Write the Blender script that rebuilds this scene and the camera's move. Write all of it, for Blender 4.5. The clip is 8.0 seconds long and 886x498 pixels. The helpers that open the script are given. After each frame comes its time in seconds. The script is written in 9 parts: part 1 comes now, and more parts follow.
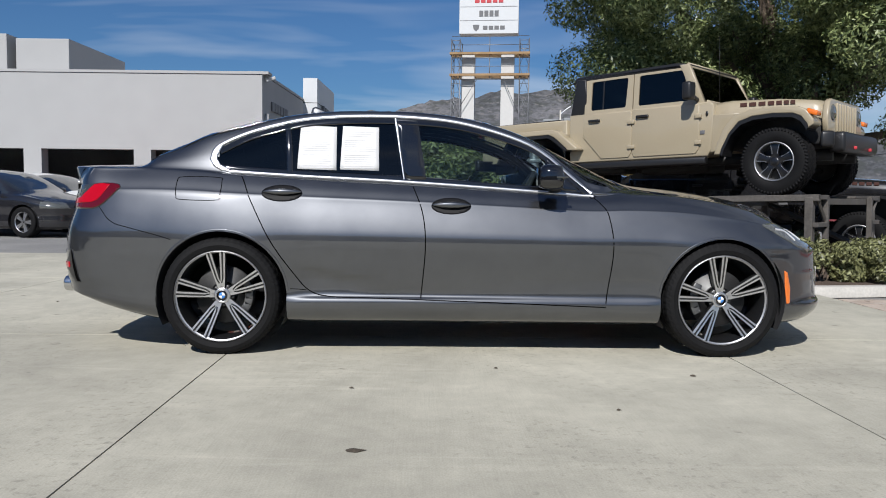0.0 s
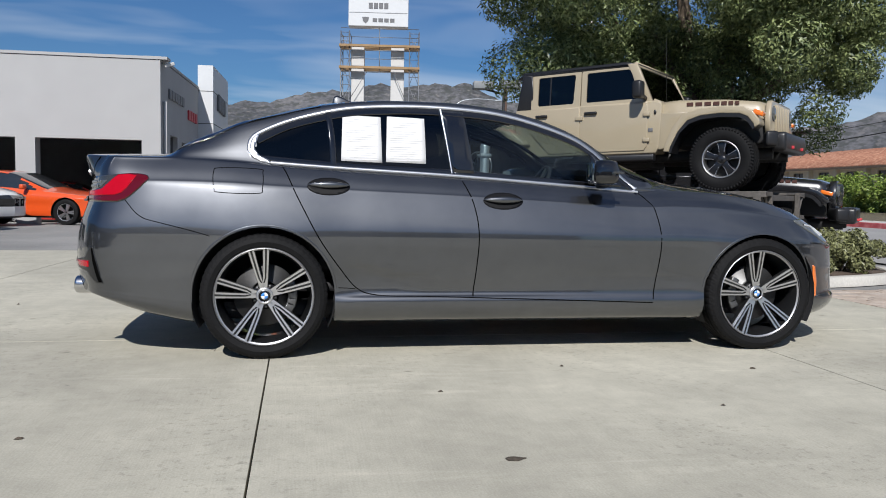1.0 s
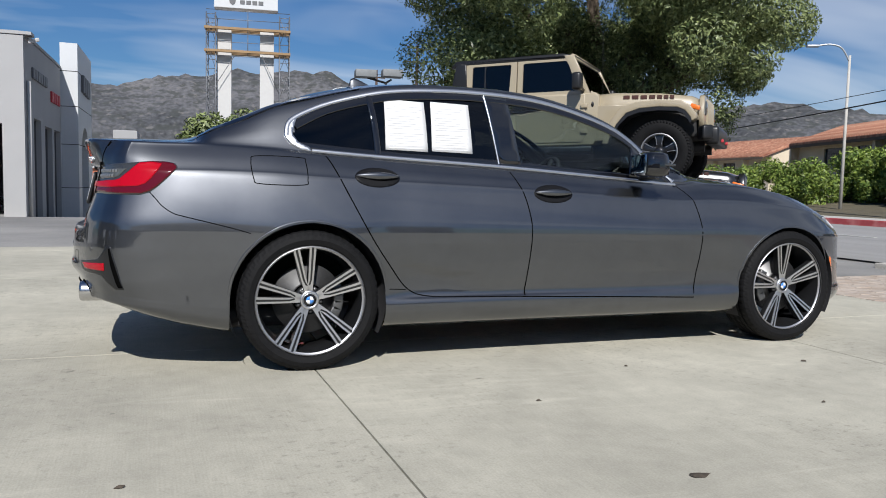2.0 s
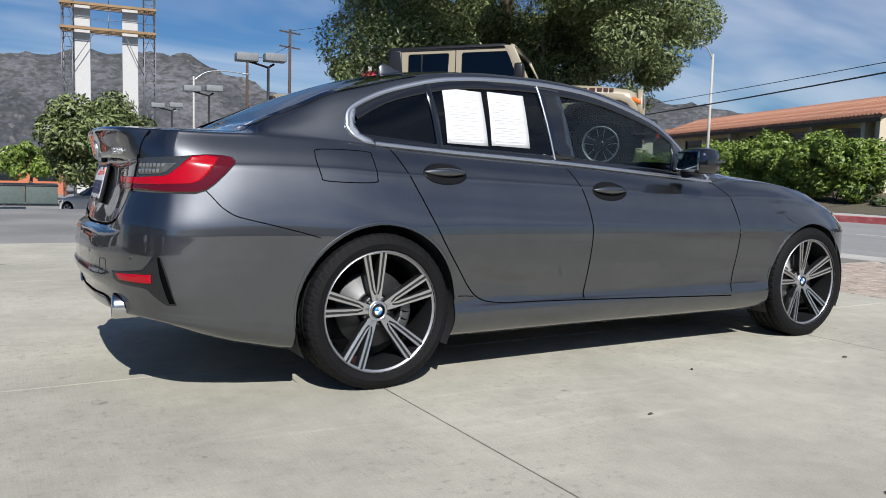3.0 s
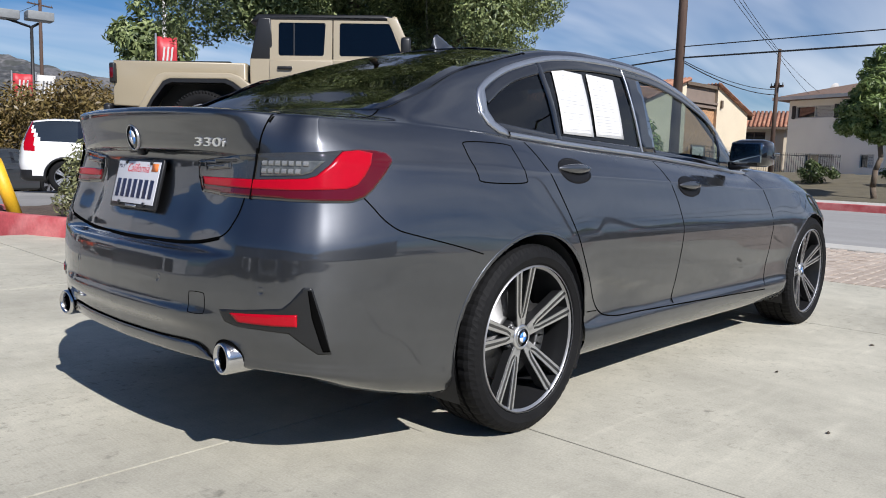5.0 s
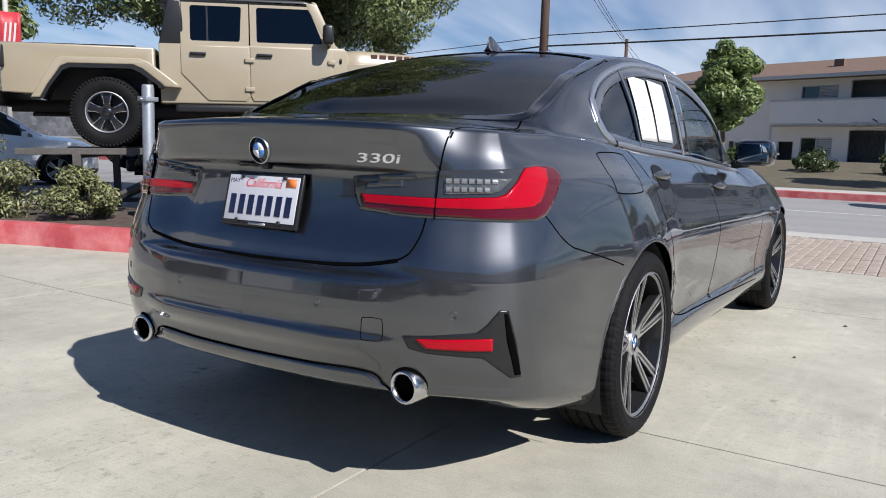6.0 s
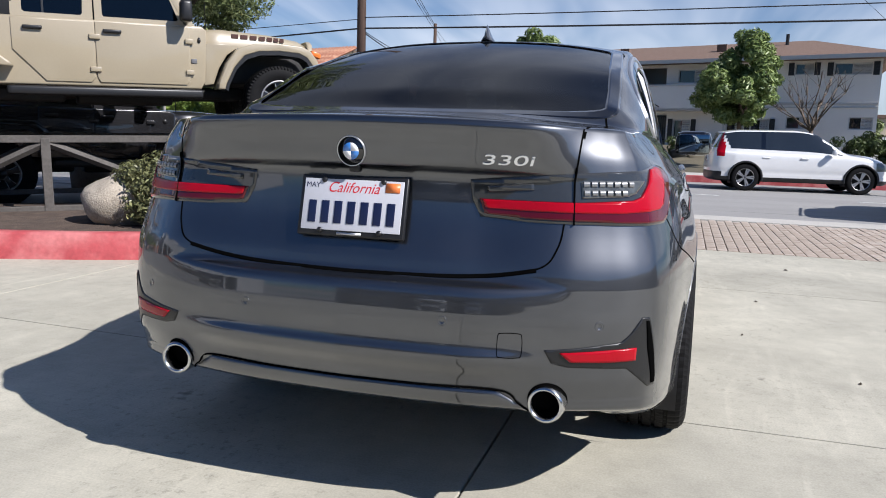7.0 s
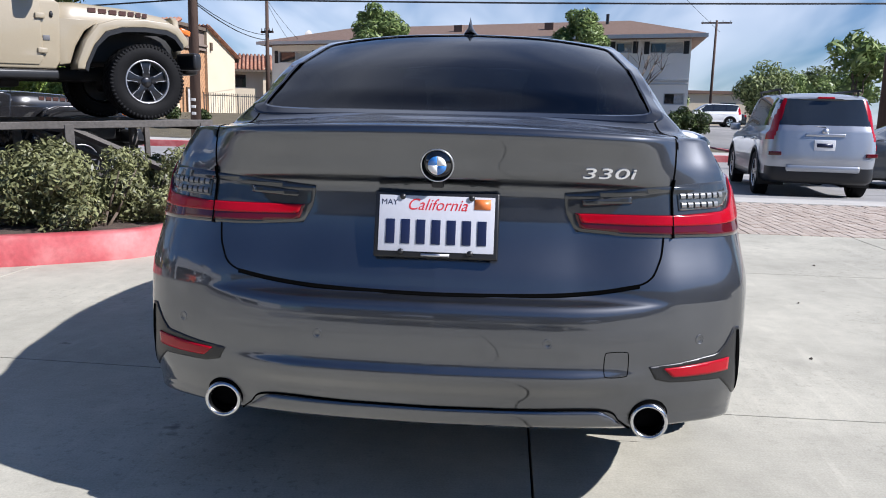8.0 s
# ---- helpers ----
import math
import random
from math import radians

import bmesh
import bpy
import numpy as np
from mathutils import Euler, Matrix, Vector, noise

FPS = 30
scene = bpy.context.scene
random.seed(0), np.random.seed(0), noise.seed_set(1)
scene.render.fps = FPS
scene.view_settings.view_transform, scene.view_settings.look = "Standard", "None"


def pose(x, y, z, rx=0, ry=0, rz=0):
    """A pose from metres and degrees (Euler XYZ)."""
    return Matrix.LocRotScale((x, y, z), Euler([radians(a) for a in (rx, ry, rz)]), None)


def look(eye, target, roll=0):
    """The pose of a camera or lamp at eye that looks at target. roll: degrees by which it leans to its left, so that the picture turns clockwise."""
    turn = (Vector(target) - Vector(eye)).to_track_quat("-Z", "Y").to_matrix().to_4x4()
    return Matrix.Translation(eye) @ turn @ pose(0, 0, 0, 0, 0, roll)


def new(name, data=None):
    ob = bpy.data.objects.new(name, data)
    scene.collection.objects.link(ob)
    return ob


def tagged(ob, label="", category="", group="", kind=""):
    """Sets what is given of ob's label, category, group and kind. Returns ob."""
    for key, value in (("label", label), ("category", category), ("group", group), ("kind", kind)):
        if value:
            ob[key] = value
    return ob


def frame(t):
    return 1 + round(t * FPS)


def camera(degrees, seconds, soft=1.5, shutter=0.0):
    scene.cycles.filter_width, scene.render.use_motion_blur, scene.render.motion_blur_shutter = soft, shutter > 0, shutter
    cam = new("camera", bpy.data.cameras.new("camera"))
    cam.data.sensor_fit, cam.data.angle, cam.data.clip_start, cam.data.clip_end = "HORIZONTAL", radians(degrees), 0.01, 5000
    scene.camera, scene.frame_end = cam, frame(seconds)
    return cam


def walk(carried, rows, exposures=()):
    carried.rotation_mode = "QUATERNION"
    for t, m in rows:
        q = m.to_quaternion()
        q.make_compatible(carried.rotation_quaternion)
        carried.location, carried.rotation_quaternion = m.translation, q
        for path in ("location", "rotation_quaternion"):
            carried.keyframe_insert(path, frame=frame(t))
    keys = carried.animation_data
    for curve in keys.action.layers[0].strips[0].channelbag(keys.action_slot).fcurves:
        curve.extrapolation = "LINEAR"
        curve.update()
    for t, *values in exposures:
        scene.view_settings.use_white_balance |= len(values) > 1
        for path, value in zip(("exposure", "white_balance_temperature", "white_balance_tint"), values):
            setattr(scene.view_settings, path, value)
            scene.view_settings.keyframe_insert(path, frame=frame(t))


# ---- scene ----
cam = camera(59.5, 8.0, soft=0.98)
PATH = [
    (0, (-0.299, -5.241, 0.903), (-0.244, -3.246, 0.769), 0.7),
    (0.5, (-0.739, -5.164, 0.881), (-0.535, -3.179, 0.743), 0.9),
    (1, (-1.25, -5.003, 0.892), (-0.884, -3.042, 0.747), 1.1),
    (1.5, (-1.717, -4.759, 0.883), (-1.181, -2.839, 0.729), 1.2),
    (3, (-2.838, -3.766, 0.901), (-1.826, -2.051, 0.716), 1.6),
    (3.5, (-3.126, -3.447, 0.92), (-1.992, -1.812, 0.724), 1.7),
    (4, (-3.226, -3.098, 0.889), (-1.982, -1.544, 0.693), 1.7),
    (4.2, (-3.264, -2.974, 0.884), (-1.973, -1.459, 0.693), 1.6),
    (5.3, (-3.715, -2.223, 0.954), (-2.192, -0.947, 0.717), 1.9),
    (5.5, (-3.809, -2.072, 0.953), (-2.242, -0.851, 0.72), 1.8),
    (6, (-4.087, -1.676, 1.004), (-2.399, -0.637, 0.743), 1.7),
    (6.5, (-4.192, -1.245, 1.014), (-2.389, -0.428, 0.728), 1.8),
    (7, (-4.295, -0.832, 1.027), (-2.403, -0.255, 0.736), 1.7),
    (7.5, (-4.298, -0.456, 1.057), (-2.354, -0.115, 0.734), 1.7),
    (8, (-4.28, -0.164, 1.101), (-2.316, -0.011, 0.758), 1.4),
]
walk(cam, [(t, look(eye, target, roll)) for t, eye, target, roll in PATH],
     [(0.0, 0.10, 6350, 10), (1.5, 0.14, 6350, 10), (3.5, 0.20, 6300, 10), (5.5, 0.34, 6300, 12), (7.0, 0.44, 6260, 13), (8.0, 0.56, 6050, 14)])

# ---- sky, sun ----
TO_SUN = Vector((-0.35, -1.09, 1.0)).normalized()
world = bpy.data.worlds.new("sky")
scene.world = world
world.use_nodes = True
wn, wl = world.node_tree.nodes, world.node_tree.links
wn.clear()
sky = wn.new("ShaderNodeTexSky")
sky.sky_type = "NISHITA"
sky.sun_disc = False
sky.sun_elevation = math.asin(TO_SUN.z)
sky.sun_rotation = math.atan2(TO_SUN.x, TO_SUN.y)
sky.altitude, sky.air_density, sky.dust_density, sky.ozone_density = 300, 1.15, 0.35, 2.6
coord = wn.new("ShaderNodeTexCoord")
split = wn.new("ShaderNodeSeparateXYZ")
wl.new(coord.outputs["Generated"], split.inputs[0])
lift = wn.new("ShaderNodeMath")
lift.operation = "ADD"
lift.inputs[1].default_value = 0.22
wl.new(split.outputs[2], lift.inputs[0])
flat = wn.new("ShaderNodeVectorMath")
flat.operation = "DIVIDE"
wl.new(coord.outputs["Generated"], flat.inputs[0])
wl.new(lift.outputs[0], flat.inputs[1])
stretch = wn.new("ShaderNodeMapping")
stretch.inputs["Rotation"].default_value = (0, 0, radians(28))
stretch.inputs["Scale"].default_value = (0.75, 2.1, 0.2)
wl.new(flat.outputs[0], stretch.inputs[0])
wisp = wn.new("ShaderNodeTexNoise")
wisp.inputs["Scale"].default_value, wisp.inputs["Detail"].default_value = 1.15, 3.6
wisp.inputs["Roughness"].default_value, wisp.inputs["Distortion"].default_value = 0.52, 0.5
wl.new(stretch.outputs[0], wisp.inputs["Vector"])
thin = wn.new("ShaderNodeMapRange")
thin.inputs[1].default_value, thin.inputs[2].default_value = 0.47, 0.90
thin.inputs[3].default_value, thin.inputs[4].default_value = 0.0, 0.58
east = wn.new("ShaderNodeMath")
east.operation, east.inputs[1].default_value = "MULTIPLY_ADD", 0.21
wl.new(split.outputs[0], east.inputs[0])
wl.new(wisp.outputs[0], east.inputs[2])
wl.new(east.outputs[0], thin.inputs[0])
cloudy = wn.new("ShaderNodeMix")
cloudy.data_type = "RGBA"
cloudy.inputs[7].default_value = (14.6, 15.2, 16.0, 1)
wl.new(thin.outputs[0], cloudy.inputs[0])
deep = wn.new("ShaderNodeMix")
deep.data_type, deep.blend_type = "RGBA", "MULTIPLY"
deep.inputs[0].default_value, deep.inputs[7].default_value = 1.0, (0.505, 0.80, 1.17, 1)
wl.new(sky.outputs[0], deep.inputs[6])
wl.new(deep.outputs[2], cloudy.inputs[6])
bg = wn.new("ShaderNodeBackground")
bg.inputs[1].default_value = 0.052
wl.new(cloudy.outputs[2], bg.inputs[0])
wout = wn.new("ShaderNodeOutputWorld")
wl.new(bg.outputs[0], wout.inputs[0])

sun = new("sun", bpy.data.lights.new("sun", "SUN"))
sun.data.energy, sun.data.angle, sun.data.color = 5.0, radians(0.55), (1.0, 0.965, 0.92)
sun.matrix_world = look(TO_SUN * 60, (0, 0, 0))


# ---- materials ----
def material(name, color, rough=0.5, metal=0.0, vary=0.12, scale=6.0, fine=60.0, bump=0.0, coat=0.0, spread=0.0, emit=0.0, tint=None, spec=0.5, stretch=None):
    """A procedural surface: colour varied at two scales, with fine relief."""
    m = bpy.data.materials.new(name)
    m.use_nodes = True
    n, l = m.node_tree.nodes, m.node_tree.links
    b = n["Principled BSDF"]
    b.inputs["Roughness"].default_value, b.inputs["Metallic"].default_value = rough, metal
    b.inputs["Coat Weight"].default_value, b.inputs["Coat Roughness"].default_value = coat, 0.03
    b.inputs["Specular IOR Level"].default_value = spec
    b.inputs["Base Color"].default_value = (*color, 1)
    if emit:
        b.inputs["Emission Color"].default_value, b.inputs["Emission Strength"].default_value = (*color, 1), emit
    if vary or bump or spread or tint:
        tc = n.new("ShaderNodeTexCoord")
        vec = tc.outputs["Object"]
        if stretch:
            mp = n.new("ShaderNodeMapping")
            mp.inputs["Scale"].default_value = stretch
            l.new(vec, mp.inputs[0])
            vec = mp.outputs[0]
        big, small = n.new("ShaderNodeTexNoise"), n.new("ShaderNodeTexNoise")
        big.inputs["Scale"].default_value, small.inputs["Scale"].default_value = scale, fine
        big.inputs["Detail"].default_value, small.inputs["Detail"].default_value = 6, 4
        l.new(vec, big.inputs["Vector"])
        l.new(vec, small.inputs["Vector"])
        both = n.new("ShaderNodeMath")
        both.operation = "ADD"
        l.new(big.outputs[0], both.inputs[0])
        l.new(small.outputs[0], both.inputs[1])
        ramp = n.new("ShaderNodeMapRange")
        ramp.inputs[1].default_value, ramp.inputs[2].default_value = 0.65, 1.35
        ramp.inputs[3].default_value, ramp.inputs[4].default_value = 1 - vary, 1 + vary
        l.new(both.outputs[0], ramp.inputs[0])
        last = ramp.outputs[0]
        if spread:
            info = n.new("ShaderNodeObjectInfo")
            geo = n.new("ShaderNodeNewGeometry")
            pick = n.new("ShaderNodeMath")
            pick.operation = "ADD"
            l.new(info.outputs["Random"], pick.inputs[0])
            l.new(geo.outputs["Random Per Island"], pick.inputs[1])
            each = n.new("ShaderNodeMapRange")
            each.inputs[2].default_value = 2.0
            each.inputs[3].default_value, each.inputs[4].default_value = 1 - spread, 1 + spread
            l.new(pick.outputs[0], each.inputs[0])
            mul = n.new("ShaderNodeMath")
            mul.operation = "MULTIPLY"
            l.new(last, mul.inputs[0])
            l.new(each.outputs[0], mul.inputs[1])
            last = mul.outputs[0]
        col = n.new("ShaderNodeMix")
        col.data_type = "RGBA"
        col.blend_type = "MULTIPLY"
        col.inputs[0].default_value = 1.0
        if tint:
            two = n.new("ShaderNodeMix")
            two.data_type = "RGBA"
            two.inputs[6].default_value, two.inputs[7].default_value = (*color, 1), (*tint, 1)
            sharp = n.new("ShaderNodeMapRange")
            sharp.inputs[1].default_value, sharp.inputs[2].default_value = 0.42, 0.62
            l.new(big.outputs[0], sharp.inputs[0])
            l.new(sharp.outputs[0], two.inputs[0])
            l.new(two.outputs[2], col.inputs[6])
        else:
            col.inputs[6].default_value = (*color, 1)
        l.new(last, col.inputs[7])
        l.new(col.outputs[2], b.inputs["Base Color"])
        if bump:
            bp = n.new("ShaderNodeBump")
            bp.inputs["Strength"].default_value, bp.inputs["Distance"].default_value = 0.6, bump
            l.new(both.outputs[0], bp.inputs["Height"])
            l.new(bp.outputs[0], b.inputs["Normal"])
    return m


def window_glass(name, through_color, gloss_rough=0.0):
    """A thin tinted pane: it lets light through in its tint and mirrors by Fresnel."""
    m = bpy.data.materials.new(name)
    m.use_nodes = True
    n, l = m.node_tree.nodes, m.node_tree.links
    n.clear()
    tr, gl, fr, mx, out = (n.new("ShaderNode" + k) for k in ("BsdfTransparent", "BsdfGlossy", "LayerWeight", "MixShader", "OutputMaterial"))
    tr.inputs[0].default_value = (*through_color, 1)
    gl.inputs["Roughness"].default_value = gloss_rough
    fr.inputs[0].default_value = 0.5
    up = n.new("ShaderNodeMath")
    up.operation, up.inputs[1].default_value = "POWER", 4.0
    l.new(fr.outputs["Facing"], up.inputs[0])
    amount = n.new("ShaderNodeMapRange")
    amount.inputs[3].default_value, amount.inputs[4].default_value = 0.05, 0.85
    l.new(up.outputs[0], amount.inputs[0])
    l.new(amount.outputs[0], mx.inputs[0])
    l.new(tr.outputs[0], mx.inputs[1])
    l.new(gl.outputs[0], mx.inputs[2])
    l.new(mx.outputs[0], out.inputs[0])
    return m


def metallic_paint(name, sharp, soft, share):
    """Car paint: a clear mirror-like layer over scattered metal flakes."""
    m = bpy.data.materials.new(name)
    m.use_nodes = True
    n, l = m.node_tree.nodes, m.node_tree.links
    a = n["Principled BSDF"]
    b = n.new("ShaderNodeBsdfPrincipled")
    for k, color, rough in ((a, sharp, 0.05), (b, soft, 0.42)):
        k.inputs["Base Color"].default_value = (*color, 1)
        k.inputs["Metallic"].default_value, k.inputs["Roughness"].default_value = 1.0, rough
        k.inputs["Coat Weight"].default_value, k.inputs["Coat Roughness"].default_value = 0.8, 0.02
    tc, dust, mul = n.new("ShaderNodeTexCoord"), n.new("ShaderNodeTexNoise"), n.new("ShaderNodeMapRange")
    dust.inputs["Scale"].default_value, dust.inputs["Detail"].default_value = 5.0, 8
    mul.inputs[1].default_value, mul.inputs[2].default_value = 0.3, 0.7
    mul.inputs[3].default_value, mul.inputs[4].default_value = share - 0.06, share + 0.06
    mix = n.new("ShaderNodeMixShader")
    l.new(tc.outputs["Object"], dust.inputs["Vector"])
    l.new(dust.outputs[0], mul.inputs[0])
    l.new(mul.outputs[0], mix.inputs[0])
    l.new(a.outputs[0], mix.inputs[1])
    l.new(b.outputs[0], mix.inputs[2])
    l.new(mix.outputs[0], n["Material Output"].inputs[0])
    return m


PAINT = metallic_paint("grey_metallic_paint", (0.125, 0.131, 0.142), (0.146, 0.151, 0.161), 0.52)
BLACKPLASTIC = material("black_plastic", (0.012, 0.012, 0.013), 0.38, vary=0.1, fine=200, bump=0.0005)
GLOSSBLACK = material("gloss_black", (0.006, 0.006, 0.007), 0.06, vary=0, coat=1.0)
VENTGREY = material("dark_grey_plastic", (0.010, 0.0105, 0.0115), 0.34, vary=0.1, fine=200, bump=0.0004)
SEAM = material("dark_seam", (0.003, 0.003, 0.003), 0.9, vary=0, spec=0.0)
CHROME = material("satin_chrome", (0.56, 0.57, 0.59), 0.36, 1.0, vary=0.04)
RUBBER = material("tyre_rubber", (0.0085, 0.0085, 0.009), 0.68, vary=0.22, scale=14, fine=120, bump=0.0008, spec=0.12)
ALLOY = material("machined_alloy", (0.66, 0.66, 0.67), 0.32, 1.0, vary=0.06, fine=300)
WHEELGREY = material("dark_wheel_paint", (0.022, 0.0225, 0.024), 0.32, 0.4, vary=0.1, coat=0.5)
STEEL = material("brake_steel", (0.17, 0.17, 0.17), 0.52, 1.0, vary=0.2, fine=200)
REDLENS = material("red_lens", (0.36, 0.0015, 0.010), 0.18, vary=0.06, coat=0.35, spec=0.12)
REDDARK = material("dark_red_lens", (0.085, 0.002, 0.006), 0.08, vary=0.05, coat=0.6, spec=0.3)
SMOKE = material("smoked_lens", (0.035, 0.036, 0.035), 0.06, vary=0.1, coat=1.0)
CLEARLENS = material("clear_lens", (0.10, 0.105, 0.10), 0.1, 0.2, vary=0.3, scale=60, coat=0.8)
AMBER = material("amber_lens", (0.75, 0.17, 0.02), 0.2, vary=0.05, coat=1.0)
WHITELENS = material("led_strip", (0.55, 0.56, 0.57), 0.2, 0.2, vary=0.1, coat=1.0)
PRIVACY = window_glass("privacy_glass", (0.03, 0.034, 0.036))
TINT = window_glass("tinted_glass", (0.60, 0.68, 0.67))
MIRROR = material("mirror_glass", (0.26, 0.31, 0.34), 0.01, 1.0, vary=0)
PAPER = material("white_paper", (0.62, 0.62, 0.615), 0.75, vary=0.03, fine=90)
PRINT = material("grey_print", (0.57, 0.57, 0.575), 0.8, vary=0.3, fine=400)
RECESS = material("handle_recess", (0.006, 0.006, 0.007), 0.5, vary=0.1, spec=0.15)
BLUE = material("badge_blue", (0.05, 0.22, 0.6), 0.2, vary=0, coat=1)
WHITE = material("badge_white", (0.8, 0.8, 0.8), 0.2, vary=0, coat=1)
CABIN = material("dark_cabin", (0.02, 0.02, 0.022), 0.7, vary=0.15, fine=150)
LEATHER = material("black_leather", (0.03, 0.03, 0.032), 0.45, vary=0.15, fine=200, bump=0.001)


# ---- mesh helpers ----
def part(name, bm, material_, parent=None, label="", smooth=True, kind=""):
    """Links a bmesh as one mesh object, under a thing or a part."""
    me = bpy.data.meshes.new(name)
    bm.to_mesh(me)
    bm.free()
    return mesh_part(name, me, material_, parent, label, smooth, kind)


def mesh_part(name, me, material_, parent=None, label="", smooth=True, kind=""):
    for m in material_ if isinstance(material_, (list, tuple)) else [material_]:
        if m.name not in me.materials:
            me.materials.append(m)
    if smooth:
        me.polygons.foreach_set("use_smooth", [True] * len(me.polygons))
    ob = new(name, me)
    ob.parent = parent
    if label or kind:
        tagged(ob, label=label, kind=kind)
    return ob


def about(x, y, turn, dx=0.0, dy=0.0, dz=0.0):
    """Turns a part of the place about (x, y) and shifts it."""
    return Matrix.Translation((x + dx, y + dy, dz)) @ Matrix.Rotation(radians(turn), 4, "Z") @ Matrix.Translation((-x, -y, 0))


# the quarters round the driveway are each set out in a frame of their own
HERE = Matrix()
LOT_SIDE = about(-0.9, -5.1, -1.95, -0.15, 0.05)
LOT_BACK = about(-3.1, -3.5, -0.65, 0.0, 0.03)
STREET = about(-4.2, -1.2, -0.58, 0.0, 0.01)
AREA = HERE


def thing(name, m, label, category, group="", kind=""):
    ob = new(name)
    ob.empty_display_size = 0.1
    ob.matrix_basis = AREA @ m
    return tagged(ob, label, category, group, kind)


def box(bm, size, at=(0, 0, 0), turn=(0, 0, 0), bevel=0.0, taper=(1, 1)):
    """A block of that size at its centre, its top scaled by taper, its edges bevelled."""
    got = bmesh.ops.create_cube(bm, size=1)["verts"]
    for v in got:
        v.co = Vector((v.co.x * size[0] * (taper[0] if v.co.z > 0 else 1), v.co.y * size[1] * (taper[1] if v.co.z > 0 else 1), v.co.z * size[2]))
    if bevel:
        edges = list({e for v in got for e in v.link_edges})
        made = bmesh.ops.bevel(bm, geom=edges, offset=bevel, segments=2, affect="EDGES", profile=0.6)
        got = list({v for f in made["faces"] for v in f.verts} | {v for v in got if v.is_valid})
    m = pose(*at, *turn)
    for v in got:
        v.co = m @ v.co
    return got


def rod(bm, a, b, r0, r1=None, sides=10, caps=True):
    a, b = Vector(a), Vector(b)
    d = b - a
    m = Matrix.Translation((a + b) / 2) @ d.to_track_quat("Z", "Y").to_matrix().to_4x4()
    bmesh.ops.create_cone(bm, cap_ends=caps, segments=sides, radius1=r0, radius2=r0 if r1 is None else r1, depth=d.length, matrix=m)


def tube(bm, points, r, sides=8):
    """One bent pipe through the points."""
    rings = []
    for i, p in enumerate(points):
        along = (points[min(i + 1, len(points) - 1)] - points[max(i - 1, 0)]).normalized()
        turn = along.to_track_quat("Z", "Y").to_matrix()
        rings.append([bm.verts.new(p + turn @ Vector((r * math.cos(2 * math.pi * k / sides), r * math.sin(2 * math.pi * k / sides), 0))) for k in range(sides)])
    for lo, hi in zip(rings, rings[1:]):
        for k in range(sides):
            bm.faces.new((lo[k], lo[(k + 1) % sides], hi[(k + 1) % sides], hi[k]))
    bm.faces.new(rings[0][::-1])
    bm.faces.new(rings[-1])


def lathe(bm, profile, sides=32, m=None, closed=False):
    """Turns (radius, height) pairs about the z axis."""
    m = m or Matrix()
    rings = [[bm.verts.new(m @ Vector((r * math.cos(2 * math.pi * i / sides), r * math.sin(2 * math.pi * i / sides), h))) for i in range(sides)] for r, h in profile]
    pairs = list(zip(rings, rings[1:])) + ([(rings[-1], rings[0])] if closed else [])
    for lo, hi in pairs:
        for i in range(sides):
            j = (i + 1) % sides
            bm.faces.new((lo[i], lo[j], hi[j], hi[i]))
    return rings


def prism(bm, outline, depth, m=None, bevel=0.0):
    """An outline in x and z, given depth along y, from -depth / 2 to depth / 2."""
    m = m or Matrix()
    front = [bm.verts.new(m @ Vector((x, -depth / 2, z))) for x, z in outline]
    back = [bm.verts.new(m @ Vector((x, depth / 2, z))) for x, z in outline]
    n = len(outline)
    faces = [bm.faces.new(front), bm.faces.new(back[::-1])]
    for i in range(n):
        faces.append(bm.faces.new((front[i], back[i], back[(i + 1) % n], front[(i + 1) % n])))
    bmesh.ops.recalc_face_normals(bm, faces=faces)
    if bevel:
        edges = list(set(faces[0].edges) | set(faces[1].edges))
        bmesh.ops.bevel(bm, geom=edges, offset=bevel, segments=2, affect="EDGES", profile=0.6)


def curve_of(pairs, smooth=True):
    """A smooth function through (x, value) pairs."""
    xs, ys = [p[0] for p in pairs], [p[1] for p in pairs]
    d = [(ys[i + 1] - ys[i]) / (xs[i + 1] - xs[i]) for i in range(len(xs) - 1)]
    slope = [d[0]] + [0 if d[i - 1] * d[i] <= 0 else 2 * d[i - 1] * d[i] / (d[i - 1] + d[i]) for i in range(1, len(d))] + [d[-1]]

    def value(x):
        if x <= xs[0]:
            return ys[0]
        if x >= xs[-1]:
            return ys[-1]
        i = next(k for k in range(len(d)) if x <= xs[k + 1])
        h = xs[i + 1] - xs[i]
        t = (x - xs[i]) / h
        return ((2 * t**3 - 3 * t**2 + 1) * ys[i] + (t**3 - 2 * t**2 + t) * h * slope[i] + (-2 * t**3 + 3 * t**2) * ys[i + 1] + (t**3 - t**2) * h * slope[i + 1])

    return value


def spline(points, steps, closed=False):
    """A Catmull-Rom line through the points, with that many steps between two of them."""
    p = [Vector(q) for q in points]
    n = len(p)
    out = []
    for i in range(n if closed else n - 1):
        a, b, c, d = (p[(i - 1) % n], p[i], p[(i + 1) % n], p[(i + 2) % n]) if closed else (p[max(i - 1, 0)], p[i], p[i + 1], p[min(i + 2, n - 1)])
        for k in range(steps):
            t = k / steps
            out.append(0.5 * ((2 * b) + (c - a) * t + (2 * a - 5 * b + 4 * c - d) * t**2 + (3 * b - 3 * c + d - a) * t**3))
    if not closed:
        out.append(p[-1])
    return out


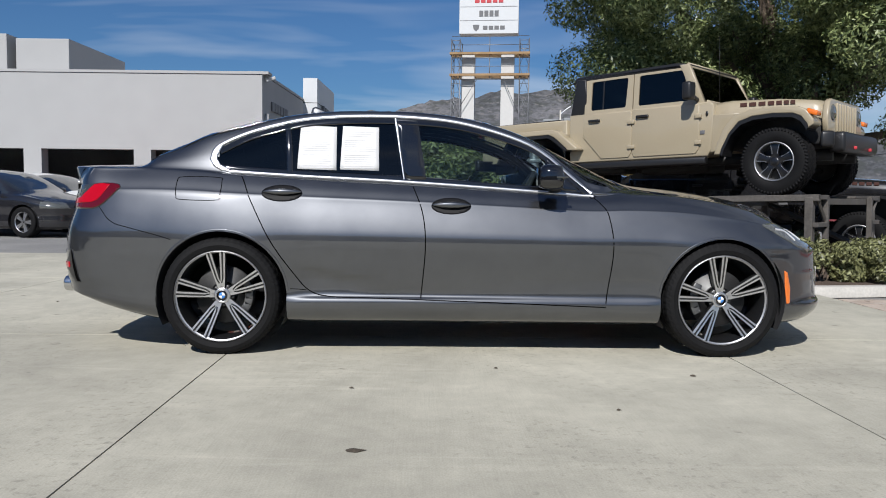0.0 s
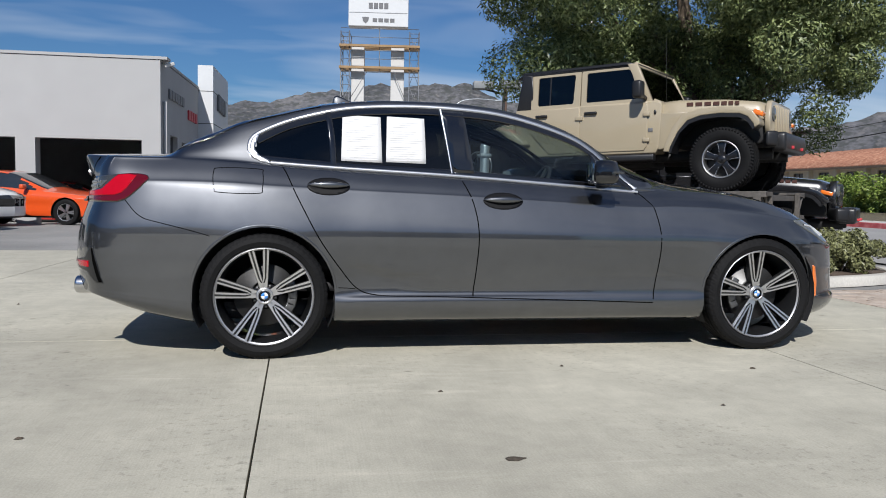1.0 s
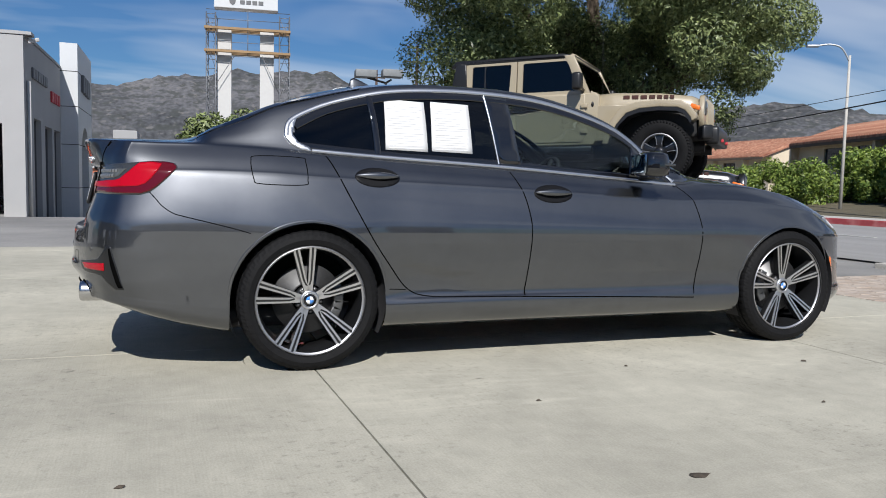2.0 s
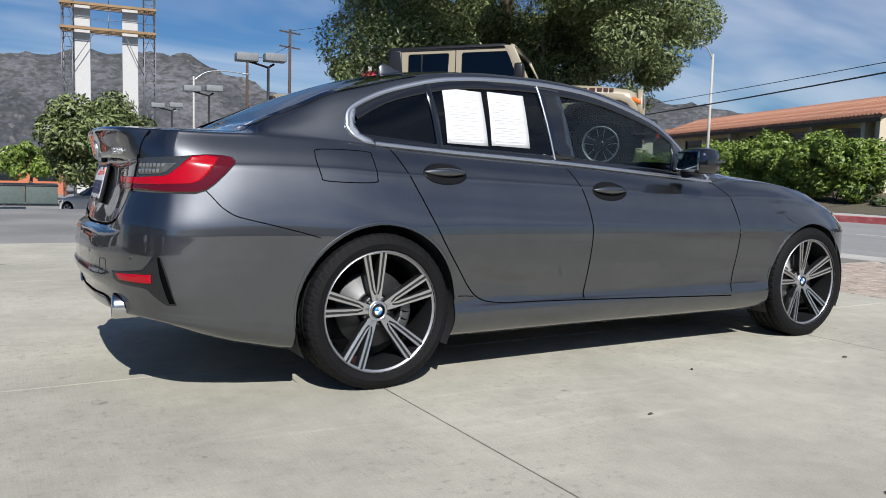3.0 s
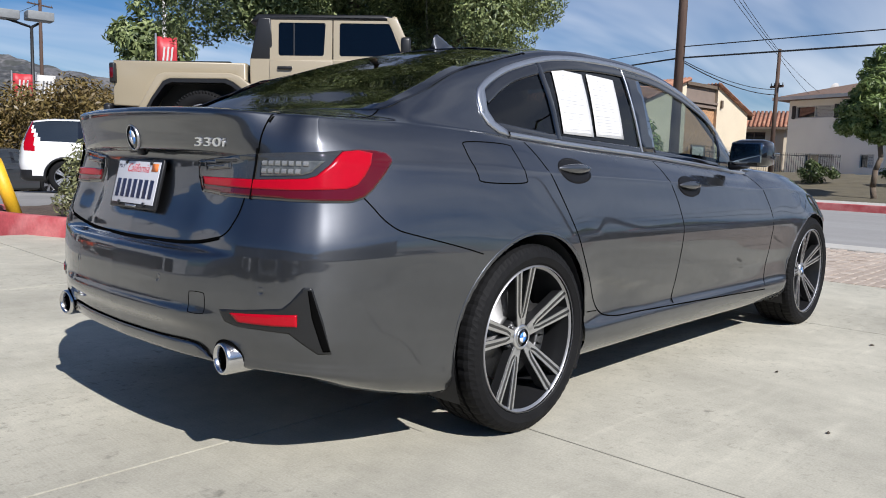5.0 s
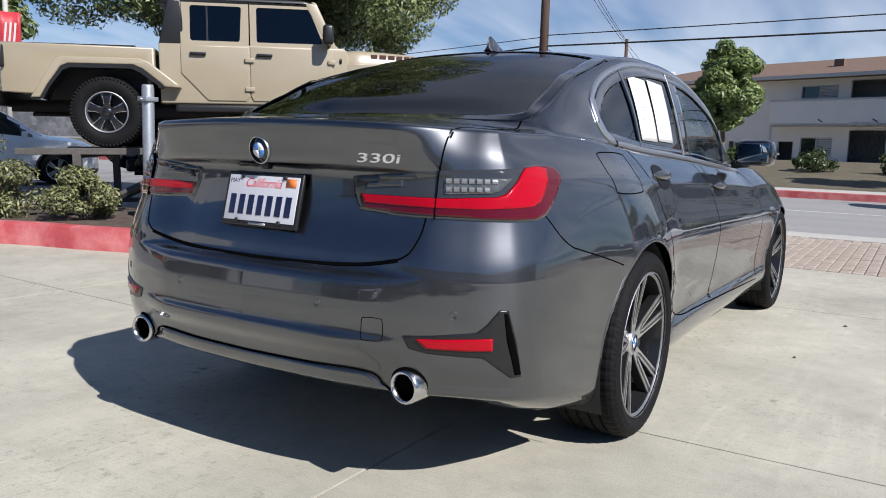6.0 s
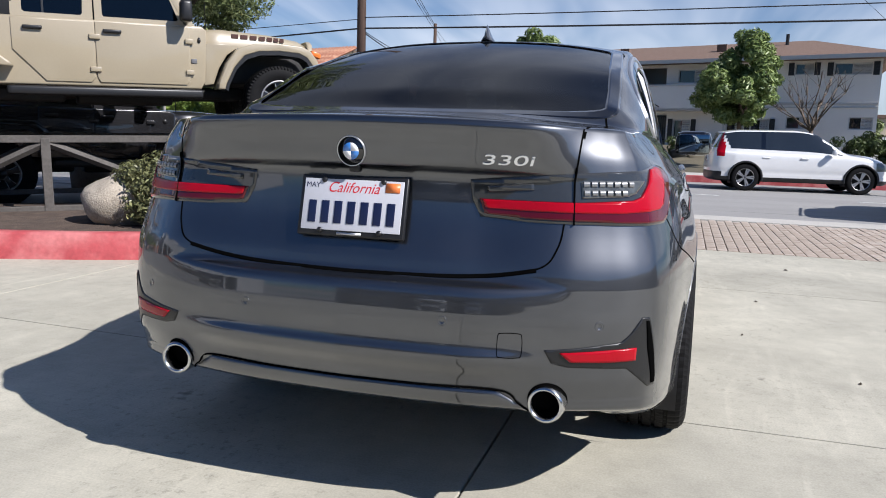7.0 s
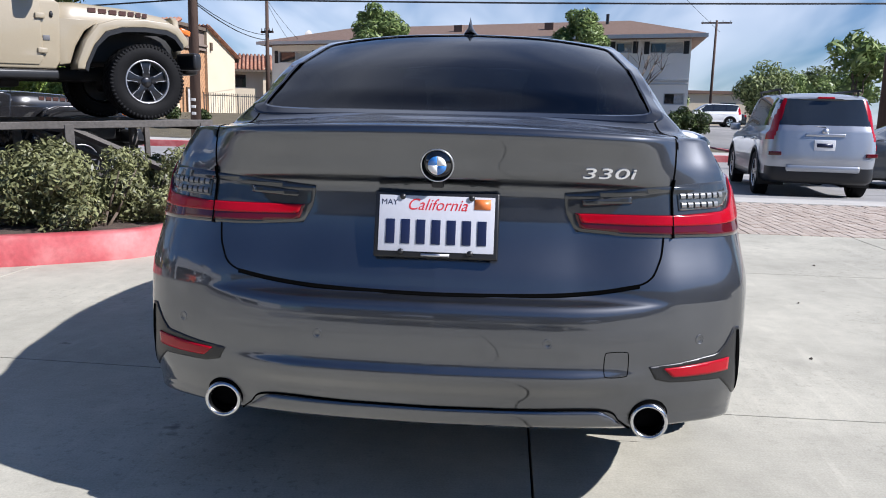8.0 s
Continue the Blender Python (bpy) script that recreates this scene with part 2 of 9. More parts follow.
def smoothstep(a, b, x):
    t = min(max((x - a) / (b - a), 0), 1)
    return t * t * (3 - 2 * t)


def inside(p, poly):
    x, y = p
    hit = False
    for i in range(len(poly)):
        (x1, y1), (x2, y2) = poly[i - 1][:2], poly[i][:2]
        if (y1 > y) != (y2 > y) and x < (x2 - x1) * (y - y1) / (y2 - y1) + x1:
            hit = not hit
    return hit

# ---- the grey sedan ----
from mathutils.bvhtree import BVHTree

AXLE, TYRE_R = 1.4255, 0.331
plan = spline([(-2.476, 0, 0), (-2.462, 0.30, 0), (-2.417, 0.55, 0), (-2.358, 0.688, 0), (-2.302, 0.764, 0), (-2.238, 0.806, 0), (-2.11, 0.838, 0), (-1.85, 0.868, 0), (-AXLE, 0.893, 0), (-0.95, 0.880, 0), (-0.3, 0.874, 0),
               (0.3, 0.878, 0), (0.8, 0.884, 0), (AXLE, 0.893, 0), (1.75, 0.85, 0), (1.98, 0.74, 0), (2.14, 0.55, 0), (2.24, 0.28, 0), (2.28, 0, 0)], 17)
# nominal height, and how far the side, the rear and the front stand in from the plan
LEVELS = [(0.175, 0.110, 0.20, 0.11), (0.20, 0.050, 0.10, 0.05), (0.245, 0.015, 0.030, 0.004), (0.29, 0.006, 0.020, -0.010), (0.318, 0.011, 0.018, 0.002), (0.345, 0.020, 0.014, 0.008),
          (0.42, 0.021, 0.006, 0.014), (0.455, 0.017, -0.018, 0.015), (0.480, 0.014, -0.022, 0.015), (0.505, 0.011, -0.013, 0.018), (0.56, 0.006, -0.013, 0.022), (0.60, 0.002, -0.010, 0.025), (0.64, 0.0, 0.000, 0.028),
          (0.656, 0.0, 0.040, 0.03), (0.695, 0.004, 0.054, 0.04), (0.775, 0.026, 0.088, 0.06), (0.855, 0.053, 0.102, 0.10), (0.884, 0.062, 0.096, 0.12), (0.898, 0.072, 0.070, 0.13),
          (0.94, 0.103, 0.058, 0.16), (0.985, 0.145, 0.044, 0.21), (1.0, 0.163, 0.052, 0.22)]
# the same at the rear corners, beside the boot lid
corner_in = curve_of([(0.40, 0.006), (0.48, 0.001), (0.56, -0.001), (0.60, 0.001), (0.66, 0.007), (0.70, 0.017), (0.775, 0.048), (0.865, 0.074), (0.94, 0.090), (0.985, 0.118), (1.0, 0.135)])
# below the doors the rocker stands proud; before and behind the wheels it does not
plain_sill = curve_of([(0.175, 0.11), (0.20, 0.055), (0.245, 0.024), (0.29, 0.017), (0.345, 0.014), (0.42, 0.010), (0.48, 0.007), (0.56, 0.003), (0.61, 0.0015)])
# the crease that runs along the lower doors and rises before the rear wheel
swage_z = curve_of([(-1.0, 0.54), (-0.7, 0.46), (-0.35, 0.395), (0.2, 0.37), (0.8, 0.35)])
edge_z = curve_of([(-2.5, 1.060), (-2.3, 1.052), (-2.1, 1.05), (-1.85, 1.053), (-1.6, 1.048), (-1.41, 1.034), (-1.03, 1.013), (-0.37, 0.983), (0.3, 0.944), (0.7, 0.922), (0.9, 0.930),
                   (1.1, 0.925), (1.42, 0.889), (1.72, 0.826), (1.9, 0.772), (2.1, 0.705), (2.28, 0.65)])
spine_z = curve_of([(-2.42, 1.070), (-2.30, 1.082), (-2.1, 1.088), (-1.92, 1.10), (-1.75, 1.19), (-1.5, 1.305), (-1.25, 1.385), (-1.05, 1.420), (-0.8, 1.440), (-0.5, 1.444), (-0.2, 1.428),
                    (0.0, 1.405), (0.15, 1.368), (0.4, 1.275), (0.7, 1.135), (0.95, 1.02), (1.05, 0.995), (1.3, 0.97), (1.6, 0.930), (1.9, 0.865), (2.1, 0.780), (2.2, 0.71)])
rail_y = curve_of([(-1.95, 0.62), (-1.55, 0.612), (-1.17, 0.60), (-0.7, 0.595), (-0.17, 0.603), (0.06, 0.615), (0.3, 0.637), (0.43, 0.65), (0.56, 0.668), (0.75, 0.70), (1.0, 0.71)])
rail_z = curve_of([(-1.95, 1.09), (-1.75, 1.158), (-1.55, 1.24), (-1.34, 1.288), (-1.17, 1.328), (-0.97, 1.364), (-0.7, 1.383), (-0.45, 1.383), (-0.17, 1.364), (0.06, 1.318), (0.3, 1.236),
                   (0.43, 1.162), (0.56, 1.055), (0.7, 0.955), (0.85, 0.94), (1.0, 0.94)])


def sedan_column(i):
    """The control points of one upright line of the body's right-hand mirror half, from the sill over the belt to the middle of the roof."""
    p = plan[i]
    t = (plan[min(i + 1, len(plan) - 1)] - plan[max(i - 1, 0)]).normalized()
    if i in (0, len(plan) - 1):
        t = Vector((0, 1 if i == 0 else -1, 0))
    inward = Vector((t.y, -t.x, 0))
    rear, front = 1 - smoothstep(-2.40, -1.98, p.x), smoothstep(1.72, 2.15, p.x)
    top = edge_z(p.x) + 0.012 * max(0, 1 - (p.y / 0.6) ** 2) * rear
    out = []
    for z, s, r, f in LEVELS:
        if z < 0.61:
            s += (plain_sill(z) - s) * (1 - smoothstep(-1.15, -1.0, p.x) * (1 - smoothstep(1.0, 1.15, p.x)))
        if 0.33 < z < 0.56 and -1.05 < p.x < 0.95:
            s += 0.011 * smoothstep(0.0, 0.05, swage_z(p.x) - z) * smoothstep(-1.05, -0.9, p.x) * (1 - smoothstep(0.7, 0.95, p.x))
        if z >= 0.4:
            r += (corner_in(z) - r) * smoothstep(*((0.46, 0.70) if z >= 0.89 else (0.34, 0.60)), p.y)
        d = s * (1 - rear - front) + r * rear + f * front
        flare = max(math.exp(-((abs(p.x) - AXLE) / 0.33) ** 4) * math.exp(-((z - 0.52) / 0.2) ** 2), 0) * 0.013
        flare += 0.013 * math.exp(-(((p.x + 1.62) / 0.48) ** 2)) * math.exp(-(((z - 0.83) / 0.065) ** 2))
        h = z + max(0, 0.42 - z) * (0.22 + 0.30 * rear) * (1 - smoothstep(-2.1, -1.72, p.x)) if z <= 0.6 else 0.6 + (z - 0.6) * (top - 0.6) / 0.4
        out.append(p + inward * (d - flare) + Vector((0, 0, h)))
    edge = out[-1]
    sx = p.x if -1.9 < p.x < 1.6 else (-1.9 + (p.x + 1.9) * 0.68 if p.x < 0 else 1.6 + (p.x - 1.6) * 0.7)
    mid = Vector((sx, 0, spine_z(sx)))
    cabin = smoothstep(-2.0, -1.84, p.x) * (1 - smoothstep(0.76, 0.98, p.x))
    ry, rz = rail_y(p.x), rail_z(p.x)
    rail = Vector((p.x, ry, rz))
    glassy = [(edge + rail) / 2 + Vector((0, 0.012, 0)), rail, Vector((p.x, ry * 0.885, rz + (mid.z - rz) * 0.44)), Vector((p.x, ry * 0.48, rz + (mid.z - rz) * 0.87))]
    for f, g in zip((0.10, 0.25, 0.5, 0.75), glassy):
        plain = edge.lerp(mid, f)
        plain.z = edge.z + (mid.z - edge.z) * (1 - (1 - f) ** 2)
        out.append(plain.lerp(g, cabin))
    out.append(mid)
    return out


STEPS = 4
rows = [spline(sedan_column(i), STEPS) for i in range(len(plan))]
NV = len(rows[0])
BELT_V, RAIL_V = (len(LEVELS) - 1) * STEPS, (len(LEVELS) + 1) * STEPS
full_v = [tuple(q) for r in rows for q in r] + [(q.x, -q.y, q.z) for r in rows for q in r]
half_n = len(plan) * NV
full_f, cell = [], []
for s in (0, 1):
    for i in range(len(plan) - 1):
        for j in range(NV - 1):
            a, b, c, d = (s * half_n + i * NV + j, s * half_n + (i + 1) * NV + j, s * half_n + (i + 1) * NV + j + 1, s * half_n + i * NV + j + 1)
            full_f.append((a, d, c, b) if s == 0 else (a, b, c, d))
            cell.append((s, i, j))
skin = BVHTree.FromPolygons([Vector(v) for v in full_v], full_f)


def onto(p, d, lift=0.0):
    """Where the ray through p along d meets the sedan's skin, raised by lift, and the normal there."""
    d = Vector(d).normalized()
    hit, n, _, _ = skin.ray_cast(Vector(p) - d * 2.0, d)
    if hit is None:
        hit, n, _, _ = skin.find_nearest(Vector(p))
    if n.dot(d) > 0:
        n = -n
    return hit + n * lift, n


def patch(points, d, lift=0.002, size=0.011, thick=0.006, bm=None):
    """A plate of that outline, laid along d onto the skin, with an edge of its own."""
    bm = bm or bmesh.new()
    d = Vector(d).normalized()
    u = Vector((0, 0, 1)).cross(d).normalized() if abs(d.z) < 0.9 else Vector((1, 0, 0))
    v = d.cross(u).normalized()
    base = Vector(points[0])
    poly = [((Vector(p) - base).dot(u), (Vector(p) - base).dot(v)) for p in points]
    x0, x1, y0, y1 = min(p[0] for p in poly), max(p[0] for p in poly), min(p[1] for p in poly), max(p[1] for p in poly)
    nx, ny = max(2, math.ceil((x1 - x0) / size)), max(2, math.ceil((y1 - y0) / size))
    gx, gy = (x1 - x0) / nx, (y1 - y0) / ny
    keep = {(i, j) for i in range(nx) for j in range(ny) if inside((x0 + (i + 0.5) * gx, y0 + (j + 0.5) * gy), poly)}

    def nearest(q):
        best = None
        for k in range(len(poly)):
            a, b = Vector(poly[k - 1]), Vector(poly[k])
            ab = b - a
            t = min(max((Vector(q) - a).dot(ab) / max(ab.length_squared, 1e-9), 0), 1)
            c = a + ab * t
            e = (c - Vector(q)).length
            if best is None or e < best[0]:
                best = (e, c)
        return best[1]

    grid, low = {}, {}
    for i, j in keep:
        for k in ((i, j), (i + 1, j), (i + 1, j + 1), (i, j + 1)):
            if k not in grid:
                around = [(k[0] - 1, k[1] - 1), (k[0], k[1] - 1), (k[0] - 1, k[1]), k]
                q = (x0 + k[0] * gx, y0 + k[1] * gy)
                rim = not all(a in keep for a in around)
                if rim:
                    q = tuple(nearest(q))
                w, n = onto(base + u * q[0] + v * q[1], d, lift)
                grid[k] = bm.verts.new(w)
                if rim:
                    low[k] = bm.verts.new(w - n * thick)
    for i, j in keep:
        bm.faces.new([grid[k] for k in ((i, j), (i, j + 1), (i + 1, j + 1), (i + 1, j))])
        for a, b, o in (((i, j), (i + 1, j), (i, j - 1)), ((i + 1, j), (i + 1, j + 1), (i + 1, j)), ((i + 1, j + 1), (i, j + 1), (i, j + 1)), ((i, j + 1), (i, j), (i - 1, j))):
            if o not in keep:
                bm.faces.new((grid[a], grid[b], low[b], low[a]))
    bmesh.ops.recalc_face_normals(bm, faces=bm.faces)
    return bm


def ribbon(points, d, width, lift=0.001, rise=0.0, closed=False, steps=8, bm=None, ends=(1, 1)):
    """A strip along the points, laid along d onto the skin; rise makes it a rounded moulding."""
    bm = bm or bmesh.new()
    line = [onto(p, d) for p in spline(points, steps, closed)]
    n = len(line)
    rings = []
    for k, (p, nor) in enumerate(line):
        t = (line[(k + 1) % n if closed else min(k + 1, n - 1)][0] - line[k - 1 if closed else max(k - 1, 0)][0]).normalized()
        side = nor.cross(t).normalized()
        f = ends[0] + (ends[1] - ends[0]) * k / (n - 1)
        w = width * f / 2
        rings.append([bm.verts.new(p + side * a * w + nor * h) for a, h in ((-1, -0.002), (-1, lift), (-0.6, lift + rise), (0.6, lift + rise), (1, lift), (1, -0.002))])
    for k in range(n if closed else n - 1):
        a, b = rings[k], rings[(k + 1) % n]
        for q in range(5):
            bm.faces.new((a[q], a[q + 1], b[q + 1], b[q]))
    bmesh.ops.recalc_face_normals(bm, faces=bm.faces)
    return bm


def both_sides(name, make, mat, parent, label=""):
    """Builds a part for the right side, and its mirror image for the left."""
    got = []
    for s in (1, -1):
        bm = make()
        if s < 0:
            bmesh.ops.scale(bm, vec=(1, -1, 1), verts=bm.verts)
            bmesh.ops.reverse_faces(bm, faces=bm.faces)
        got.append(part(name, bm, mat, parent, label))
    return got


sedan = thing("sedan", Matrix(), "grey metallic four-door sedan parked on the concrete driveway", "car")
RIGHT, AHEAD = (0, 1, 0), (1, 0, 0)

# outlines on the side, in x and z
WINDOWS = [(-1.50, 1.10), (-1.475, 1.165), (-1.34, 1.238), (-1.17, 1.292), (-0.97, 1.334), (-0.705, 1.355), (-0.455, 1.356), (-0.17, 1.337), (0.06, 1.290), (0.285, 1.214),
           (0.41, 1.142), (0.54, 1.032), (0.64, 0.945), (-0.37, 1.003), (-1.03, 1.030), (-1.40, 1.048), (-1.47, 1.066)]
REAR_DOOR = [(-0.44, 1.37), (-0.36, 0.98), (-0.296, 0.81), (-0.280, 0.617), (-0.302, 0.32), (-0.827, 0.332), (-0.94, 0.370), (-1.036, 0.483), (-1.147, 0.645), (-1.257, 0.853), (-1.335, 1.03), (-1.47, 1.12), (-1.3, 1.29), (-0.97, 1.37)]
FRONT_DOOR = [(-0.44, 1.37), (-0.36, 0.98), (-0.296, 0.81), (-0.280, 0.617), (-0.302, 0.32), (0.752, 0.285), (0.789, 0.59), (0.769, 0.814), (0.69, 0.93), (0.3, 1.235), (-0.17, 1.36)]
BUMPER_LINE = curve_of([(-2.33, 0.82), (-2.14, 0.795), (-2.06, 0.734), (-1.90, 0.672), (-1.70, 0.635)])

regions = {k: [] for k in ("body_shell", "front_door", "front_door_left", "rear_door", "rear_door_left", "boot_lid", "rear_bumper", "bonnet", "privacy_window", "privacy_window_left", "front_window", "front_window_left", "windscreen", "rear_window", "gone")}
for k, (s, i, j) in enumerate(cell):
    c = sum((Vector(full_v[v]) for v in full_f[k]), Vector()) / 4
    arch = 0
    for ax, r, zc in ((-AXLE, 0.366, 0.331), (AXLE, 0.356, 0.326)):
        if (c.x - ax) ** 2 + max(c.z - zc, 0) ** 2 < r * r and abs(c.y) > 0.5:
            arch = 1
    if arch:
        region = "gone"
    elif BELT_V <= j < RAIL_V and inside((c.x, c.z), WINDOWS):
        region = ("privacy_window" if c.x < -0.38 else "front_window") + ("" if s else "_left")
    elif j >= RAIL_V + 2 and 0.16 < c.x + 0.10 * (c.y / 0.6) ** 2 and c.x < 0.95:
        region = "windscreen"
    elif j >= RAIL_V + 1 and -1.88 < c.x < -1.07 - 0.07 * (c.y / 0.6) ** 2:
        region = "rear_window"
    elif j < BELT_V + 8 and c.z > 0.33 and inside((c.x, c.z), FRONT_DOOR) and abs(c.y) > 0.58:
        region = "front_door" if s else "front_door_left"
    elif j < BELT_V + 8 and c.z > 0.33 and inside((c.x, c.z), REAR_DOOR) and abs(c.y) > 0.58:
        region = "rear_door" if s else "rear_door_left"
    elif c.x < -1.93 and abs(c.y) < 0.575 and c.z > 0.69:
        region = "boot_lid"
    elif c.x < -1.70 and c.z < BUMPER_LINE(c.x):
        region = "rear_bumper"
    elif c.x > 0.98 and abs(c.y) < 0.66 and c.z > 0.72:
        region = "bonnet"
    else:
        region = "body_shell"
    regions[region].append(k)

whole = bpy.data.meshes.new("whole")
whole.from_pydata(full_v, [], full_f)
normals = [Vector(n.vector) for n in whole.vertex_normals]
for i in (0, len(plan) - 1):
    for j in range(NV):
        for s in (0, 1):
            normals[s * half_n + i * NV + j].y = 0
for i in range(len(plan)):
    for s in (0, 1):
        normals[s * half_n + i * NV + NV - 1].y = 0
arch_edge = {}
for k in regions["gone"]:
    for v in full_f[k]:
        arch_edge[v] = 1
DARKGLASS = {"privacy_window": (PRIVACY, "dark privacy glass"), "front_window": (TINT, "lightly tinted glass"), "windscreen": (TINT, "clear windscreen"), "rear_window": (PRIVACY, "dark privacy glass")}
for region, faces in regions.items():
    if region == "gone":
        continue
    used = sorted({v for k in faces for v in full_f[k]})
    index = {v: n for n, v in enumerate(used)}
    glass = region.replace("_left", "") in DARKGLASS
    co = []
    for v in used:
        p = Vector(full_v[v])
        if v in arch_edge:
            for ax, r, zc in ((-AXLE, 0.366, 0.331), (AXLE, 0.356, 0.326)):
                if abs(p.x - ax) < 0.5:
                    q = Vector((p.x - ax, 0, p.z - zc))
                    if q.z > 0:
                        q = q.normalized() * r
                    else:
                        q.x = math.copysign(r, q.x)
                    p = Vector((ax + q.x, p.y, zc + q.z))
        co.append(p - normals[v] * (0.004 if glass else 0))
    me = bpy.data.meshes.new(region)
    me.from_pydata(co, [], [[index[v] for v in full_f[k]] for k in faces])
    me.polygons.foreach_set("use_smooth", [True] * len(me.polygons))
    me.normals_split_custom_set_from_vertices([normals[v].normalized() for v in used])
    name = region.replace("_left", "")
    ob = mesh_part(name, me, DARKGLASS[name][0] if glass else PAINT, sedan, DARKGLASS[name][1] if glass else "", smooth=False)
    if glass:
        ob.visible_shadow = True
bpy.data.meshes.remove(whole)


def at_side(pairs):
    return [(x, -0.9, z) for x, z in pairs]


# rolled lips of the wheel arches
for ax, r, zc in ((-AXLE, 0.374, 0.331), (AXLE, 0.364, 0.326)):
    both_sides("arch_lip", lambda: ribbon(at_side([(ax + r * math.cos(a), zc + r * math.sin(a)) for a in [math.pi * (0.03 + 0.94 * k / 14) for k in range(15)]]), RIGHT, 0.012, lift=0.0006, rise=0.0008), PAINT, sedan)


# seams between the panels
def seam(pairs, steps=8, width=0.006):
    return lambda: ribbon(at_side(pairs), RIGHT, width, lift=0.0006, steps=steps)


for name, pairs in (("door_seam", [(-0.375, 1.0), (-0.352, 0.96), (-0.296, 0.81), (-0.278, 0.617), (-0.302, 0.325)]),
                    ("door_seam", [(-1.405, 1.04), (-1.335, 1.010), (-1.257, 0.853), (-1.147, 0.645), (-1.036, 0.483), (-0.94, 0.370), (-0.827, 0.333), (-0.60, 0.326), (-0.302, 0.318), (0.2, 0.303), (0.752, 0.285)]),
                    ("door_seam", [(0.69, 0.918), (0.735, 0.87), (0.772, 0.80), (0.790, 0.59), (0.752, 0.285)]),
                    ("bumper_seam", [(-2.128, 0.826), (-2.105, 0.800), (-2.073, 0.763), (-2.030, 0.734), (-1.983, 0.720), (-1.884, 0.696), (-1.780, 0.670), (-1.700, 0.647)])):
    both_sides(name, seam(pairs, width=0.004 if name == "bumper_seam" else 0.006), SEAM, sedan)
both_sides("fuel_flap_seam", lambda: ribbon(at_side([(-1.66, 1.0), (-1.46, 0.998), (-1.438, 0.975), (-1.438, 0.895), (-1.46, 0.870), (-1.655, 0.872), (-1.683, 0.895), (-1.69, 0.975)]), RIGHT, 0.0042, lift=0.0006, closed=True), SEAM, sedan)
lid = [(0.585, 1.052), (0.578, 0.955), (0.56, 0.842), (0.547, 0.755), (0.50, 0.702), (0.336, 0.676), (0, 0.668), (-0.336, 0.676), (-0.50, 0.702), (-0.547, 0.755), (-0.56, 0.842), (-0.578, 0.955), (-0.585, 1.052)]
part("boot_seam", ribbon([(-2.4, y, z) for y, z in lid], AHEAD, 0.0045, lift=0.001, steps=10), SEAM, sedan)
# along the bottom a wider dark strip paints in the shadow of the gap
part("boot_seam", ribbon([(-2.4, y, z - 0.003) for y, z in lid[4:9]], AHEAD, 0.011, lift=0.0012, steps=10), SEAM, sedan)
both_sides("boot_seam", lambda: ribbon([(-2.30, -0.588, 1.1), (-2.15, -0.60, 1.1), (-1.98, -0.61, 1.1), (-1.90, -0.60, 1.1)], (0, 0, -1), 0.006, lift=0.0008), SEAM, sedan)

# bright mouldings and black frames round the side windows
TOP = [(-1.515, 1.105), (-1.488, 1.18), (-1.34, 1.258), (-1.17, 1.312), (-0.97, 1.354), (-0.705, 1.374), (-0.455, 1.375), (-0.17, 1.356), (0.06, 1.310), (0.295, 1.233), (0.43, 1.156), (0.563, 1.043), (0.69, 0.935)]
both_sides("window_frame", lambda: ribbon(at_side([(x + 0.012, z - 0.026) for x, z in TOP[1:]]), RIGHT, 0.046, lift=0.001, rise=0.0015), GLOSSBLACK, sedan, "gloss black frame")
both_sides("window_frame", lambda: ribbon(at_side([(-1.47, 1.062), (-1.03, 1.032), (-0.37, 1.004), (0.66, 0.938)]), RIGHT, 0.030, lift=0.001, rise=0.0015), GLOSSBLACK, sedan, "gloss black frame")
both_sides("chrome_moulding", lambda: ribbon(at_side(TOP), RIGHT, 0.025, lift=0.002, rise=0.005), CHROME, sedan, "satin chrome moulding")
both_sides("chrome_moulding", lambda: ribbon(at_side([(-1.40, 1.034), (-1.03, 1.014), (-0.37, 0.985), (0.3, 0.944), (0.70, 0.916)]), RIGHT, 0.021, lift=0.003, rise=0.006), CHROME, sedan, "satin chrome moulding")
both_sides("chrome_corner", lambda: patch(at_side([(-1.395, 1.028), (-1.45, 1.036), (-1.50, 1.062), (-1.528, 1.105), (-1.50, 1.185), (-1.455, 1.208), (-1.47, 1.165), (-1.488, 1.115), (-1.462, 1.073), (-1.41, 1.05)]), RIGHT, lift=0.005, size=0.009), CHROME, sedan, "satin chrome window corner")
both_sides("door_pillar", lambda: patch(at_side([(-0.475, 1.362), (-0.33, 1.352), (-0.275, 1.0), (-0.40, 1.002)]), RIGHT, lift=0.003, size=0.03), GLOSSBLACK, sedan, "gloss black door pillar")
both_sides("window_divider", lambda: ribbon(at_side([(-1.095, 1.33), (-1.075, 1.18), (-1.065, 1.03)]), RIGHT, 0.034, lift=0.002, rise=0.002), GLOSSBLACK, sedan)
both_sides("pillar_strip", lambda: ribbon(at_side([(-0.462, 1.36), (-0.405, 1.0)]), RIGHT, 0.010, lift=0.004, rise=0.003), CHROME, sedan)
both_sides("mirror_triangle", lambda: patch(at_side([(0.43, 1.13), (0.655, 0.938), (0.40, 0.955)]), RIGHT, lift=0.003, size=0.02), GLOSSBLACK, sedan)

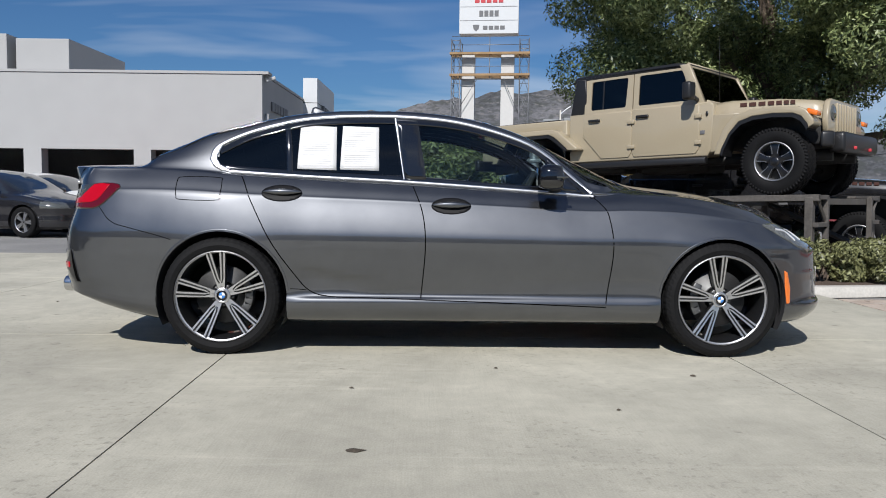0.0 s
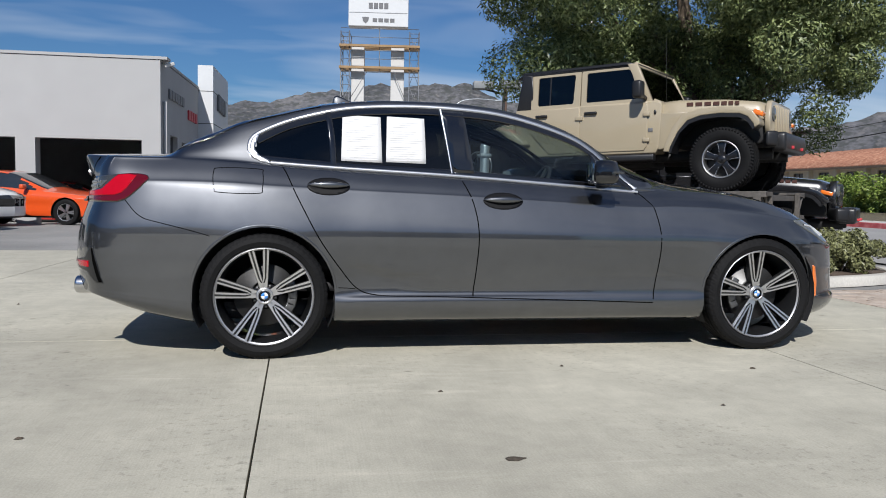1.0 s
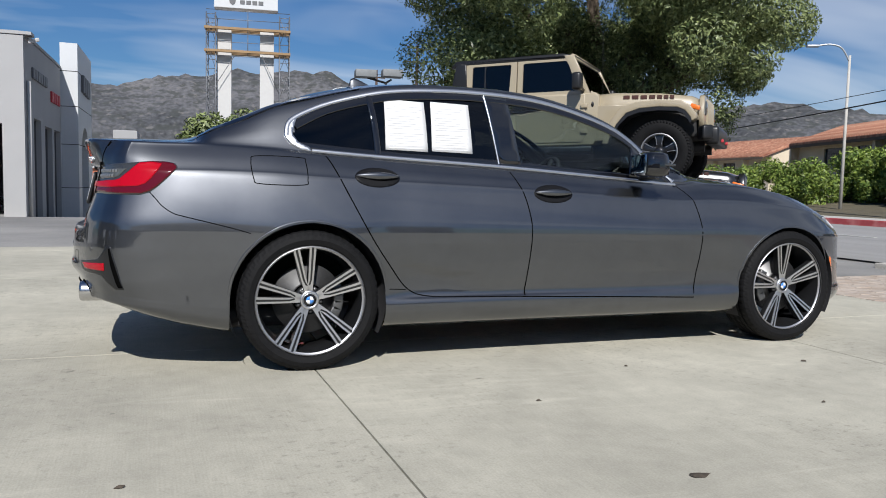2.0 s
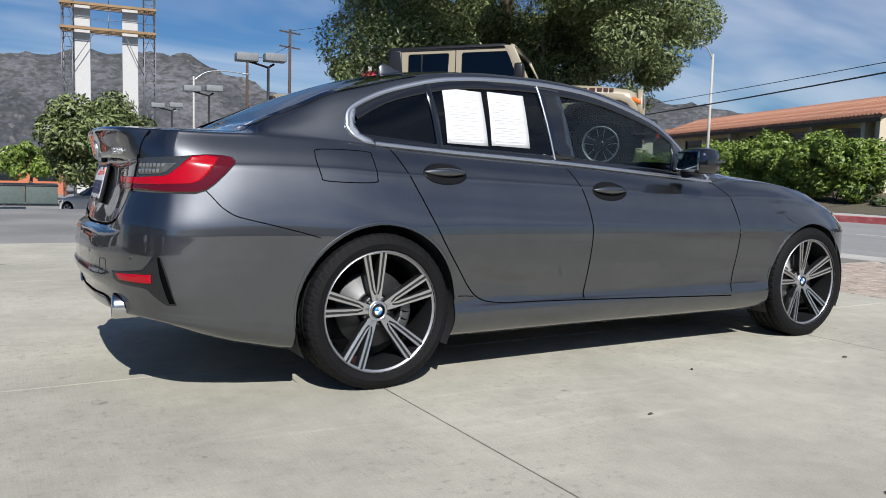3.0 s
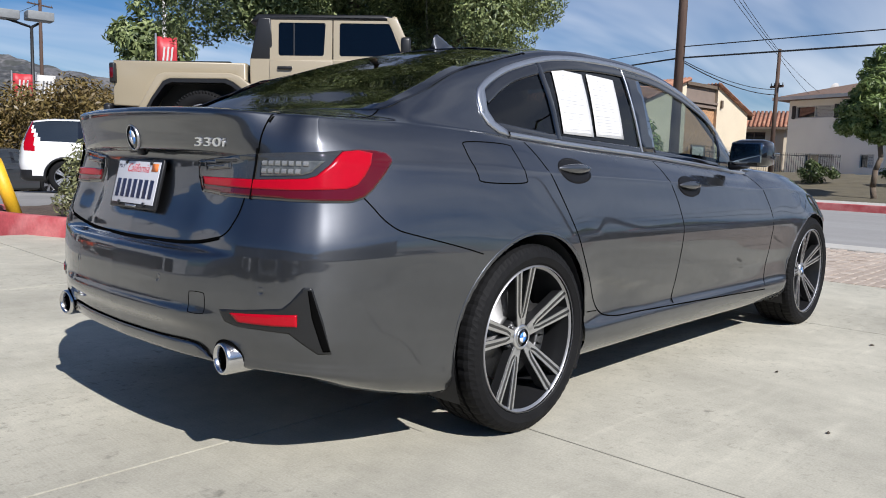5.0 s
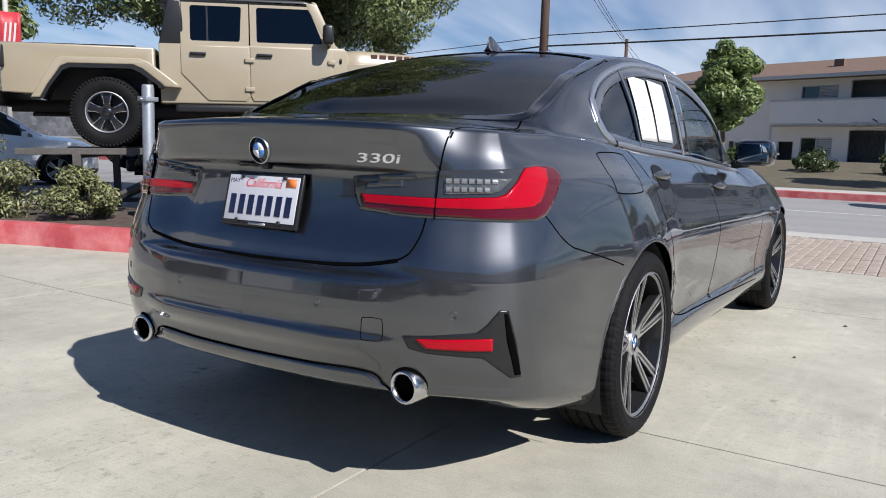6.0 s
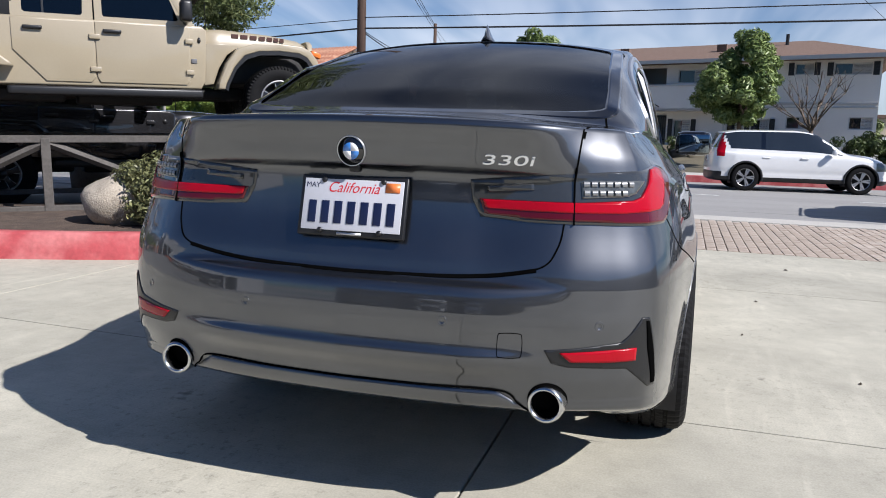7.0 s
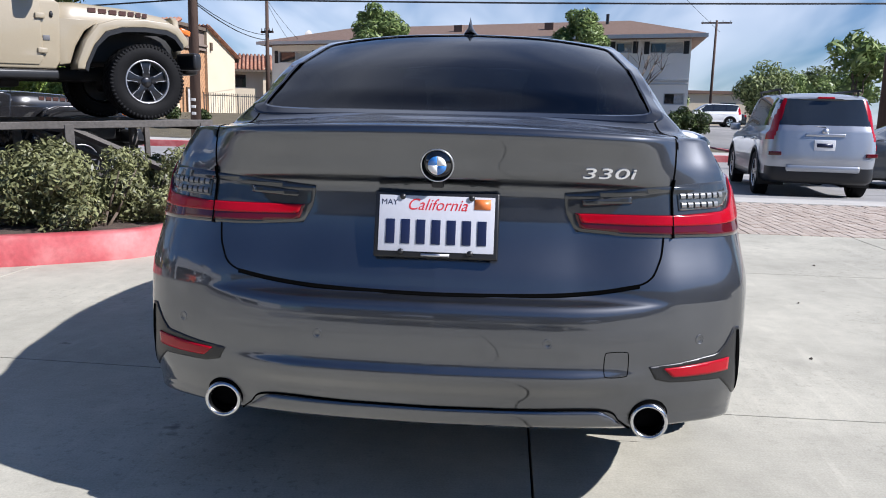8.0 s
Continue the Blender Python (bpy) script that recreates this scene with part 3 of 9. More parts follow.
# borders of the rear window and the windscreen
rear_edge = [(-1.90, y, 1.5) for y in (0.0, -0.3, -0.5)] + [(-1.88, -0.60, 1.5), (-1.80, -0.61, 1.5), (-1.5, -0.585, 1.5), (-1.25, -0.565, 1.5), (-1.17, -0.555, 1.5), (-1.13, -0.52, 1.5), (-1.10, -0.3, 1.5), (-1.08, 0.0, 1.5)]
both_sides("rear_window_border", lambda: ribbon(rear_edge, (0, 0, -1), 0.045, lift=0.001, steps=7), GLOSSBLACK, sedan)
front_edge = [(0.93, 0.0, 1.5), (0.93, -0.4, 1.5), (0.90, -0.63, 1.5), (0.60, -0.60, 1.5), (0.30, -0.565, 1.5), (0.10, -0.545, 1.5), (0.10, -0.4, 1.5), (0.15, 0.0, 1.5)]
both_sides("windscreen_border", lambda: ribbon(front_edge, (0, 0, -1), 0.05, lift=0.001, steps=7), GLOSSBLACK, sedan)

# tail lamps
CORNER = Vector((0.80, 0.60, 0))
LENSCUP = material("ribbed_lens_cup", (0.22, 0.225, 0.225), 0.3, 0.3, vary=0.3, fine=300, coat=0.5)
lamp_outline = [(-2.345, -0.30, 0.916), (-2.34, -0.45, 0.930), (-2.331, -0.578, 0.940), (-2.305, -0.631, 0.944), (-2.225, -0.734, 0.950), (-2.164, -0.753, 0.957), (-2.121, -0.757, 0.961), (-2.066, -0.766, 0.960), (-2.030, -0.775, 0.954), (-2.012, -0.778, 0.943), (-2.010, -0.787, 0.930),
                (-2.049, -0.795, 0.890), (-2.096, -0.798, 0.846), (-2.126, -0.796, 0.824), (-2.163, -0.788, 0.812), (-2.235, -0.758, 0.811), (-2.299, -0.688, 0.812), (-2.341, -0.613, 0.814), (-2.35, -0.45, 0.815), (-2.355, -0.335, 0.822), (-2.35, -0.31, 0.865)]
red_outline = [(-2.355, -0.335, 0.868), (-2.345, -0.45, 0.868), (-2.340, -0.601, 0.868), (-2.268, -0.717, 0.875), (-2.250, -0.735, 0.883), (-2.216, -0.749, 0.916), (-2.180, -0.752, 0.952), (-2.121, -0.757, 0.958), (-2.066, -0.766, 0.957), (-2.033, -0.775, 0.951), (-2.015, -0.778, 0.941), (-2.015, -0.787, 0.929),
               (-2.051, -0.795, 0.892), (-2.098, -0.798, 0.849), (-2.128, -0.796, 0.828), (-2.163, -0.788, 0.817), (-2.235, -0.758, 0.816), (-2.299, -0.688, 0.818), (-2.341, -0.613, 0.821), (-2.35, -0.45, 0.823), (-2.352, -0.345, 0.83)]
clear_outline = [(-2.325, -0.590, 0.878), (-2.275, -0.706, 0.883), (-2.260, -0.724, 0.891), (-2.228, -0.742, 0.924), (-2.305, -0.631, 0.922), (-2.325, -0.590, 0.918)]
guide_outline = [(-2.354, -0.342, 0.866), (-2.345, -0.45, 0.866), (-2.340, -0.601, 0.866), (-2.268, -0.717, 0.873), (-2.249, -0.735, 0.881), (-2.214, -0.749, 0.914), (-2.177, -0.752, 0.950), (-2.121, -0.757, 0.955), (-2.085, -0.772, 0.948),
                 (-2.097, -0.783, 0.919), (-2.122, -0.787, 0.886), (-2.149, -0.787, 0.860), (-2.179, -0.780, 0.849), (-2.235, -0.757, 0.845), (-2.299, -0.687, 0.841), (-2.339, -0.610, 0.841), (-2.35, -0.45, 0.842), (-2.353, -0.350, 0.844)]
tail = both_sides("tail_lamp", lambda: patch(lamp_outline, CORNER, lift=0.003, thick=0.012), SMOKE, sedan, "smoked tail lamp housing")
for ob, s in zip(tail, (1, -1)):
    for name, outline, lift, mat in (("red_lens", red_outline, 0.006, REDDARK), ("light_guide", guide_outline, 0.008, REDLENS), ("clear_lens", clear_outline, 0.006, CLEARLENS)):
        bm = patch(outline, CORNER, lift=lift, size=0.0055)
        if s < 0:
            bmesh.ops.scale(bm, vec=(1, -1, 1), verts=bm.verts)
            bmesh.ops.reverse_faces(bm, faces=bm.faces)
        part(name, bm, mat, ob, "bright red light guide" if mat is REDLENS else "glossy dark red lens" if mat is REDDARK else "clear ribbed lens")
    for q, zz in enumerate((0.891, 0.913)):
        for k in range(6 + q):
            f0, f1 = (k + 0.1) / 9, (k + 0.8) / 9
            bm = ribbon([(-2.322 + 0.085 * f, -0.592 - 0.160 * f, zz + 0.002 * f) for f in (f0, f1)], CORNER, 0.015, lift=0.0075, rise=0.003, steps=2)
            if s < 0:
                bmesh.ops.scale(bm, vec=(1, -1, 1), verts=bm.verts)
                bmesh.ops.reverse_faces(bm, faces=bm.faces)
            part("reflector_cup", bm, LENSCUP, ob)
    bm = patch([(-2.36, -0.36, 0.886), (-2.355, -0.48, 0.895), (-2.355, -0.48, 0.912), (-2.36, -0.36, 0.902)], CORNER, lift=0.006, size=0.008)
    if s < 0:
        bmesh.ops.scale(bm, vec=(1, -1, 1), verts=bm.verts)
    part("reverse_lens", bm, SMOKE, ob)
both_sides("lamp_seam", lambda: ribbon([(-2.33, -0.578, 0.955), (-2.33, -0.570, 0.88), (-2.33, -0.562, 0.812)], CORNER, 0.003, lift=0.0085), SEAM, sedan)

# bumper details
both_sides("air_vent", lambda: patch([(-2.291, -0.779, 0.582), (-2.309, -0.762, 0.583), (-2.331, -0.735, 0.542), (-2.345, -0.714, 0.522), (-2.40, -0.60, 0.508), (-2.424, -0.531, 0.503), (-2.426, -0.555, 0.470), (-2.406, -0.588, 0.460), (-2.331, -0.729, 0.453), (-2.269, -0.779, 0.395), (-2.235, -0.796, 0.394), (-2.262, -0.792, 0.49)], CORNER, lift=0.002, thick=0.003, size=0.0055), VENTGREY, sedan, "dark grey vent surround")
both_sides("air_slit", lambda: patch([(-2.293, -0.778, 0.574), (-2.301, -0.771, 0.574), (-2.290, -0.776, 0.50), (-2.258, -0.787, 0.402), (-2.240, -0.796, 0.402), (-2.268, -0.790, 0.49)], CORNER, lift=0.0035, thick=0.001, size=0.0055), SEAM, sedan)
both_sides("reflector", lambda: patch([(-2.414, -0.570, 0.497), (-2.37, -0.68, 0.503), (-2.318, -0.749, 0.507), (-2.317, -0.748, 0.474), (-2.36, -0.69, 0.472), (-2.407, -0.598, 0.474)], CORNER, lift=0.006, size=0.008), REDLENS, sedan, "red reflector")
part("diffuser", patch([(-2.45, y, z) for y, z in ((-0.49, 0.338), (-0.42, 0.386), (-0.2, 0.384), (0, 0.383), (0.2, 0.384), (0.42, 0.386), (0.49, 0.338), (0.49, 0.23), (-0.49, 0.23))], AHEAD, lift=0.003, size=0.02), PAINT, sedan, "grey diffuser panel below the bumper")
part("bumper_seam", ribbon([(-2.45, y, z) for y, z in ((-0.50, 0.333), (-0.47, 0.356), (-0.42, 0.389), (-0.2, 0.387), (0, 0.386), (0.2, 0.387), (0.42, 0.389), (0.47, 0.356), (0.50, 0.333))], AHEAD, 0.003, lift=0.0045), SEAM, sedan)
part("tow_cover", ribbon([(-2.48, y, z) for y, z in ((-0.43, 0.543), (-0.468, 0.543), (-0.478, 0.535), (-0.478, 0.49), (-0.468, 0.482), (-0.43, 0.482), (-0.42, 0.49), (-0.42, 0.535))], AHEAD, 0.002, lift=0.0006, closed=True), SEAM, sedan)
for y in (-0.66, -0.28, 0.28, 0.66):
    p, n = onto((-2.48, y, 0.565), AHEAD)
    bm = bmesh.new()
    lathe(bm, [(0.0125, -0.004), (0.0125, 0.0005), (0.0115, 0.001), (0.011, -0.0003), (0.0, 0.0005)], 20, Matrix.Translation(p) @ n.to_track_quat("Z", "Y").to_matrix().to_4x4())
    part("parking_sensor", bm, PAINT, sedan)
PIPESTEEL = material("polished_pipe", (0.62, 0.62, 0.62), 0.22, 1.0, vary=0.1)
for s in (-1, 1):
    bm = bmesh.new()
    mouth = Matrix.Translation((-2.428, s * 0.541, 0.361)) @ pose(0, 0, 0, 0, 90, s * 5)
    lathe(bm, [(0.0345, 0.22), (0.0345, 0.014), (0.037, 0.002), (0.041, -0.001), (0.0455, 0.003), (0.047, 0.012), (0.047, 0.16), (0.040, 0.25)], 40, mouth)
    pipe = part("exhaust_tip", bm, PIPESTEEL, sedan, "polished round exhaust tip")
    bm = bmesh.new()
    lathe(bm, [(0.034, 0.022), (0.034, 0.18), (0.0, 0.18)], 32, mouth)
    part("pipe_bore", bm, SEAM, pipe)
    # raised black disc: the shade of an opening round the pipe, as colour
    bm = patch([(-2.46, s * (0.543 + 0.050 * math.cos(a)), 0.367 + 0.049 * math.sin(a)) for a in [k * 2 * math.pi / 24 for k in range(24)]], AHEAD, lift=0.002, size=0.012)
    part("pipe_recess", bm, SEAM, sedan)


def disc_at(bm, p, n, r, h0, h1, sides=40, a0=0.0, a1=2 * math.pi):
    m = Matrix.Translation(p) @ n.to_track_quat("Z", "Y").to_matrix().to_4x4()
    k = max(3, round(sides * (a1 - a0) / (2 * math.pi)))
    ring = [(math.cos(a0 + (a1 - a0) * i / k), math.sin(a0 + (a1 - a0) * i / k)) for i in range(k + (0 if a1 - a0 > 6.2 else 1))]
    if a1 - a0 < 6.2:
        ring.append((0, 0))
    top = [bm.verts.new(m @ Vector((r * x, r * y, h1))) for x, y in ring]
    bot = [bm.verts.new(m @ Vector((r * x, r * y, h0))) for x, y in ring]
    bm.faces.new(top)
    for i in range(len(ring)):
        bm.faces.new((bot[i], bot[(i + 1) % len(ring)], top[(i + 1) % len(ring)], top[i]))


def roundel(p, n, r, parent, name="badge"):
    """A round badge: a dark ring round blue and white quarters."""
    bm = bmesh.new()
    m = Matrix.Translation(p) @ n.to_track_quat("Z", "Y").to_matrix().to_4x4()
    lathe(bm, [(r, -0.004), (r, 0.002), (r * 0.95, 0.004), (r * 0.92, 0.003)], 40, m)
    ob = part(name, bm, CHROME, parent, "round blue and white badge")
    bm = bmesh.new()
    disc_at(bm, p, n, r * 0.93, -0.003, 0.0028)
    part("badge_ring", bm, GLOSSBLACK, ob)
    for q in range(4):
        bm = bmesh.new()
        disc_at(bm, p, n, r * 0.55, 0.0, 0.0042, 40, q * math.pi / 2, (q + 1) * math.pi / 2)
        part("badge_quarter", bm, BLUE if q % 2 else WHITE, ob)
    return ob


p, n = onto((-2.4, 0, 0.979), AHEAD)
roundel(p, n, 0.041, sedan)


def lettering(text, size, m, mat, parent, name, depth=0.002, shear=0.0, squeeze=1.0):
    """Raised letters in the built-in font, standing in the x-y plane of m."""
    data = bpy.data.curves.new("letters", "FONT")
    data.body, data.size, data.extrude, data.shear = text, size, depth, shear
    data.align_x, data.align_y = "CENTER", "CENTER"
    tmp = bpy.data.objects.new("letters", data)
    scene.collection.objects.link(tmp)
    me = bpy.data.meshes.new_from_object(tmp.evaluated_get(bpy.context.evaluated_depsgraph_get()))
    bpy.data.objects.remove(tmp)
    me.transform(m @ Matrix.Diagonal((squeeze, 1, 1, 1)))
    me.materials.clear()
    return mesh_part(name, me, mat, parent, smooth=False)


def facing(p, n):
    """A frame at p whose z axis is n and whose y axis points up."""
    n = n.normalized()
    x = Vector((0, 0, 1)).cross(n).normalized()
    return Matrix.Translation(p) @ Matrix((x, n.cross(x), n)).transposed().to_4x4()


BRIGHT = material("bright_chrome", (0.85, 0.86, 0.88), 0.28, 0.85, vary=0.03)
p, n = onto((-2.4, -0.411, 0.968), AHEAD)
lettering("330i", 0.036, facing(p + n * 0.002, n), BRIGHT, sedan, "model_number", 0.003, 0.12, 2.2)

# number plate
p, n = onto((-2.4, 0, 0.828), AHEAD)
pm = facing(p + Vector((-0.020, 0, 0.004)), Vector((-1, 0, 0.24)))
bm = bmesh.new()
box(bm, (0.306, 0.165, 0.014), bevel=0.005)
bmesh.ops.transform(bm, matrix=pm @ Matrix.Translation((0, 0, -0.004)), verts=bm.verts)
plate = part("number_plate", bm, BLACKPLASTIC, sedan, "white number plate in a black frame")
PLATEWHITE = material("plate_white", (0.56, 0.565, 0.60), 0.35, vary=0.04, fine=90)
PLATEBLUE = material("plate_blue", (0.008, 0.014, 0.05), 0.4, vary=0.05)
PLATERED = material("plate_red", (0.6, 0.03, 0.04), 0.4, vary=0.05)
STICKER = material("orange_sticker", (0.75, 0.2, 0.05), 0.4, vary=0.1)
bm = bmesh.new()
box(bm, (0.284, 0.138, 0.004), bevel=0.001)
bmesh.ops.transform(bm, matrix=pm @ Matrix.Translation((0, 0.002, 0.003)), verts=bm.verts)
part("plate_face", bm, PLATEWHITE, plate)
for q in range(7):
    bm = bmesh.new()
    box(bm, (0.022, 0.060, 0.0022), (-0.1125 + 0.0375 * q, -0.018, 0.0058), bevel=0.0006)
    bmesh.ops.transform(bm, matrix=pm, verts=bm.verts)
    part("plate_bar", bm, PLATEBLUE, plate)
lettering("California", 0.040, pm @ Matrix.Translation((0.0, 0.048, 0.0052)), PLATERED, plate, "plate_word", 0.0003, 0.35, 0.95)
lettering("MAY", 0.020, pm @ Matrix.Translation((-0.117, 0.053, 0.0052)), PLATEBLUE, plate, "plate_month", 0.0003)
bm = bmesh.new()
box(bm, (0.040, 0.025, 0.0015), (0.112, 0.053, 0.0055))
bmesh.ops.transform(bm, matrix=pm, verts=bm.verts)
part("plate_sticker", bm, STICKER, plate)
for x in (-0.085, 0.085):
    for y in (0.068, -0.068):
        bm = bmesh.new()
        rod(bm, pm @ Vector((x, y, 0.002)), pm @ Vector((x, y, 0.009)), 0.008, 0.007, 12)
        part("plate_screw", bm, BLACKPLASTIC, plate)
bm = bmesh.new()
box(bm, (0.07, 0.007, 0.002), (0, -0.0745, 0.0055))
bmesh.ops.transform(bm, matrix=pm, verts=bm.verts)
part("frame_strip", bm, CHROME, plate)
bm = bmesh.new()
box(bm, (0.02, 0.03, 0.022), (-2.385, 0.0, 0.934), bevel=0.005)
part("rear_camera", bm, BLACKPLASTIC, sedan)

# roof fin
bm = bmesh.new()
fin = [(-0.11, 0.0), (-0.12, 0.012), (-0.105, 0.058), (-0.085, 0.066), (-0.055, 0.055), (0.0, 0.03), (0.07, 0.008), (0.11, 0.0)]
rings = []
for x, z in fin:
    w = 0.032 * (1 - ((x + 0.01) / 0.13) ** 2) ** 0.5 if abs((x + 0.01) / 0.13) < 1 else 0.002
    rings.append([bm.verts.new((x - 0.93, a * w * (1 if h == 0 else 0.28 + 0.3 * (1 - h)), spine_z(-0.93) - 0.006 + z * h)) for a, h in ((-1, 0), (-0.8, 0.35), (-0.35, 0.8), (0, 1), (0.35, 0.8), (0.8, 0.35), (1, 0))])
for a, b in zip(rings, rings[1:]):
    for q in range(6):
        bm.faces.new((a[q], a[q + 1], b[q + 1], b[q]))
bmesh.ops.recalc_face_normals(bm, faces=bm.faces)
part("roof_antenna", bm, PAINT, sedan, "grey roof fin antenna")


# door handles, mirrors, head lamps
def ellipse(cx, cz, a, b, n=28):
    return [(cx + a * math.cos(2 * math.pi * k / n), -0.9, cz + b * math.sin(2 * math.pi * k / n)) for k in range(n)]


for cx, cz in ((-1.094, 0.913), (-0.133, 0.851)):
    for ob, s in zip(both_sides("door_handle", lambda: patch(ellipse(cx, cz, 0.114, 0.047), RIGHT, lift=0.0015, size=0.010), RECESS, sedan, "dark handle in an oval recess"), (-1, 1)):
        p, n = onto((cx, -0.9, cz + 0.005), RIGHT)
        bm = bmesh.new()
        bmesh.ops.create_uvsphere(bm, u_segments=24, v_segments=12, radius=1)
        for v in bm.verts:
            v.co = Vector((v.co.x * 0.112, v.co.y * 0.016 - 0.012 * (1 - v.co.x**2), v.co.z * 0.019 * (1 - 0.3 * v.co.x**2)))
            v.co = p + v.co + n * 0.006
            v.co.y *= -s
        if s > 0:
            bmesh.ops.reverse_faces(bm, faces=bm.faces)
        part("handle_bar", bm, PAINT, ob)
for s in (-1, 1):
    bm = bmesh.new()
    got = box(bm, (0.155, 0.205, 0.138), (0.425, s * 0.880, 1.022), (0, 0, s * 8), bevel=0.045, taper=(0.86, 0.94))
    shell = part("wing_mirror", bm, GLOSSBLACK, sedan, "gloss black wing mirror")
    bm = bmesh.new()
    box(bm, (0.012, 0.165, 0.100), (0.346, s * 0.880, 1.022), (0, 0, s * 8), bevel=0.005)
    part("mirror_glass", bm, MIRROR, shell)
    bm = bmesh.new()
    box(bm, (0.07, 0.10, 0.05), (0.46, s * 0.80, 0.962), (s * 8, 0, 0), bevel=0.018)
    part("mirror_arm", bm, BLACKPLASTIC, shell)
    bm = bmesh.new()
    box(bm, (0.10, 0.02, 0.012), (0.455, s * 0.974, 1.02), (0, 0, s * 8), bevel=0.004)
    part("indicator", bm, SMOKE, shell)
FRONTC = Vector((-0.75, 0.66, 0))
head = both_sides("head_lamp", lambda: patch([(1.70, -0.85, 0.765), (1.84, -0.81, 0.776), (1.95, -0.74, 0.760), (2.06, -0.62, 0.725), (2.07, -0.61, 0.635), (2.0, -0.71, 0.61), (1.91, -0.79, 0.635), (1.80, -0.83, 0.700)], FRONTC, lift=0.003, size=0.012), CLEARLENS, sedan, "clear head lamp")
for ob, s in zip(head, (1, -1)):
    for x0 in (0, 1):
        bm = ribbon([(1.78 + 0.1 * x0, -0.825 + 0.035 * x0, 0.738), (1.87 + 0.08 * x0, -0.79 + 0.05 * x0, 0.722), (1.905 + 0.07 * x0, -0.775 + 0.06 * x0, 0.672)], FRONTC, 0.014, lift=0.005, rise=0.003)
        if s < 0:
            bmesh.ops.scale(bm, vec=(1, -1, 1), verts=bm.verts)
        part("lamp_tube", bm, WHITELENS, ob)
both_sides("side_marker", lambda: patch(at_side([(1.800, 0.50), (1.822, 0.49), (1.848, 0.40), (1.852, 0.31), (1.83, 0.305), (1.812, 0.40)]), RIGHT, lift=0.003, size=0.009), AMBER, sedan, "amber side marker")
part("grille", patch([(2.2, y, z) for y, z in ((-0.36, 0.62), (0.36, 0.62), (0.38, 0.42), (0.3, 0.36), (-0.3, 0.36), (-0.38, 0.42))], (-1, 0, 0), lift=0.002, size=0.03), GLOSSBLACK, sedan)
both_sides("bonnet_seam", lambda: ribbon([(0.98, -0.66, 1.2), (1.3, -0.655, 1.2), (1.6, -0.635, 1.2), (1.85, -0.60, 1.2)], (0, 0, -1), 0.005, lift=0.0006), SEAM, sedan)
both_sides("sill_line", lambda: ribbon(at_side([(-1.04, 0.375), (-1.0, 0.373), (-0.95, 0.368)]), RIGHT, 0.004, lift=0.0006), SEAM, sedan)

# papers taped behind the rear side window
for x0 in (-0.912, -0.665):
    corner = [(x0 - 0.113, -0.9, 1.055), (x0 + 0.113, -0.9, 1.05), (x0 + 0.108, -0.9, 1.306), (x0 - 0.103, -0.9, 1.312)]
    sheet = part("paper_sheet", patch(corner, RIGHT, lift=0.001, size=0.04, thick=0.001), PAPER, sedan, "white printed paper sheet")
    bm = bmesh.new()
    rnd = random.Random(int(x0 * 1000))
    for q in range(19):
        if q in (4, 11):
            continue
        w = 0.085 if q == 0 else rnd.uniform(0.15, 0.19)
        ribbon([(x0 - 0.094 + (0.05 if q == 0 else 0), -0.9, 1.29 - 0.0125 * q), (x0 - 0.094 + w, -0.9, 1.29 - 0.0125 * q)], RIGHT, 0.0042, lift=0.0018, steps=4, bm=bm)
    part("print", bm, PRINT, sheet, kind="stuff")

# underbody, wheel wells and cabin
bm = bmesh.new()
box(bm, (3.7, 1.4, 0.1), (0.0, 0, 0.235), bevel=0.03)
part("underbody", bm, CABIN, sedan, "black underbody")
for ax in (-AXLE, AXLE):
    for s in (-1, 1):
        bm = bmesh.new()
        ring = [(math.cos(a) * 0.372, math.sin(a) * 0.372) for a in [math.pi * k / 20 for k in range(-3, 24)]]
        a_ = [bm.verts.new((ax + x, s * 0.862, 0.33 + z)) for x, z in ring]
        b_ = [bm.verts.new((ax + x, s * 0.50, 0.33 + z)) for x, z in ring]
        for q in range(len(ring) - 1):
            bm.faces.new((a_[q], a_[q + 1], b_[q + 1], b_[q]))
        bm.faces.new(b_)
        part("wheel_well", bm, CABIN, sedan)
bm = bmesh.new()
box(bm, (2.6, 1.36, 0.05), (-0.35, 0, 0.36))
box(bm, (0.5, 1.3, 0.10), (0.72, 0, 0.90), bevel=0.04)
box(bm, (0.6, 1.24, 0.04), (-1.62, 0, 1.0))
part("dashboard", bm, CABIN, sedan, "dark dashboard and parcel shelf")
for x, y, w in ((-0.12, 0.36, 0.5), (-0.12, -0.36, 0.5), (-0.98, 0, 1.2)):
    bm = bmesh.new()
    box(bm, (0.5, w, 0.16), (x + 0.05, y, 0.48), bevel=0.06)
    box(bm, (0.14, w, 0.62), (x - 0.27, y, 0.80), (0, -14, 0), bevel=0.06)
    for hy in ((0,) if w < 1 else (-0.36, 0.36)):
        box(bm, (0.09, 0.26, 0.17), (x - 0.37, y + hy, 1.18), (0, -10, 0), bevel=0.04)
    part("seat", bm, LEATHER, sedan, "black leather seat")
bm = bmesh.new()
m = pose(0.42, 0.37, 0.93, 0, -62, 0)
ring = [(0.178 + 0.014 * math.cos(a), 0.014 * math.sin(a)) for a in [k * math.pi / 4 for k in range(8)]]
lathe(bm, ring, 28, m, closed=True)
box(bm, (0.34, 0.03, 0.02), (0.42, 0.37, 0.93), (0, -62, 0))
box(bm, (0.09, 0.12, 0.03), (0.42, 0.37, 0.93), (0, -62, 0), bevel=0.01)
part("steering_wheel", bm, CABIN, sedan)


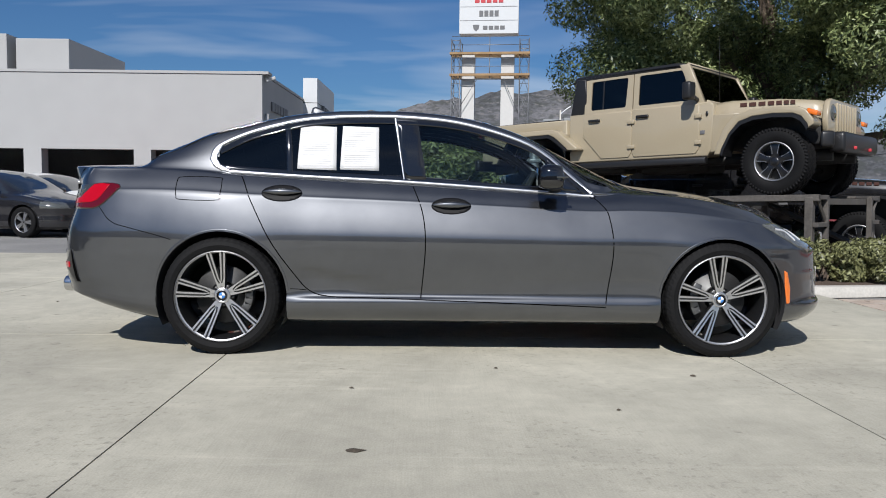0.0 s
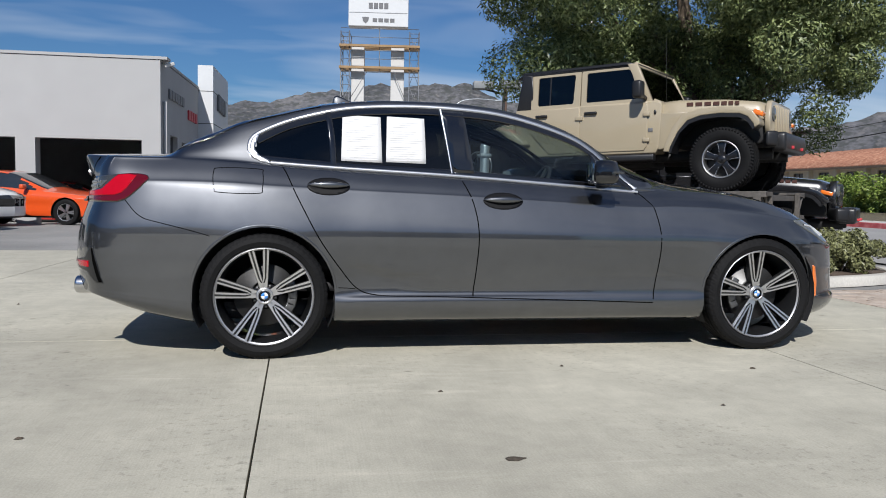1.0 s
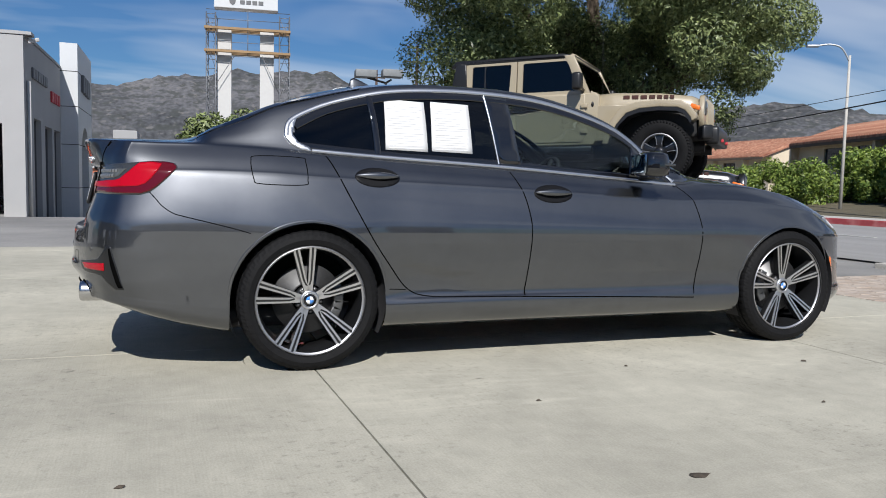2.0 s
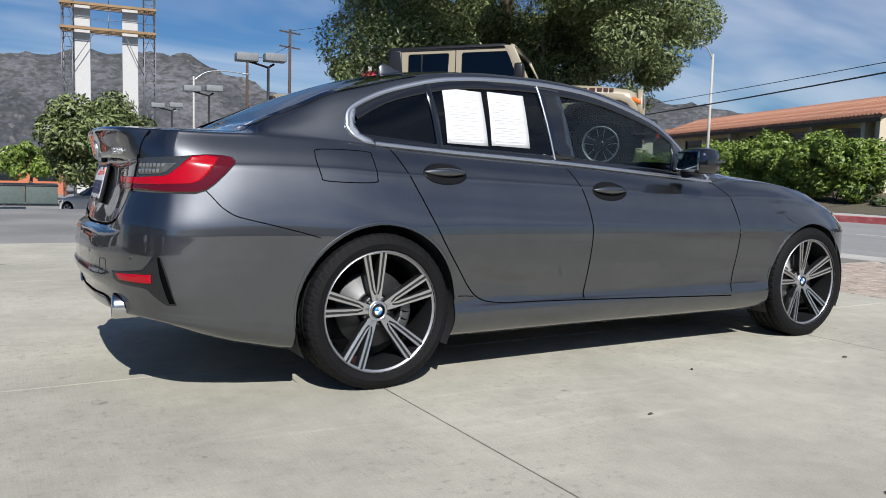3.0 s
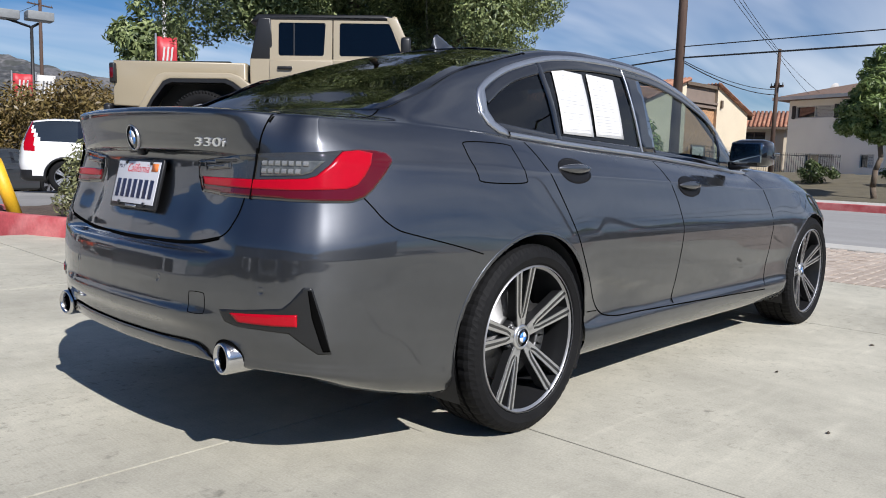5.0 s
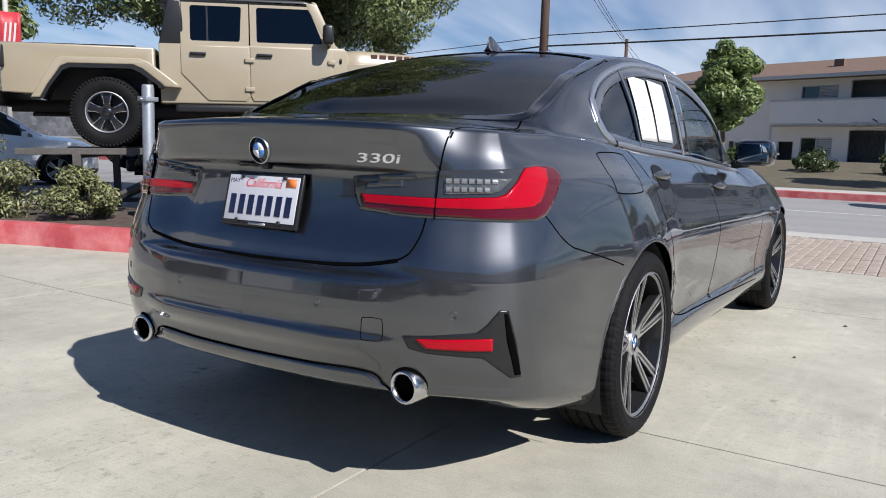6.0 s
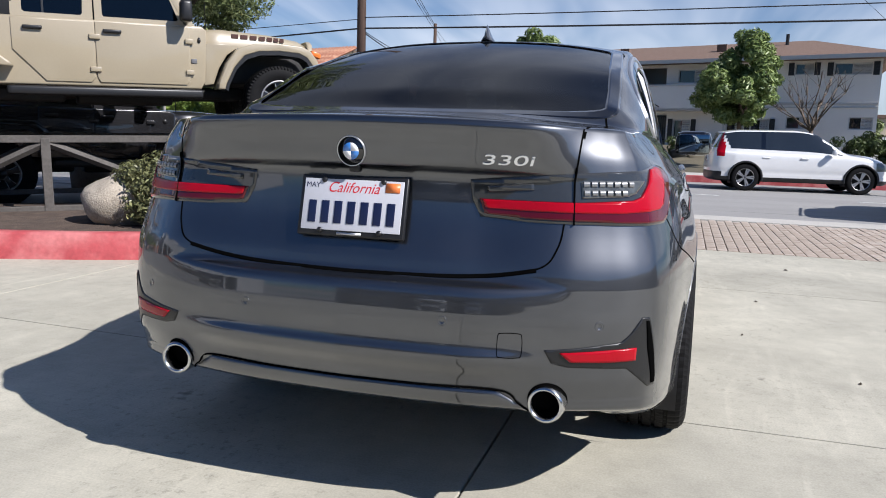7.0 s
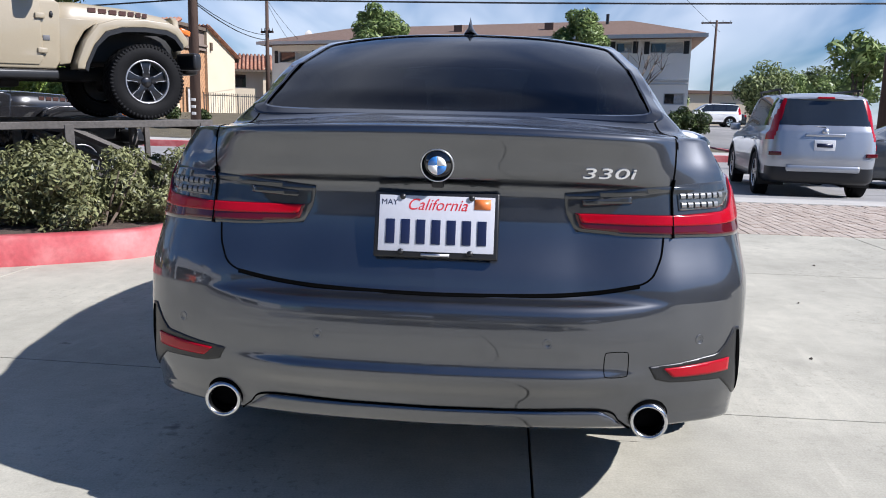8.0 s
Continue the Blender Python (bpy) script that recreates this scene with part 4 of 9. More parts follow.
LIPGREY = material("turned_rim_lip", (0.40, 0.40, 0.41), 0.42, 0.9, vary=0.05)


# wheels: built with the axle along y, the outside towards -y
def tyre_mesh(bm, r, rim, w, m, sides=120, knobs=0.0):
    prof = [(rim, -w * 0.44), (rim + 0.012, -w * 0.5), (rim + (r - rim) * 0.45, -w * 0.53), (r - 0.022, -w * 0.50), (r - 0.006, -w * 0.44), (r - 0.001, -w * 0.38)]
    for g in (-0.26, -0.09, 0.09, 0.26):
        prof += [(r, w * (g - 0.045)), (r - 0.008, w * (g - 0.038)), (r - 0.008, w * (g + 0.005)), (r, w * (g + 0.012))]
    prof += [(r - 0.001, w * 0.38), (r - 0.006, w * 0.44), (r - 0.022, w * 0.50), (rim + (r - rim) * 0.45, w * 0.53), (rim + 0.012, w * 0.5), (rim, w * 0.44)]
    rings = lathe(bm, prof, sides, m)
    axis = m.to_3x3() @ Vector((0, 0, 1))
    mid = m.translation
    for q, ring in enumerate(rings):
        if 3 <= q <= len(rings) - 4:
            for i, v in enumerate(ring):
                if (i + (q // 3)) % 3 == 0:
                    out = v.co - mid
                    out -= axis * out.dot(axis)
                    v.co -= out.normalized() * (0.0025 + knobs)


def sedan_wheel(ax, s):
    hub = Matrix.Translation((ax, s * 0.775, TYRE_R)) @ pose(0, 0, 0, 90 if s < 0 else -90, 0, 0)
    bm = bmesh.new()
    tyre_mesh(bm, TYRE_R, 0.254, 0.235, hub, 168)
    wheel = part("wheel", bm, RUBBER, sedan, "low-profile tyre on a two-tone alloy wheel", smooth=False)
    wheel.name = "wheel"
    bm = bmesh.new()
    lathe(bm, [(0.254, 0.116), (0.260, 0.113), (0.2585, 0.107), (0.249, 0.101), (0.2455, 0.100)], 64, hub)
    part("rim_lip", bm, LIPGREY, wheel, "machined rim lip")
    bm = bmesh.new()
    lathe(bm, [(0.2455, 0.101), (0.240, 0.07), (0.232, 0.03), (0.230, -0.08), (0.246, -0.11)], 48, hub)
    part("rim_barrel", bm, WHEELGREY, wheel)
    tops, sides_, grooves = bmesh.new(), bmesh.new(), bmesh.new()
    for k in range(5):
        base = math.radians(97 + 72 * k) if s < 0 else math.radians(83 - 72 * k)
        for e in (-1, 1):
            def at(r, off, h):
                return hub @ Vector((r * math.cos(base) - off * math.sin(base), r * math.sin(base) + off * math.cos(base), h))
            line = [(0.040, 0.006, 0.0125, 0.070), (0.095, 0.0165, 0.0125, 0.076), (0.165, 0.027, 0.0140, 0.088), (0.251, 0.0395, 0.0160, 0.102)]
            for bm_, wf, dh, deep in ((tops, 1.0, 0.0, 0.004), (sides_, 1.12, -0.004, 0.034), (grooves, 0.34, 0.0012, 0.004)):
                prev = None
                for r, off, w, h in line:
                    if bm_ is grooves and r < 0.05:
                        r, h = 0.07, h + 0.0025
                    quad = [bm_.verts.new(at(r, e * off + a * w * wf, h + dh - d_)) for a, d_ in ((-1, deep), (-1, 0), (1, 0), (1, deep))]
                    if prev:
                        for q in range(4):
                            bm_.faces.new((prev[q], prev[(q + 1) % 4], quad[(q + 1) % 4], quad[q]))
                    prev = quad
    for bm_, nm, mt in ((sides_, "spoke", WHEELGREY), (tops, "spoke_face", ALLOY), (grooves, "spoke_groove", WHEELGREY)):
        bmesh.ops.recalc_face_normals(bm_, faces=bm_.faces)
        part(nm, bm_, mt, wheel, "machined silver spoke faces" if mt is ALLOY else "", smooth=False)
    bm = bmesh.new()
    lathe(bm, [(0.0, 0.05), (0.062, 0.052), (0.066, 0.045), (0.066, 0.0)], 32, hub)
    part("hub", bm, WHEELGREY, wheel)
    bm = bmesh.new()
    lathe(bm, [(0.047, 0.05), (0.045, 0.072), (0.036, 0.076), (0.034, 0.073)], 32, hub)
    part("hub_ring", bm, ALLOY, wheel)
    roundel(hub @ Vector((0, 0, 0.0735)), (hub.to_3x3() @ Vector((0, 0, 1))), 0.033, wheel, "hub_badge")
    for k in range(5):
        a = math.radians(61 + 72 * k)
        bm = bmesh.new()
        rod(bm, hub @ Vector((0.056 * math.cos(a), 0.056 * math.sin(a), 0.03)), hub @ Vector((0.056 * math.cos(a), 0.056 * math.sin(a), 0.058)), 0.010, sides=6)
        part("wheel_bolt", bm, STEEL, wheel)
    bm = bmesh.new()
    lathe(bm, [(0.075, 0.03), (0.078, 0.012), (0.165, 0.012), (0.165, -0.012), (0.07, -0.012)], 48, hub)
    part("brake_disc", bm, STEEL, wheel)
    bm = bmesh.new()
    c = hub.translation
    for k in range(5):
        a = math.radians(-26 + 13 * k) if ax < 0 else math.radians(154 + 13 * k)
        box(bm, (0.05, 0.07, 0.055), (c.x + 0.145 * math.cos(a), c.y + s * 0.012, c.z + 0.145 * math.sin(a)), (0, -math.degrees(a), 0), bevel=0.008)
    part("brake_caliper", bm, STEEL, wheel)


for ax in (-AXLE, AXLE):
    for s in (-1, 1):
        sedan_wheel(ax, s)

# ---- ground ----
def ground_z(x, y):
    """The lot falls away to the back, the far verge rises to the flats."""
    return -1.3 * smoothstep(14, 36, y) * (1 - smoothstep(8, 19, x)) - 0.165 * smoothstep(7.2, 11, x) + 0.87 * smoothstep(26, 41, x)


ASPHALT = material("asphalt", (0.200, 0.196, 0.188), 0.88, vary=0.22, scale=0.35, fine=40, bump=0.002, tint=(0.255, 0.247, 0.234))
ROADGREY = material("worn_road", (0.275, 0.268, 0.257), 0.85, vary=0.16, scale=0.5, fine=30, bump=0.001, stretch=(1.6, 0.25, 1))


# the far side of the street lies lower and is set out in a frame of its own
FAR = Matrix.Translation((-4, -1.5, 1)) @ Matrix.Scale(1.16, 4) @ Matrix.Translation((4, 1.5, -1))


def concrete_material():
    """Pale broomed concrete with tyre dirt, blotches and small dark spots."""
    m = material("broomed_concrete", (0.428, 0.406, 0.331), 0.82, vary=0.10, scale=0.9, fine=9, spread=0.035)
    n, l = m.node_tree.nodes, m.node_tree.links
    b = n["Principled BSDF"]
    first = b.inputs["Base Color"].links[0].from_socket
    tc = n.new("ShaderNodeNewGeometry")
    streak = n.new("ShaderNodeMapping")
    streak.inputs["Scale"].default_value = (150, 5, 1)
    l.new(tc.outputs["Position"], streak.inputs[0])
    broom, blot, spot = (n.new("ShaderNodeTexNoise") for _ in range(3))
    broom.inputs["Scale"].default_value, broom.inputs["Detail"].default_value = 1.0, 3
    l.new(streak.outputs[0], broom.inputs["Vector"])
    blot.inputs["Scale"].default_value, blot.inputs["Detail"].default_value, blot.inputs["Distortion"].default_value = 0.55, 8, 0.6
    l.new(tc.outputs["Position"], blot.inputs["Vector"])
    spot.inputs["Scale"].default_value, spot.inputs["Detail"].default_value = 4.6, 5
    l.new(tc.outputs["Position"], spot.inputs["Vector"])

    def ranged(src, a, b_, c, d):
        r = n.new("ShaderNodeMapRange")
        r.inputs[1].default_value, r.inputs[2].default_value, r.inputs[3].default_value, r.inputs[4].default_value = a, b_, c, d
        l.new(src, r.inputs[0])
        return r.outputs[0]

    def times(a, b_):
        q = n.new("ShaderNodeMath")
        q.operation = "MULTIPLY"
        l.new(a, q.inputs[0])
        l.new(b_, q.inputs[1])
        return q.outputs[0]

    patchy, scuff = n.new("ShaderNodeTexNoise"), n.new("ShaderNodeTexNoise")
    patchy.inputs["Scale"].default_value, patchy.inputs["Detail"].default_value, patchy.inputs["Roughness"].default_value = 2.1, 12, 0.68
    l.new(tc.outputs["Position"], patchy.inputs["Vector"])
    turned = n.new("ShaderNodeMapping")
    turned.inputs["Rotation"].default_value, turned.inputs["Scale"].default_value = (0, 0, radians(33)), (0.9, 7, 1)
    l.new(tc.outputs["Position"], turned.inputs[0])
    scuff.inputs["Scale"].default_value, scuff.inputs["Detail"].default_value, scuff.inputs["Distortion"].default_value = 0.8, 9, 1.6
    l.new(turned.outputs[0], scuff.inputs["Vector"])
    grit = n.new("ShaderNodeTexNoise")
    grit.inputs["Scale"].default_value, grit.inputs["Detail"].default_value = 130, 3
    l.new(tc.outputs["Position"], grit.inputs["Vector"])
    wear = times(times(ranged(patchy.outputs[0], 0.34, 0.64, 0.88, 1.07), ranged(scuff.outputs[0], 0.60, 0.74, 1.0, 1.13)), ranged(grit.outputs[0], 0.3, 0.7, 0.90, 1.08))
    pit, where = n.new("ShaderNodeTexNoise"), n.new("ShaderNodeTexNoise")
    pit.inputs["Scale"].default_value, pit.inputs["Detail"].default_value, pit.inputs["Roughness"].default_value = 26, 6, 0.7
    where.inputs["Scale"].default_value, where.inputs["Detail"].default_value = 0.8, 4
    l.new(tc.outputs["Position"], pit.inputs["Vector"])
    l.new(tc.outputs["Position"], where.inputs["Vector"])
    pocked = n.new("ShaderNodeMath")
    pocked.operation, pocked.inputs[0].default_value = "SUBTRACT", 1.0
    l.new(times(ranged(pit.outputs[0], 0.54, 0.66, 0.0, 0.34), ranged(where.outputs[0], 0.44, 0.60, 0.15, 1.0)), pocked.inputs[1])
    wear = times(wear, pocked.outputs[0])
    value = times(wear, times(ranged(blot.outputs[0], 0.34, 0.60, 0.84, 1.05), ranged(spot.outputs[0], 0.70, 0.755, 1.0, 0.45)))
    value = times(value, ranged(broom.outputs[0], 0.3, 0.7, 0.955, 1.035))
    mix = n.new("ShaderNodeMix")
    mix.data_type, mix.blend_type = "RGBA", "MULTIPLY"
    mix.inputs[0].default_value = 1.0
    l.new(first, mix.inputs[6])
    l.new(value, mix.inputs[7])
    l.new(mix.outputs[2], b.inputs["Base Color"])
    bp = n.new("ShaderNodeBump")
    bp.inputs["Strength"].default_value, bp.inputs["Distance"].default_value = 0.5, 0.0015
    l.new(broom.outputs[0], bp.inputs["Height"])
    l.new(bp.outputs[0], b.inputs["Normal"])
    return m


CONCRETE = concrete_material()
PALECONC = material("kerb_concrete", (0.45, 0.43, 0.39), 0.85, vary=0.16, scale=2, fine=40, bump=0.002)
REDPAINT = material("red_kerb_paint", (0.43, 0.072, 0.078), 0.6, vary=0.18, scale=3, fine=30, tint=(0.49, 0.16, 0.155), bump=0.002)
SOIL = material("dark_mulch", (0.085, 0.06, 0.045), 0.95, vary=0.5, scale=8, fine=70, bump=0.02)
GRASS = material("dry_lawn", (0.115, 0.098, 0.062), 0.9, vary=0.3, scale=1.5, fine=60, bump=0.02)
JOINT = material("joint_dirt", (0.05, 0.047, 0.042), 0.95, vary=0.3)


def axis_steps(*spans):
    out = []
    for a, b, n in spans:
        out += [a + (b - a) * k / n for k in range(n)]
    return out + [spans[-1][1]]


gx = axis_steps((-1600, -60, 6), (-60, -10, 6), (-10, 22, 16), (22, 40, 9), (40, 120, 6), (120, 1600, 5))
gy = axis_steps((-1600, -60, 5), (-60, -10, 5), (-10, 12, 8), (12, 40, 14), (40, 120, 6), (120, 1600, 6))
gv = [(x, y, ground_z(x, y) - 0.06) for y in gy for x in gx]
gf = [(j * len(gx) + i, j * len(gx) + i + 1, (j + 1) * len(gx) + i + 1, (j + 1) * len(gx) + i) for j in range(len(gy) - 1) for i in range(len(gx) - 1)]
me = bpy.data.meshes.new("ground")
me.from_pydata(gv, [], gf)
tagged(mesh_part("ground", me, ASPHALT), "grey weathered asphalt of the car lot", "ground", kind="structure")


def sheet(name, x0, x1, y0, y1, mat, label, category, lift=0.0, nx=4, ny=8):
    bm = bmesh.new()
    grid = [[bm.verts.new((x0 + (x1 - x0) * i / nx, y0 + (y1 - y0) * j / ny, ground_z(x0 + (x1 - x0) * i / nx, y0 + (y1 - y0) * j / ny) + lift)) for i in range(nx + 1)] for j in range(ny + 1)]
    for j in range(ny):
        for i in range(nx):
            bm.faces.new((grid[j][i], grid[j][i + 1], grid[j + 1][i + 1], grid[j + 1][i]))
    return tagged(part(name, bm, mat), label, category, kind="structure")


sheet("road", 7.35, 21.45, -90, 90, ROADGREY, "worn grey asphalt street", "road", -0.045, 24, 20).matrix_basis = STREET
bm = bmesh.new()
for y in range(-60, 61, 6):
    box(bm, (0.11, 3.0, 0.006), (15.3, y, -0.207))
tagged(part("road_marking", bm, material("road_paint", (0.55, 0.55, 0.52), 0.7, vary=0.3, fine=20), smooth=False), "faded white lane dashes on the street", "road marking", kind="structure").matrix_basis = STREET
bm = bmesh.new()
box(bm, (0.62, 90, 0.12), (7.05, -42.0, -0.056), bevel=0.01)
tagged(part("gutter", bm, PALECONC, smooth=False), "pale concrete gutter along the street", "gutter", kind="structure")
bm = bmesh.new()
box(bm, (0.16, 66, 0.22), (17.98, 25.5, 0.03), bevel=0.02)
box(bm, (9, 0.16, 0.22), (22.4, -7.5, 0.03), bevel=0.02)
tagged(part("far_kerb", bm, REDPAINT, smooth=False), "red painted kerb across the street", "kerb", kind="structure").matrix_basis = STREET @ FAR
sheet("far_pavement", 21.60, 24.5, -8.35, 67.5, PALECONC, "pale concrete pavement across the street", "pavement", 0.14, 4, 30).matrix_basis = STREET
sheet("verge", 24.5, 43.0, -8.35, 67.5, GRASS, "dry planted verge before the flats", "verge", 0.13, 16, 30)

# brick paving, its bricks set in a dark bed
BRICK = material("paving_brick", (0.365, 0.297, 0.24), 0.85, vary=0.15, scale=5, fine=60, bump=0.002, spread=0.13, tint=(0.405, 0.345, 0.29))
BRICKBED = material("brick_bed_sand", (0.29, 0.25, 0.21), 0.95, vary=0.3)
bm = bmesh.new()
box(bm, (3.12, 13.0, 0.05), (5.16, -4.65, -0.045))
paving = tagged(part("brick_paving", bm, BRICKBED, smooth=False), "weathered brown brick paving at the street entrance", "paving", kind="structure")
bm = bmesh.new()
box(bm, (0.19, 0.092, 0.05), bevel=0.006)
brick_mesh = bpy.data.meshes.new("brick")
bm.to_mesh(brick_mesh)
bm.free()
brick_mesh.materials.append(BRICK)
rnd = random.Random(4)
rest_v, rest_f, single = [], [], 0
bco, bpoly = [v.co.copy() for v in brick_mesh.vertices], [tuple(p.vertices) for p in brick_mesh.polygons]
for row in range(130):
    y = 1.75 - 0.1 * row
    if row % 2 == 0:
        k = len(rest_v)
        rest_v += [(3.608 + v.x * 0.48, y + v.y, v.z - 0.020) for v in bco]
        rest_f += [tuple(i + k for i in f) for f in bpoly]
    for col in range(16):
        x = 3.70 + 0.2 * col - (0.1 if row % 2 else 0) + 0.05
        if x > 6.62:
            continue
        m = pose(x, y, -0.020 + rnd.uniform(-0.003, 0.003), rnd.uniform(-0.6, 0.6), rnd.uniform(-0.6, 0.6), rnd.uniform(-0.8, 0.8))
        if -2.8 < y < -0.4 and x < 6.4 and single < 300:
            ob = new("brick", brick_mesh)
            ob.parent, ob.matrix_basis = paving, m
            single += 1
        else:
            k = len(rest_v)
            rest_v += [tuple(m @ v) for v in bco]
            rest_f += [tuple(i + k for i in f) for f in bpoly]
me = bpy.data.meshes.new("paving_bricks")
me.from_pydata(rest_v, [], rest_f)
mesh_part("paving_bricks", me, BRICK, paving, "", smooth=False, kind="stuff")

# concrete slabs of the driveway, in a dirt bed
bm = bmesh.new()
box(bm, (24.0, 21.0, 0.03), (-8.4, -4.0, -0.05))
driveway = tagged(part("driveway", bm, JOINT, smooth=False), "pale broomed concrete driveway slabs with dark joints", "driveway", kind="structure")
xs = [-1.40 + 2.88 * k for k in range(-6, 2)] + [3.56]
ys = [-0.28 - 3.3 * k for k in range(4, 0, -1)] + [-0.28, 3.05, 6.4]
for i in range(len(xs) - 1):
    for j in range(len(ys) - 1):
        x0, x1, y0, y1 = xs[i] + 0.004, xs[i + 1] - 0.004, ys[j] + 0.004, ys[j + 1] - 0.004
        bm = bmesh.new()
        prism(bm, [(x0, 0), (x1, 0), (x1, -0.05), (x0, -0.05)], y1 - y0, Matrix.Translation((0, (y0 + y1) / 2, 0)), bevel=0.004)
        for v in bm.verts:
            k = 0.15 + 0.04 * v.co.y if y0 > -0.3 and abs(v.co.x - 3.556) > 0.01 and abs(v.co.x - xs[0]) > 0.02 else 0
            v.co.x += k
        part("slab", bm, CONCRETE, driveway, smooth=False)
# crumbs and leaves lying on the slabs
CRUMB = material("dry_leaf", (0.07, 0.055, 0.04), 0.9, vary=0.4, spread=0.3)
for x, y, r in ((-0.532, -2.536, 0.042), (-0.62, -1.64, 0.016), (-2.214, -2.114, 0.018), (-2.75, -2.9, 0.02), (0.55, -2.0, 0.012), (1.1, -1.35, 0.02), (0.1, -1.2, 0.012), (1.9, -2.6, 0.018), (2.6, -1.7, 0.03), (-3.3, 1.2, 0.012), (-2.9, -0.55, 0.02)):
    bm = bmesh.new()
    k = 9
    rim = [bm.verts.new((x + r * (0.7 + 0.5 * rnd.random()) * math.cos(6.283 * i / k), y + 0.55 * r * (0.7 + 0.5 * rnd.random()) * math.sin(6.283 * i / k), 0.001 + 0.004 * rnd.random())) for i in range(k)]
    top = bm.verts.new((x, y, 0.010))
    for i in range(k):
        bm.faces.new((rim[i], rim[(i + 1) % k], top))
    tagged(part("leaf_litter", bm, CRUMB, smooth=False), "curled dry brown leaf on the concrete", "leaf", "dry leaves on the driveway")

# ---- planter with its kerb ----
nose = spline([(-0.30, 8.3, 0), (-0.72, 7.3, 0), (-0.55, 6.35, 0), (-0.12, 5.3, 0), (0.08, 4.55, 0), (0.47, 3.55, 0), (0.82, 2.92, 0), (1.2, 2.48, 0), (1.9, 2.26, 0), (2.8, 2.22, 0),
               (3.9, 2.32, 0), (5.0, 2.55, 0), (5.75, 2.95, 0), (6.2, 3.7, 0)], 6)


def kerb_run(name, line, mat, label):
    bm = bmesh.new()
    prev = None
    for k, p in enumerate(line):
        t = (line[min(k + 1, len(line) - 1)] - line[max(k - 1, 0)]).normalized()
        n = Vector((t.y, -t.x, 0))
        if n.dot(Vector((-0.6, -0.8, 0))) < -0.6:
            n = -n
        low = 1 - 0.72 * smoothstep(1.7, 3.2, p.x)
        q = [p + n * a + Vector((0, 0, h * low if h > 0 else h)) for a, h in ((0.0, -0.05), (-0.015, 0.185), (-0.035, 0.205), (-0.15, 0.205), (-0.165, 0.19), (-0.165, -0.05))]
        ring = [bm.verts.new(c) for c in q]
        if prev:
            for i in range(5):
                bm.faces.new((prev[i], prev[i + 1], ring[i + 1], ring[i]))
        else:
            bm.faces.new(ring)
        prev = ring
    bm.faces.new(prev[::-1])
    bmesh.ops.recalc_face_normals(bm, faces=bm.faces)
    return tagged(part(name, bm, mat), label, "kerb", kind="structure")


kerb_run("kerb", nose[:49], REDPAINT, "faded red painted planter kerb")
kerb_run("kerb", nose[48:], PALECONC, "bare pale concrete planter kerb")
bm = bmesh.new()
outline = nose + [Vector((4.6, 5.2, 0)), Vector((2.6, 7.4, 0)), Vector((0.9, 9.0, 0))]
centre = bm.verts.new((2.2, 4.9, 0.17))
ring = [bm.verts.new((p.x * 0.985 + 0.03, p.y * 0.985 + 0.06, 0.15 - 0.11 * smoothstep(1.7, 3.2, p.x))) for p in outline]
for i in range(len(ring)):
    bm.faces.new((ring[i], ring[(i + 1) % len(ring)], centre))
bmesh.ops.subdivide_edges(bm, edges=bm.edges, cuts=3, use_grid_fill=True)
for v in bm.verts:
    v.co.z += 0.02 * noise.noise(v.co * 2.5)
bmesh.ops.recalc_face_normals(bm, faces=bm.faces)
tagged(part("planter_soil", bm, SOIL), "dark mulched soil in the planter", "soil", kind="structure")

# ---- mountains ----
crest = curve_of([(20, 3.0), (30, 4.0), (38.7, 5.0), (41, 5.25), (44, 5.7), (47, 6.15), (50, 6.2), (54, 5.2), (60, 4.4), (68, 5.0), (70.7, 5.4), (72.2, 5.65), (73.7, 6.1), (75, 6.6), (76.5, 7.2), (77.7, 7.7), (79.4, 8.15), (81.4, 8.2), (84, 8.0), (86, 7.85), (89, 7.6), (90.5, 7.3), (93, 6.6), (97, 6.2), (105, 5.5), (130, 4.5)])
# the blue-grey base has the haze of distance put into its colour
ROCK = material("hazy_chaparral_slope", (0.074, 0.076, 0.080), 0.95, vary=0.8, scale=0.009, fine=0.17, tint=(0.100, 0.098, 0.102))
# pale outcrops and dark scrub on the slope
rn, rl = ROCK.node_tree.nodes, ROCK.node_tree.links
slope_bsdf = rn["Principled BSDF"]
slope_place, slope_map = rn.new("ShaderNodeTexCoord"), rn.new("ShaderNodeMapping")
rl.new(slope_place.outputs["UV"], slope_map.inputs[0])
slope_color = slope_bsdf.inputs["Base Color"].links[0].from_socket
for link in [k for k in rl if k.from_socket.name == "Object"]:
    rl.new(slope_map.outputs[0], link.to_socket)
for scale, low, high, tone in ((0.075, 0.50, 0.60, (0.044, 0.048, 0.042)), (0.115, 0.57, 0.66, (0.165, 0.155, 0.148))):
    spots, step, blend = rn.new("ShaderNodeTexNoise"), rn.new("ShaderNodeMapRange"), rn.new("ShaderNodeMix")
    spots.inputs["Scale"].default_value, spots.inputs["Detail"].default_value = scale, 6
    step.inputs[1].default_value, step.inputs[2].default_value, step.inputs[4].default_value = low, high, 0.75
    blend.data_type = "RGBA"
    blend.inputs[7].default_value = (*tone, 1)
    rl.new(slope_map.outputs[0], spots.inputs["Vector"])
    rl.new(spots.outputs[0], step.inputs[0])
    rl.new(step.outputs[0], blend.inputs[0])
    rl.new(slope_color, blend.inputs[6])
    slope_color = blend.outputs[2]
rl.new(slope_color, slope_bsdf.inputs["Base Color"])
mv, mf, na, nr = [], [], 260, 34
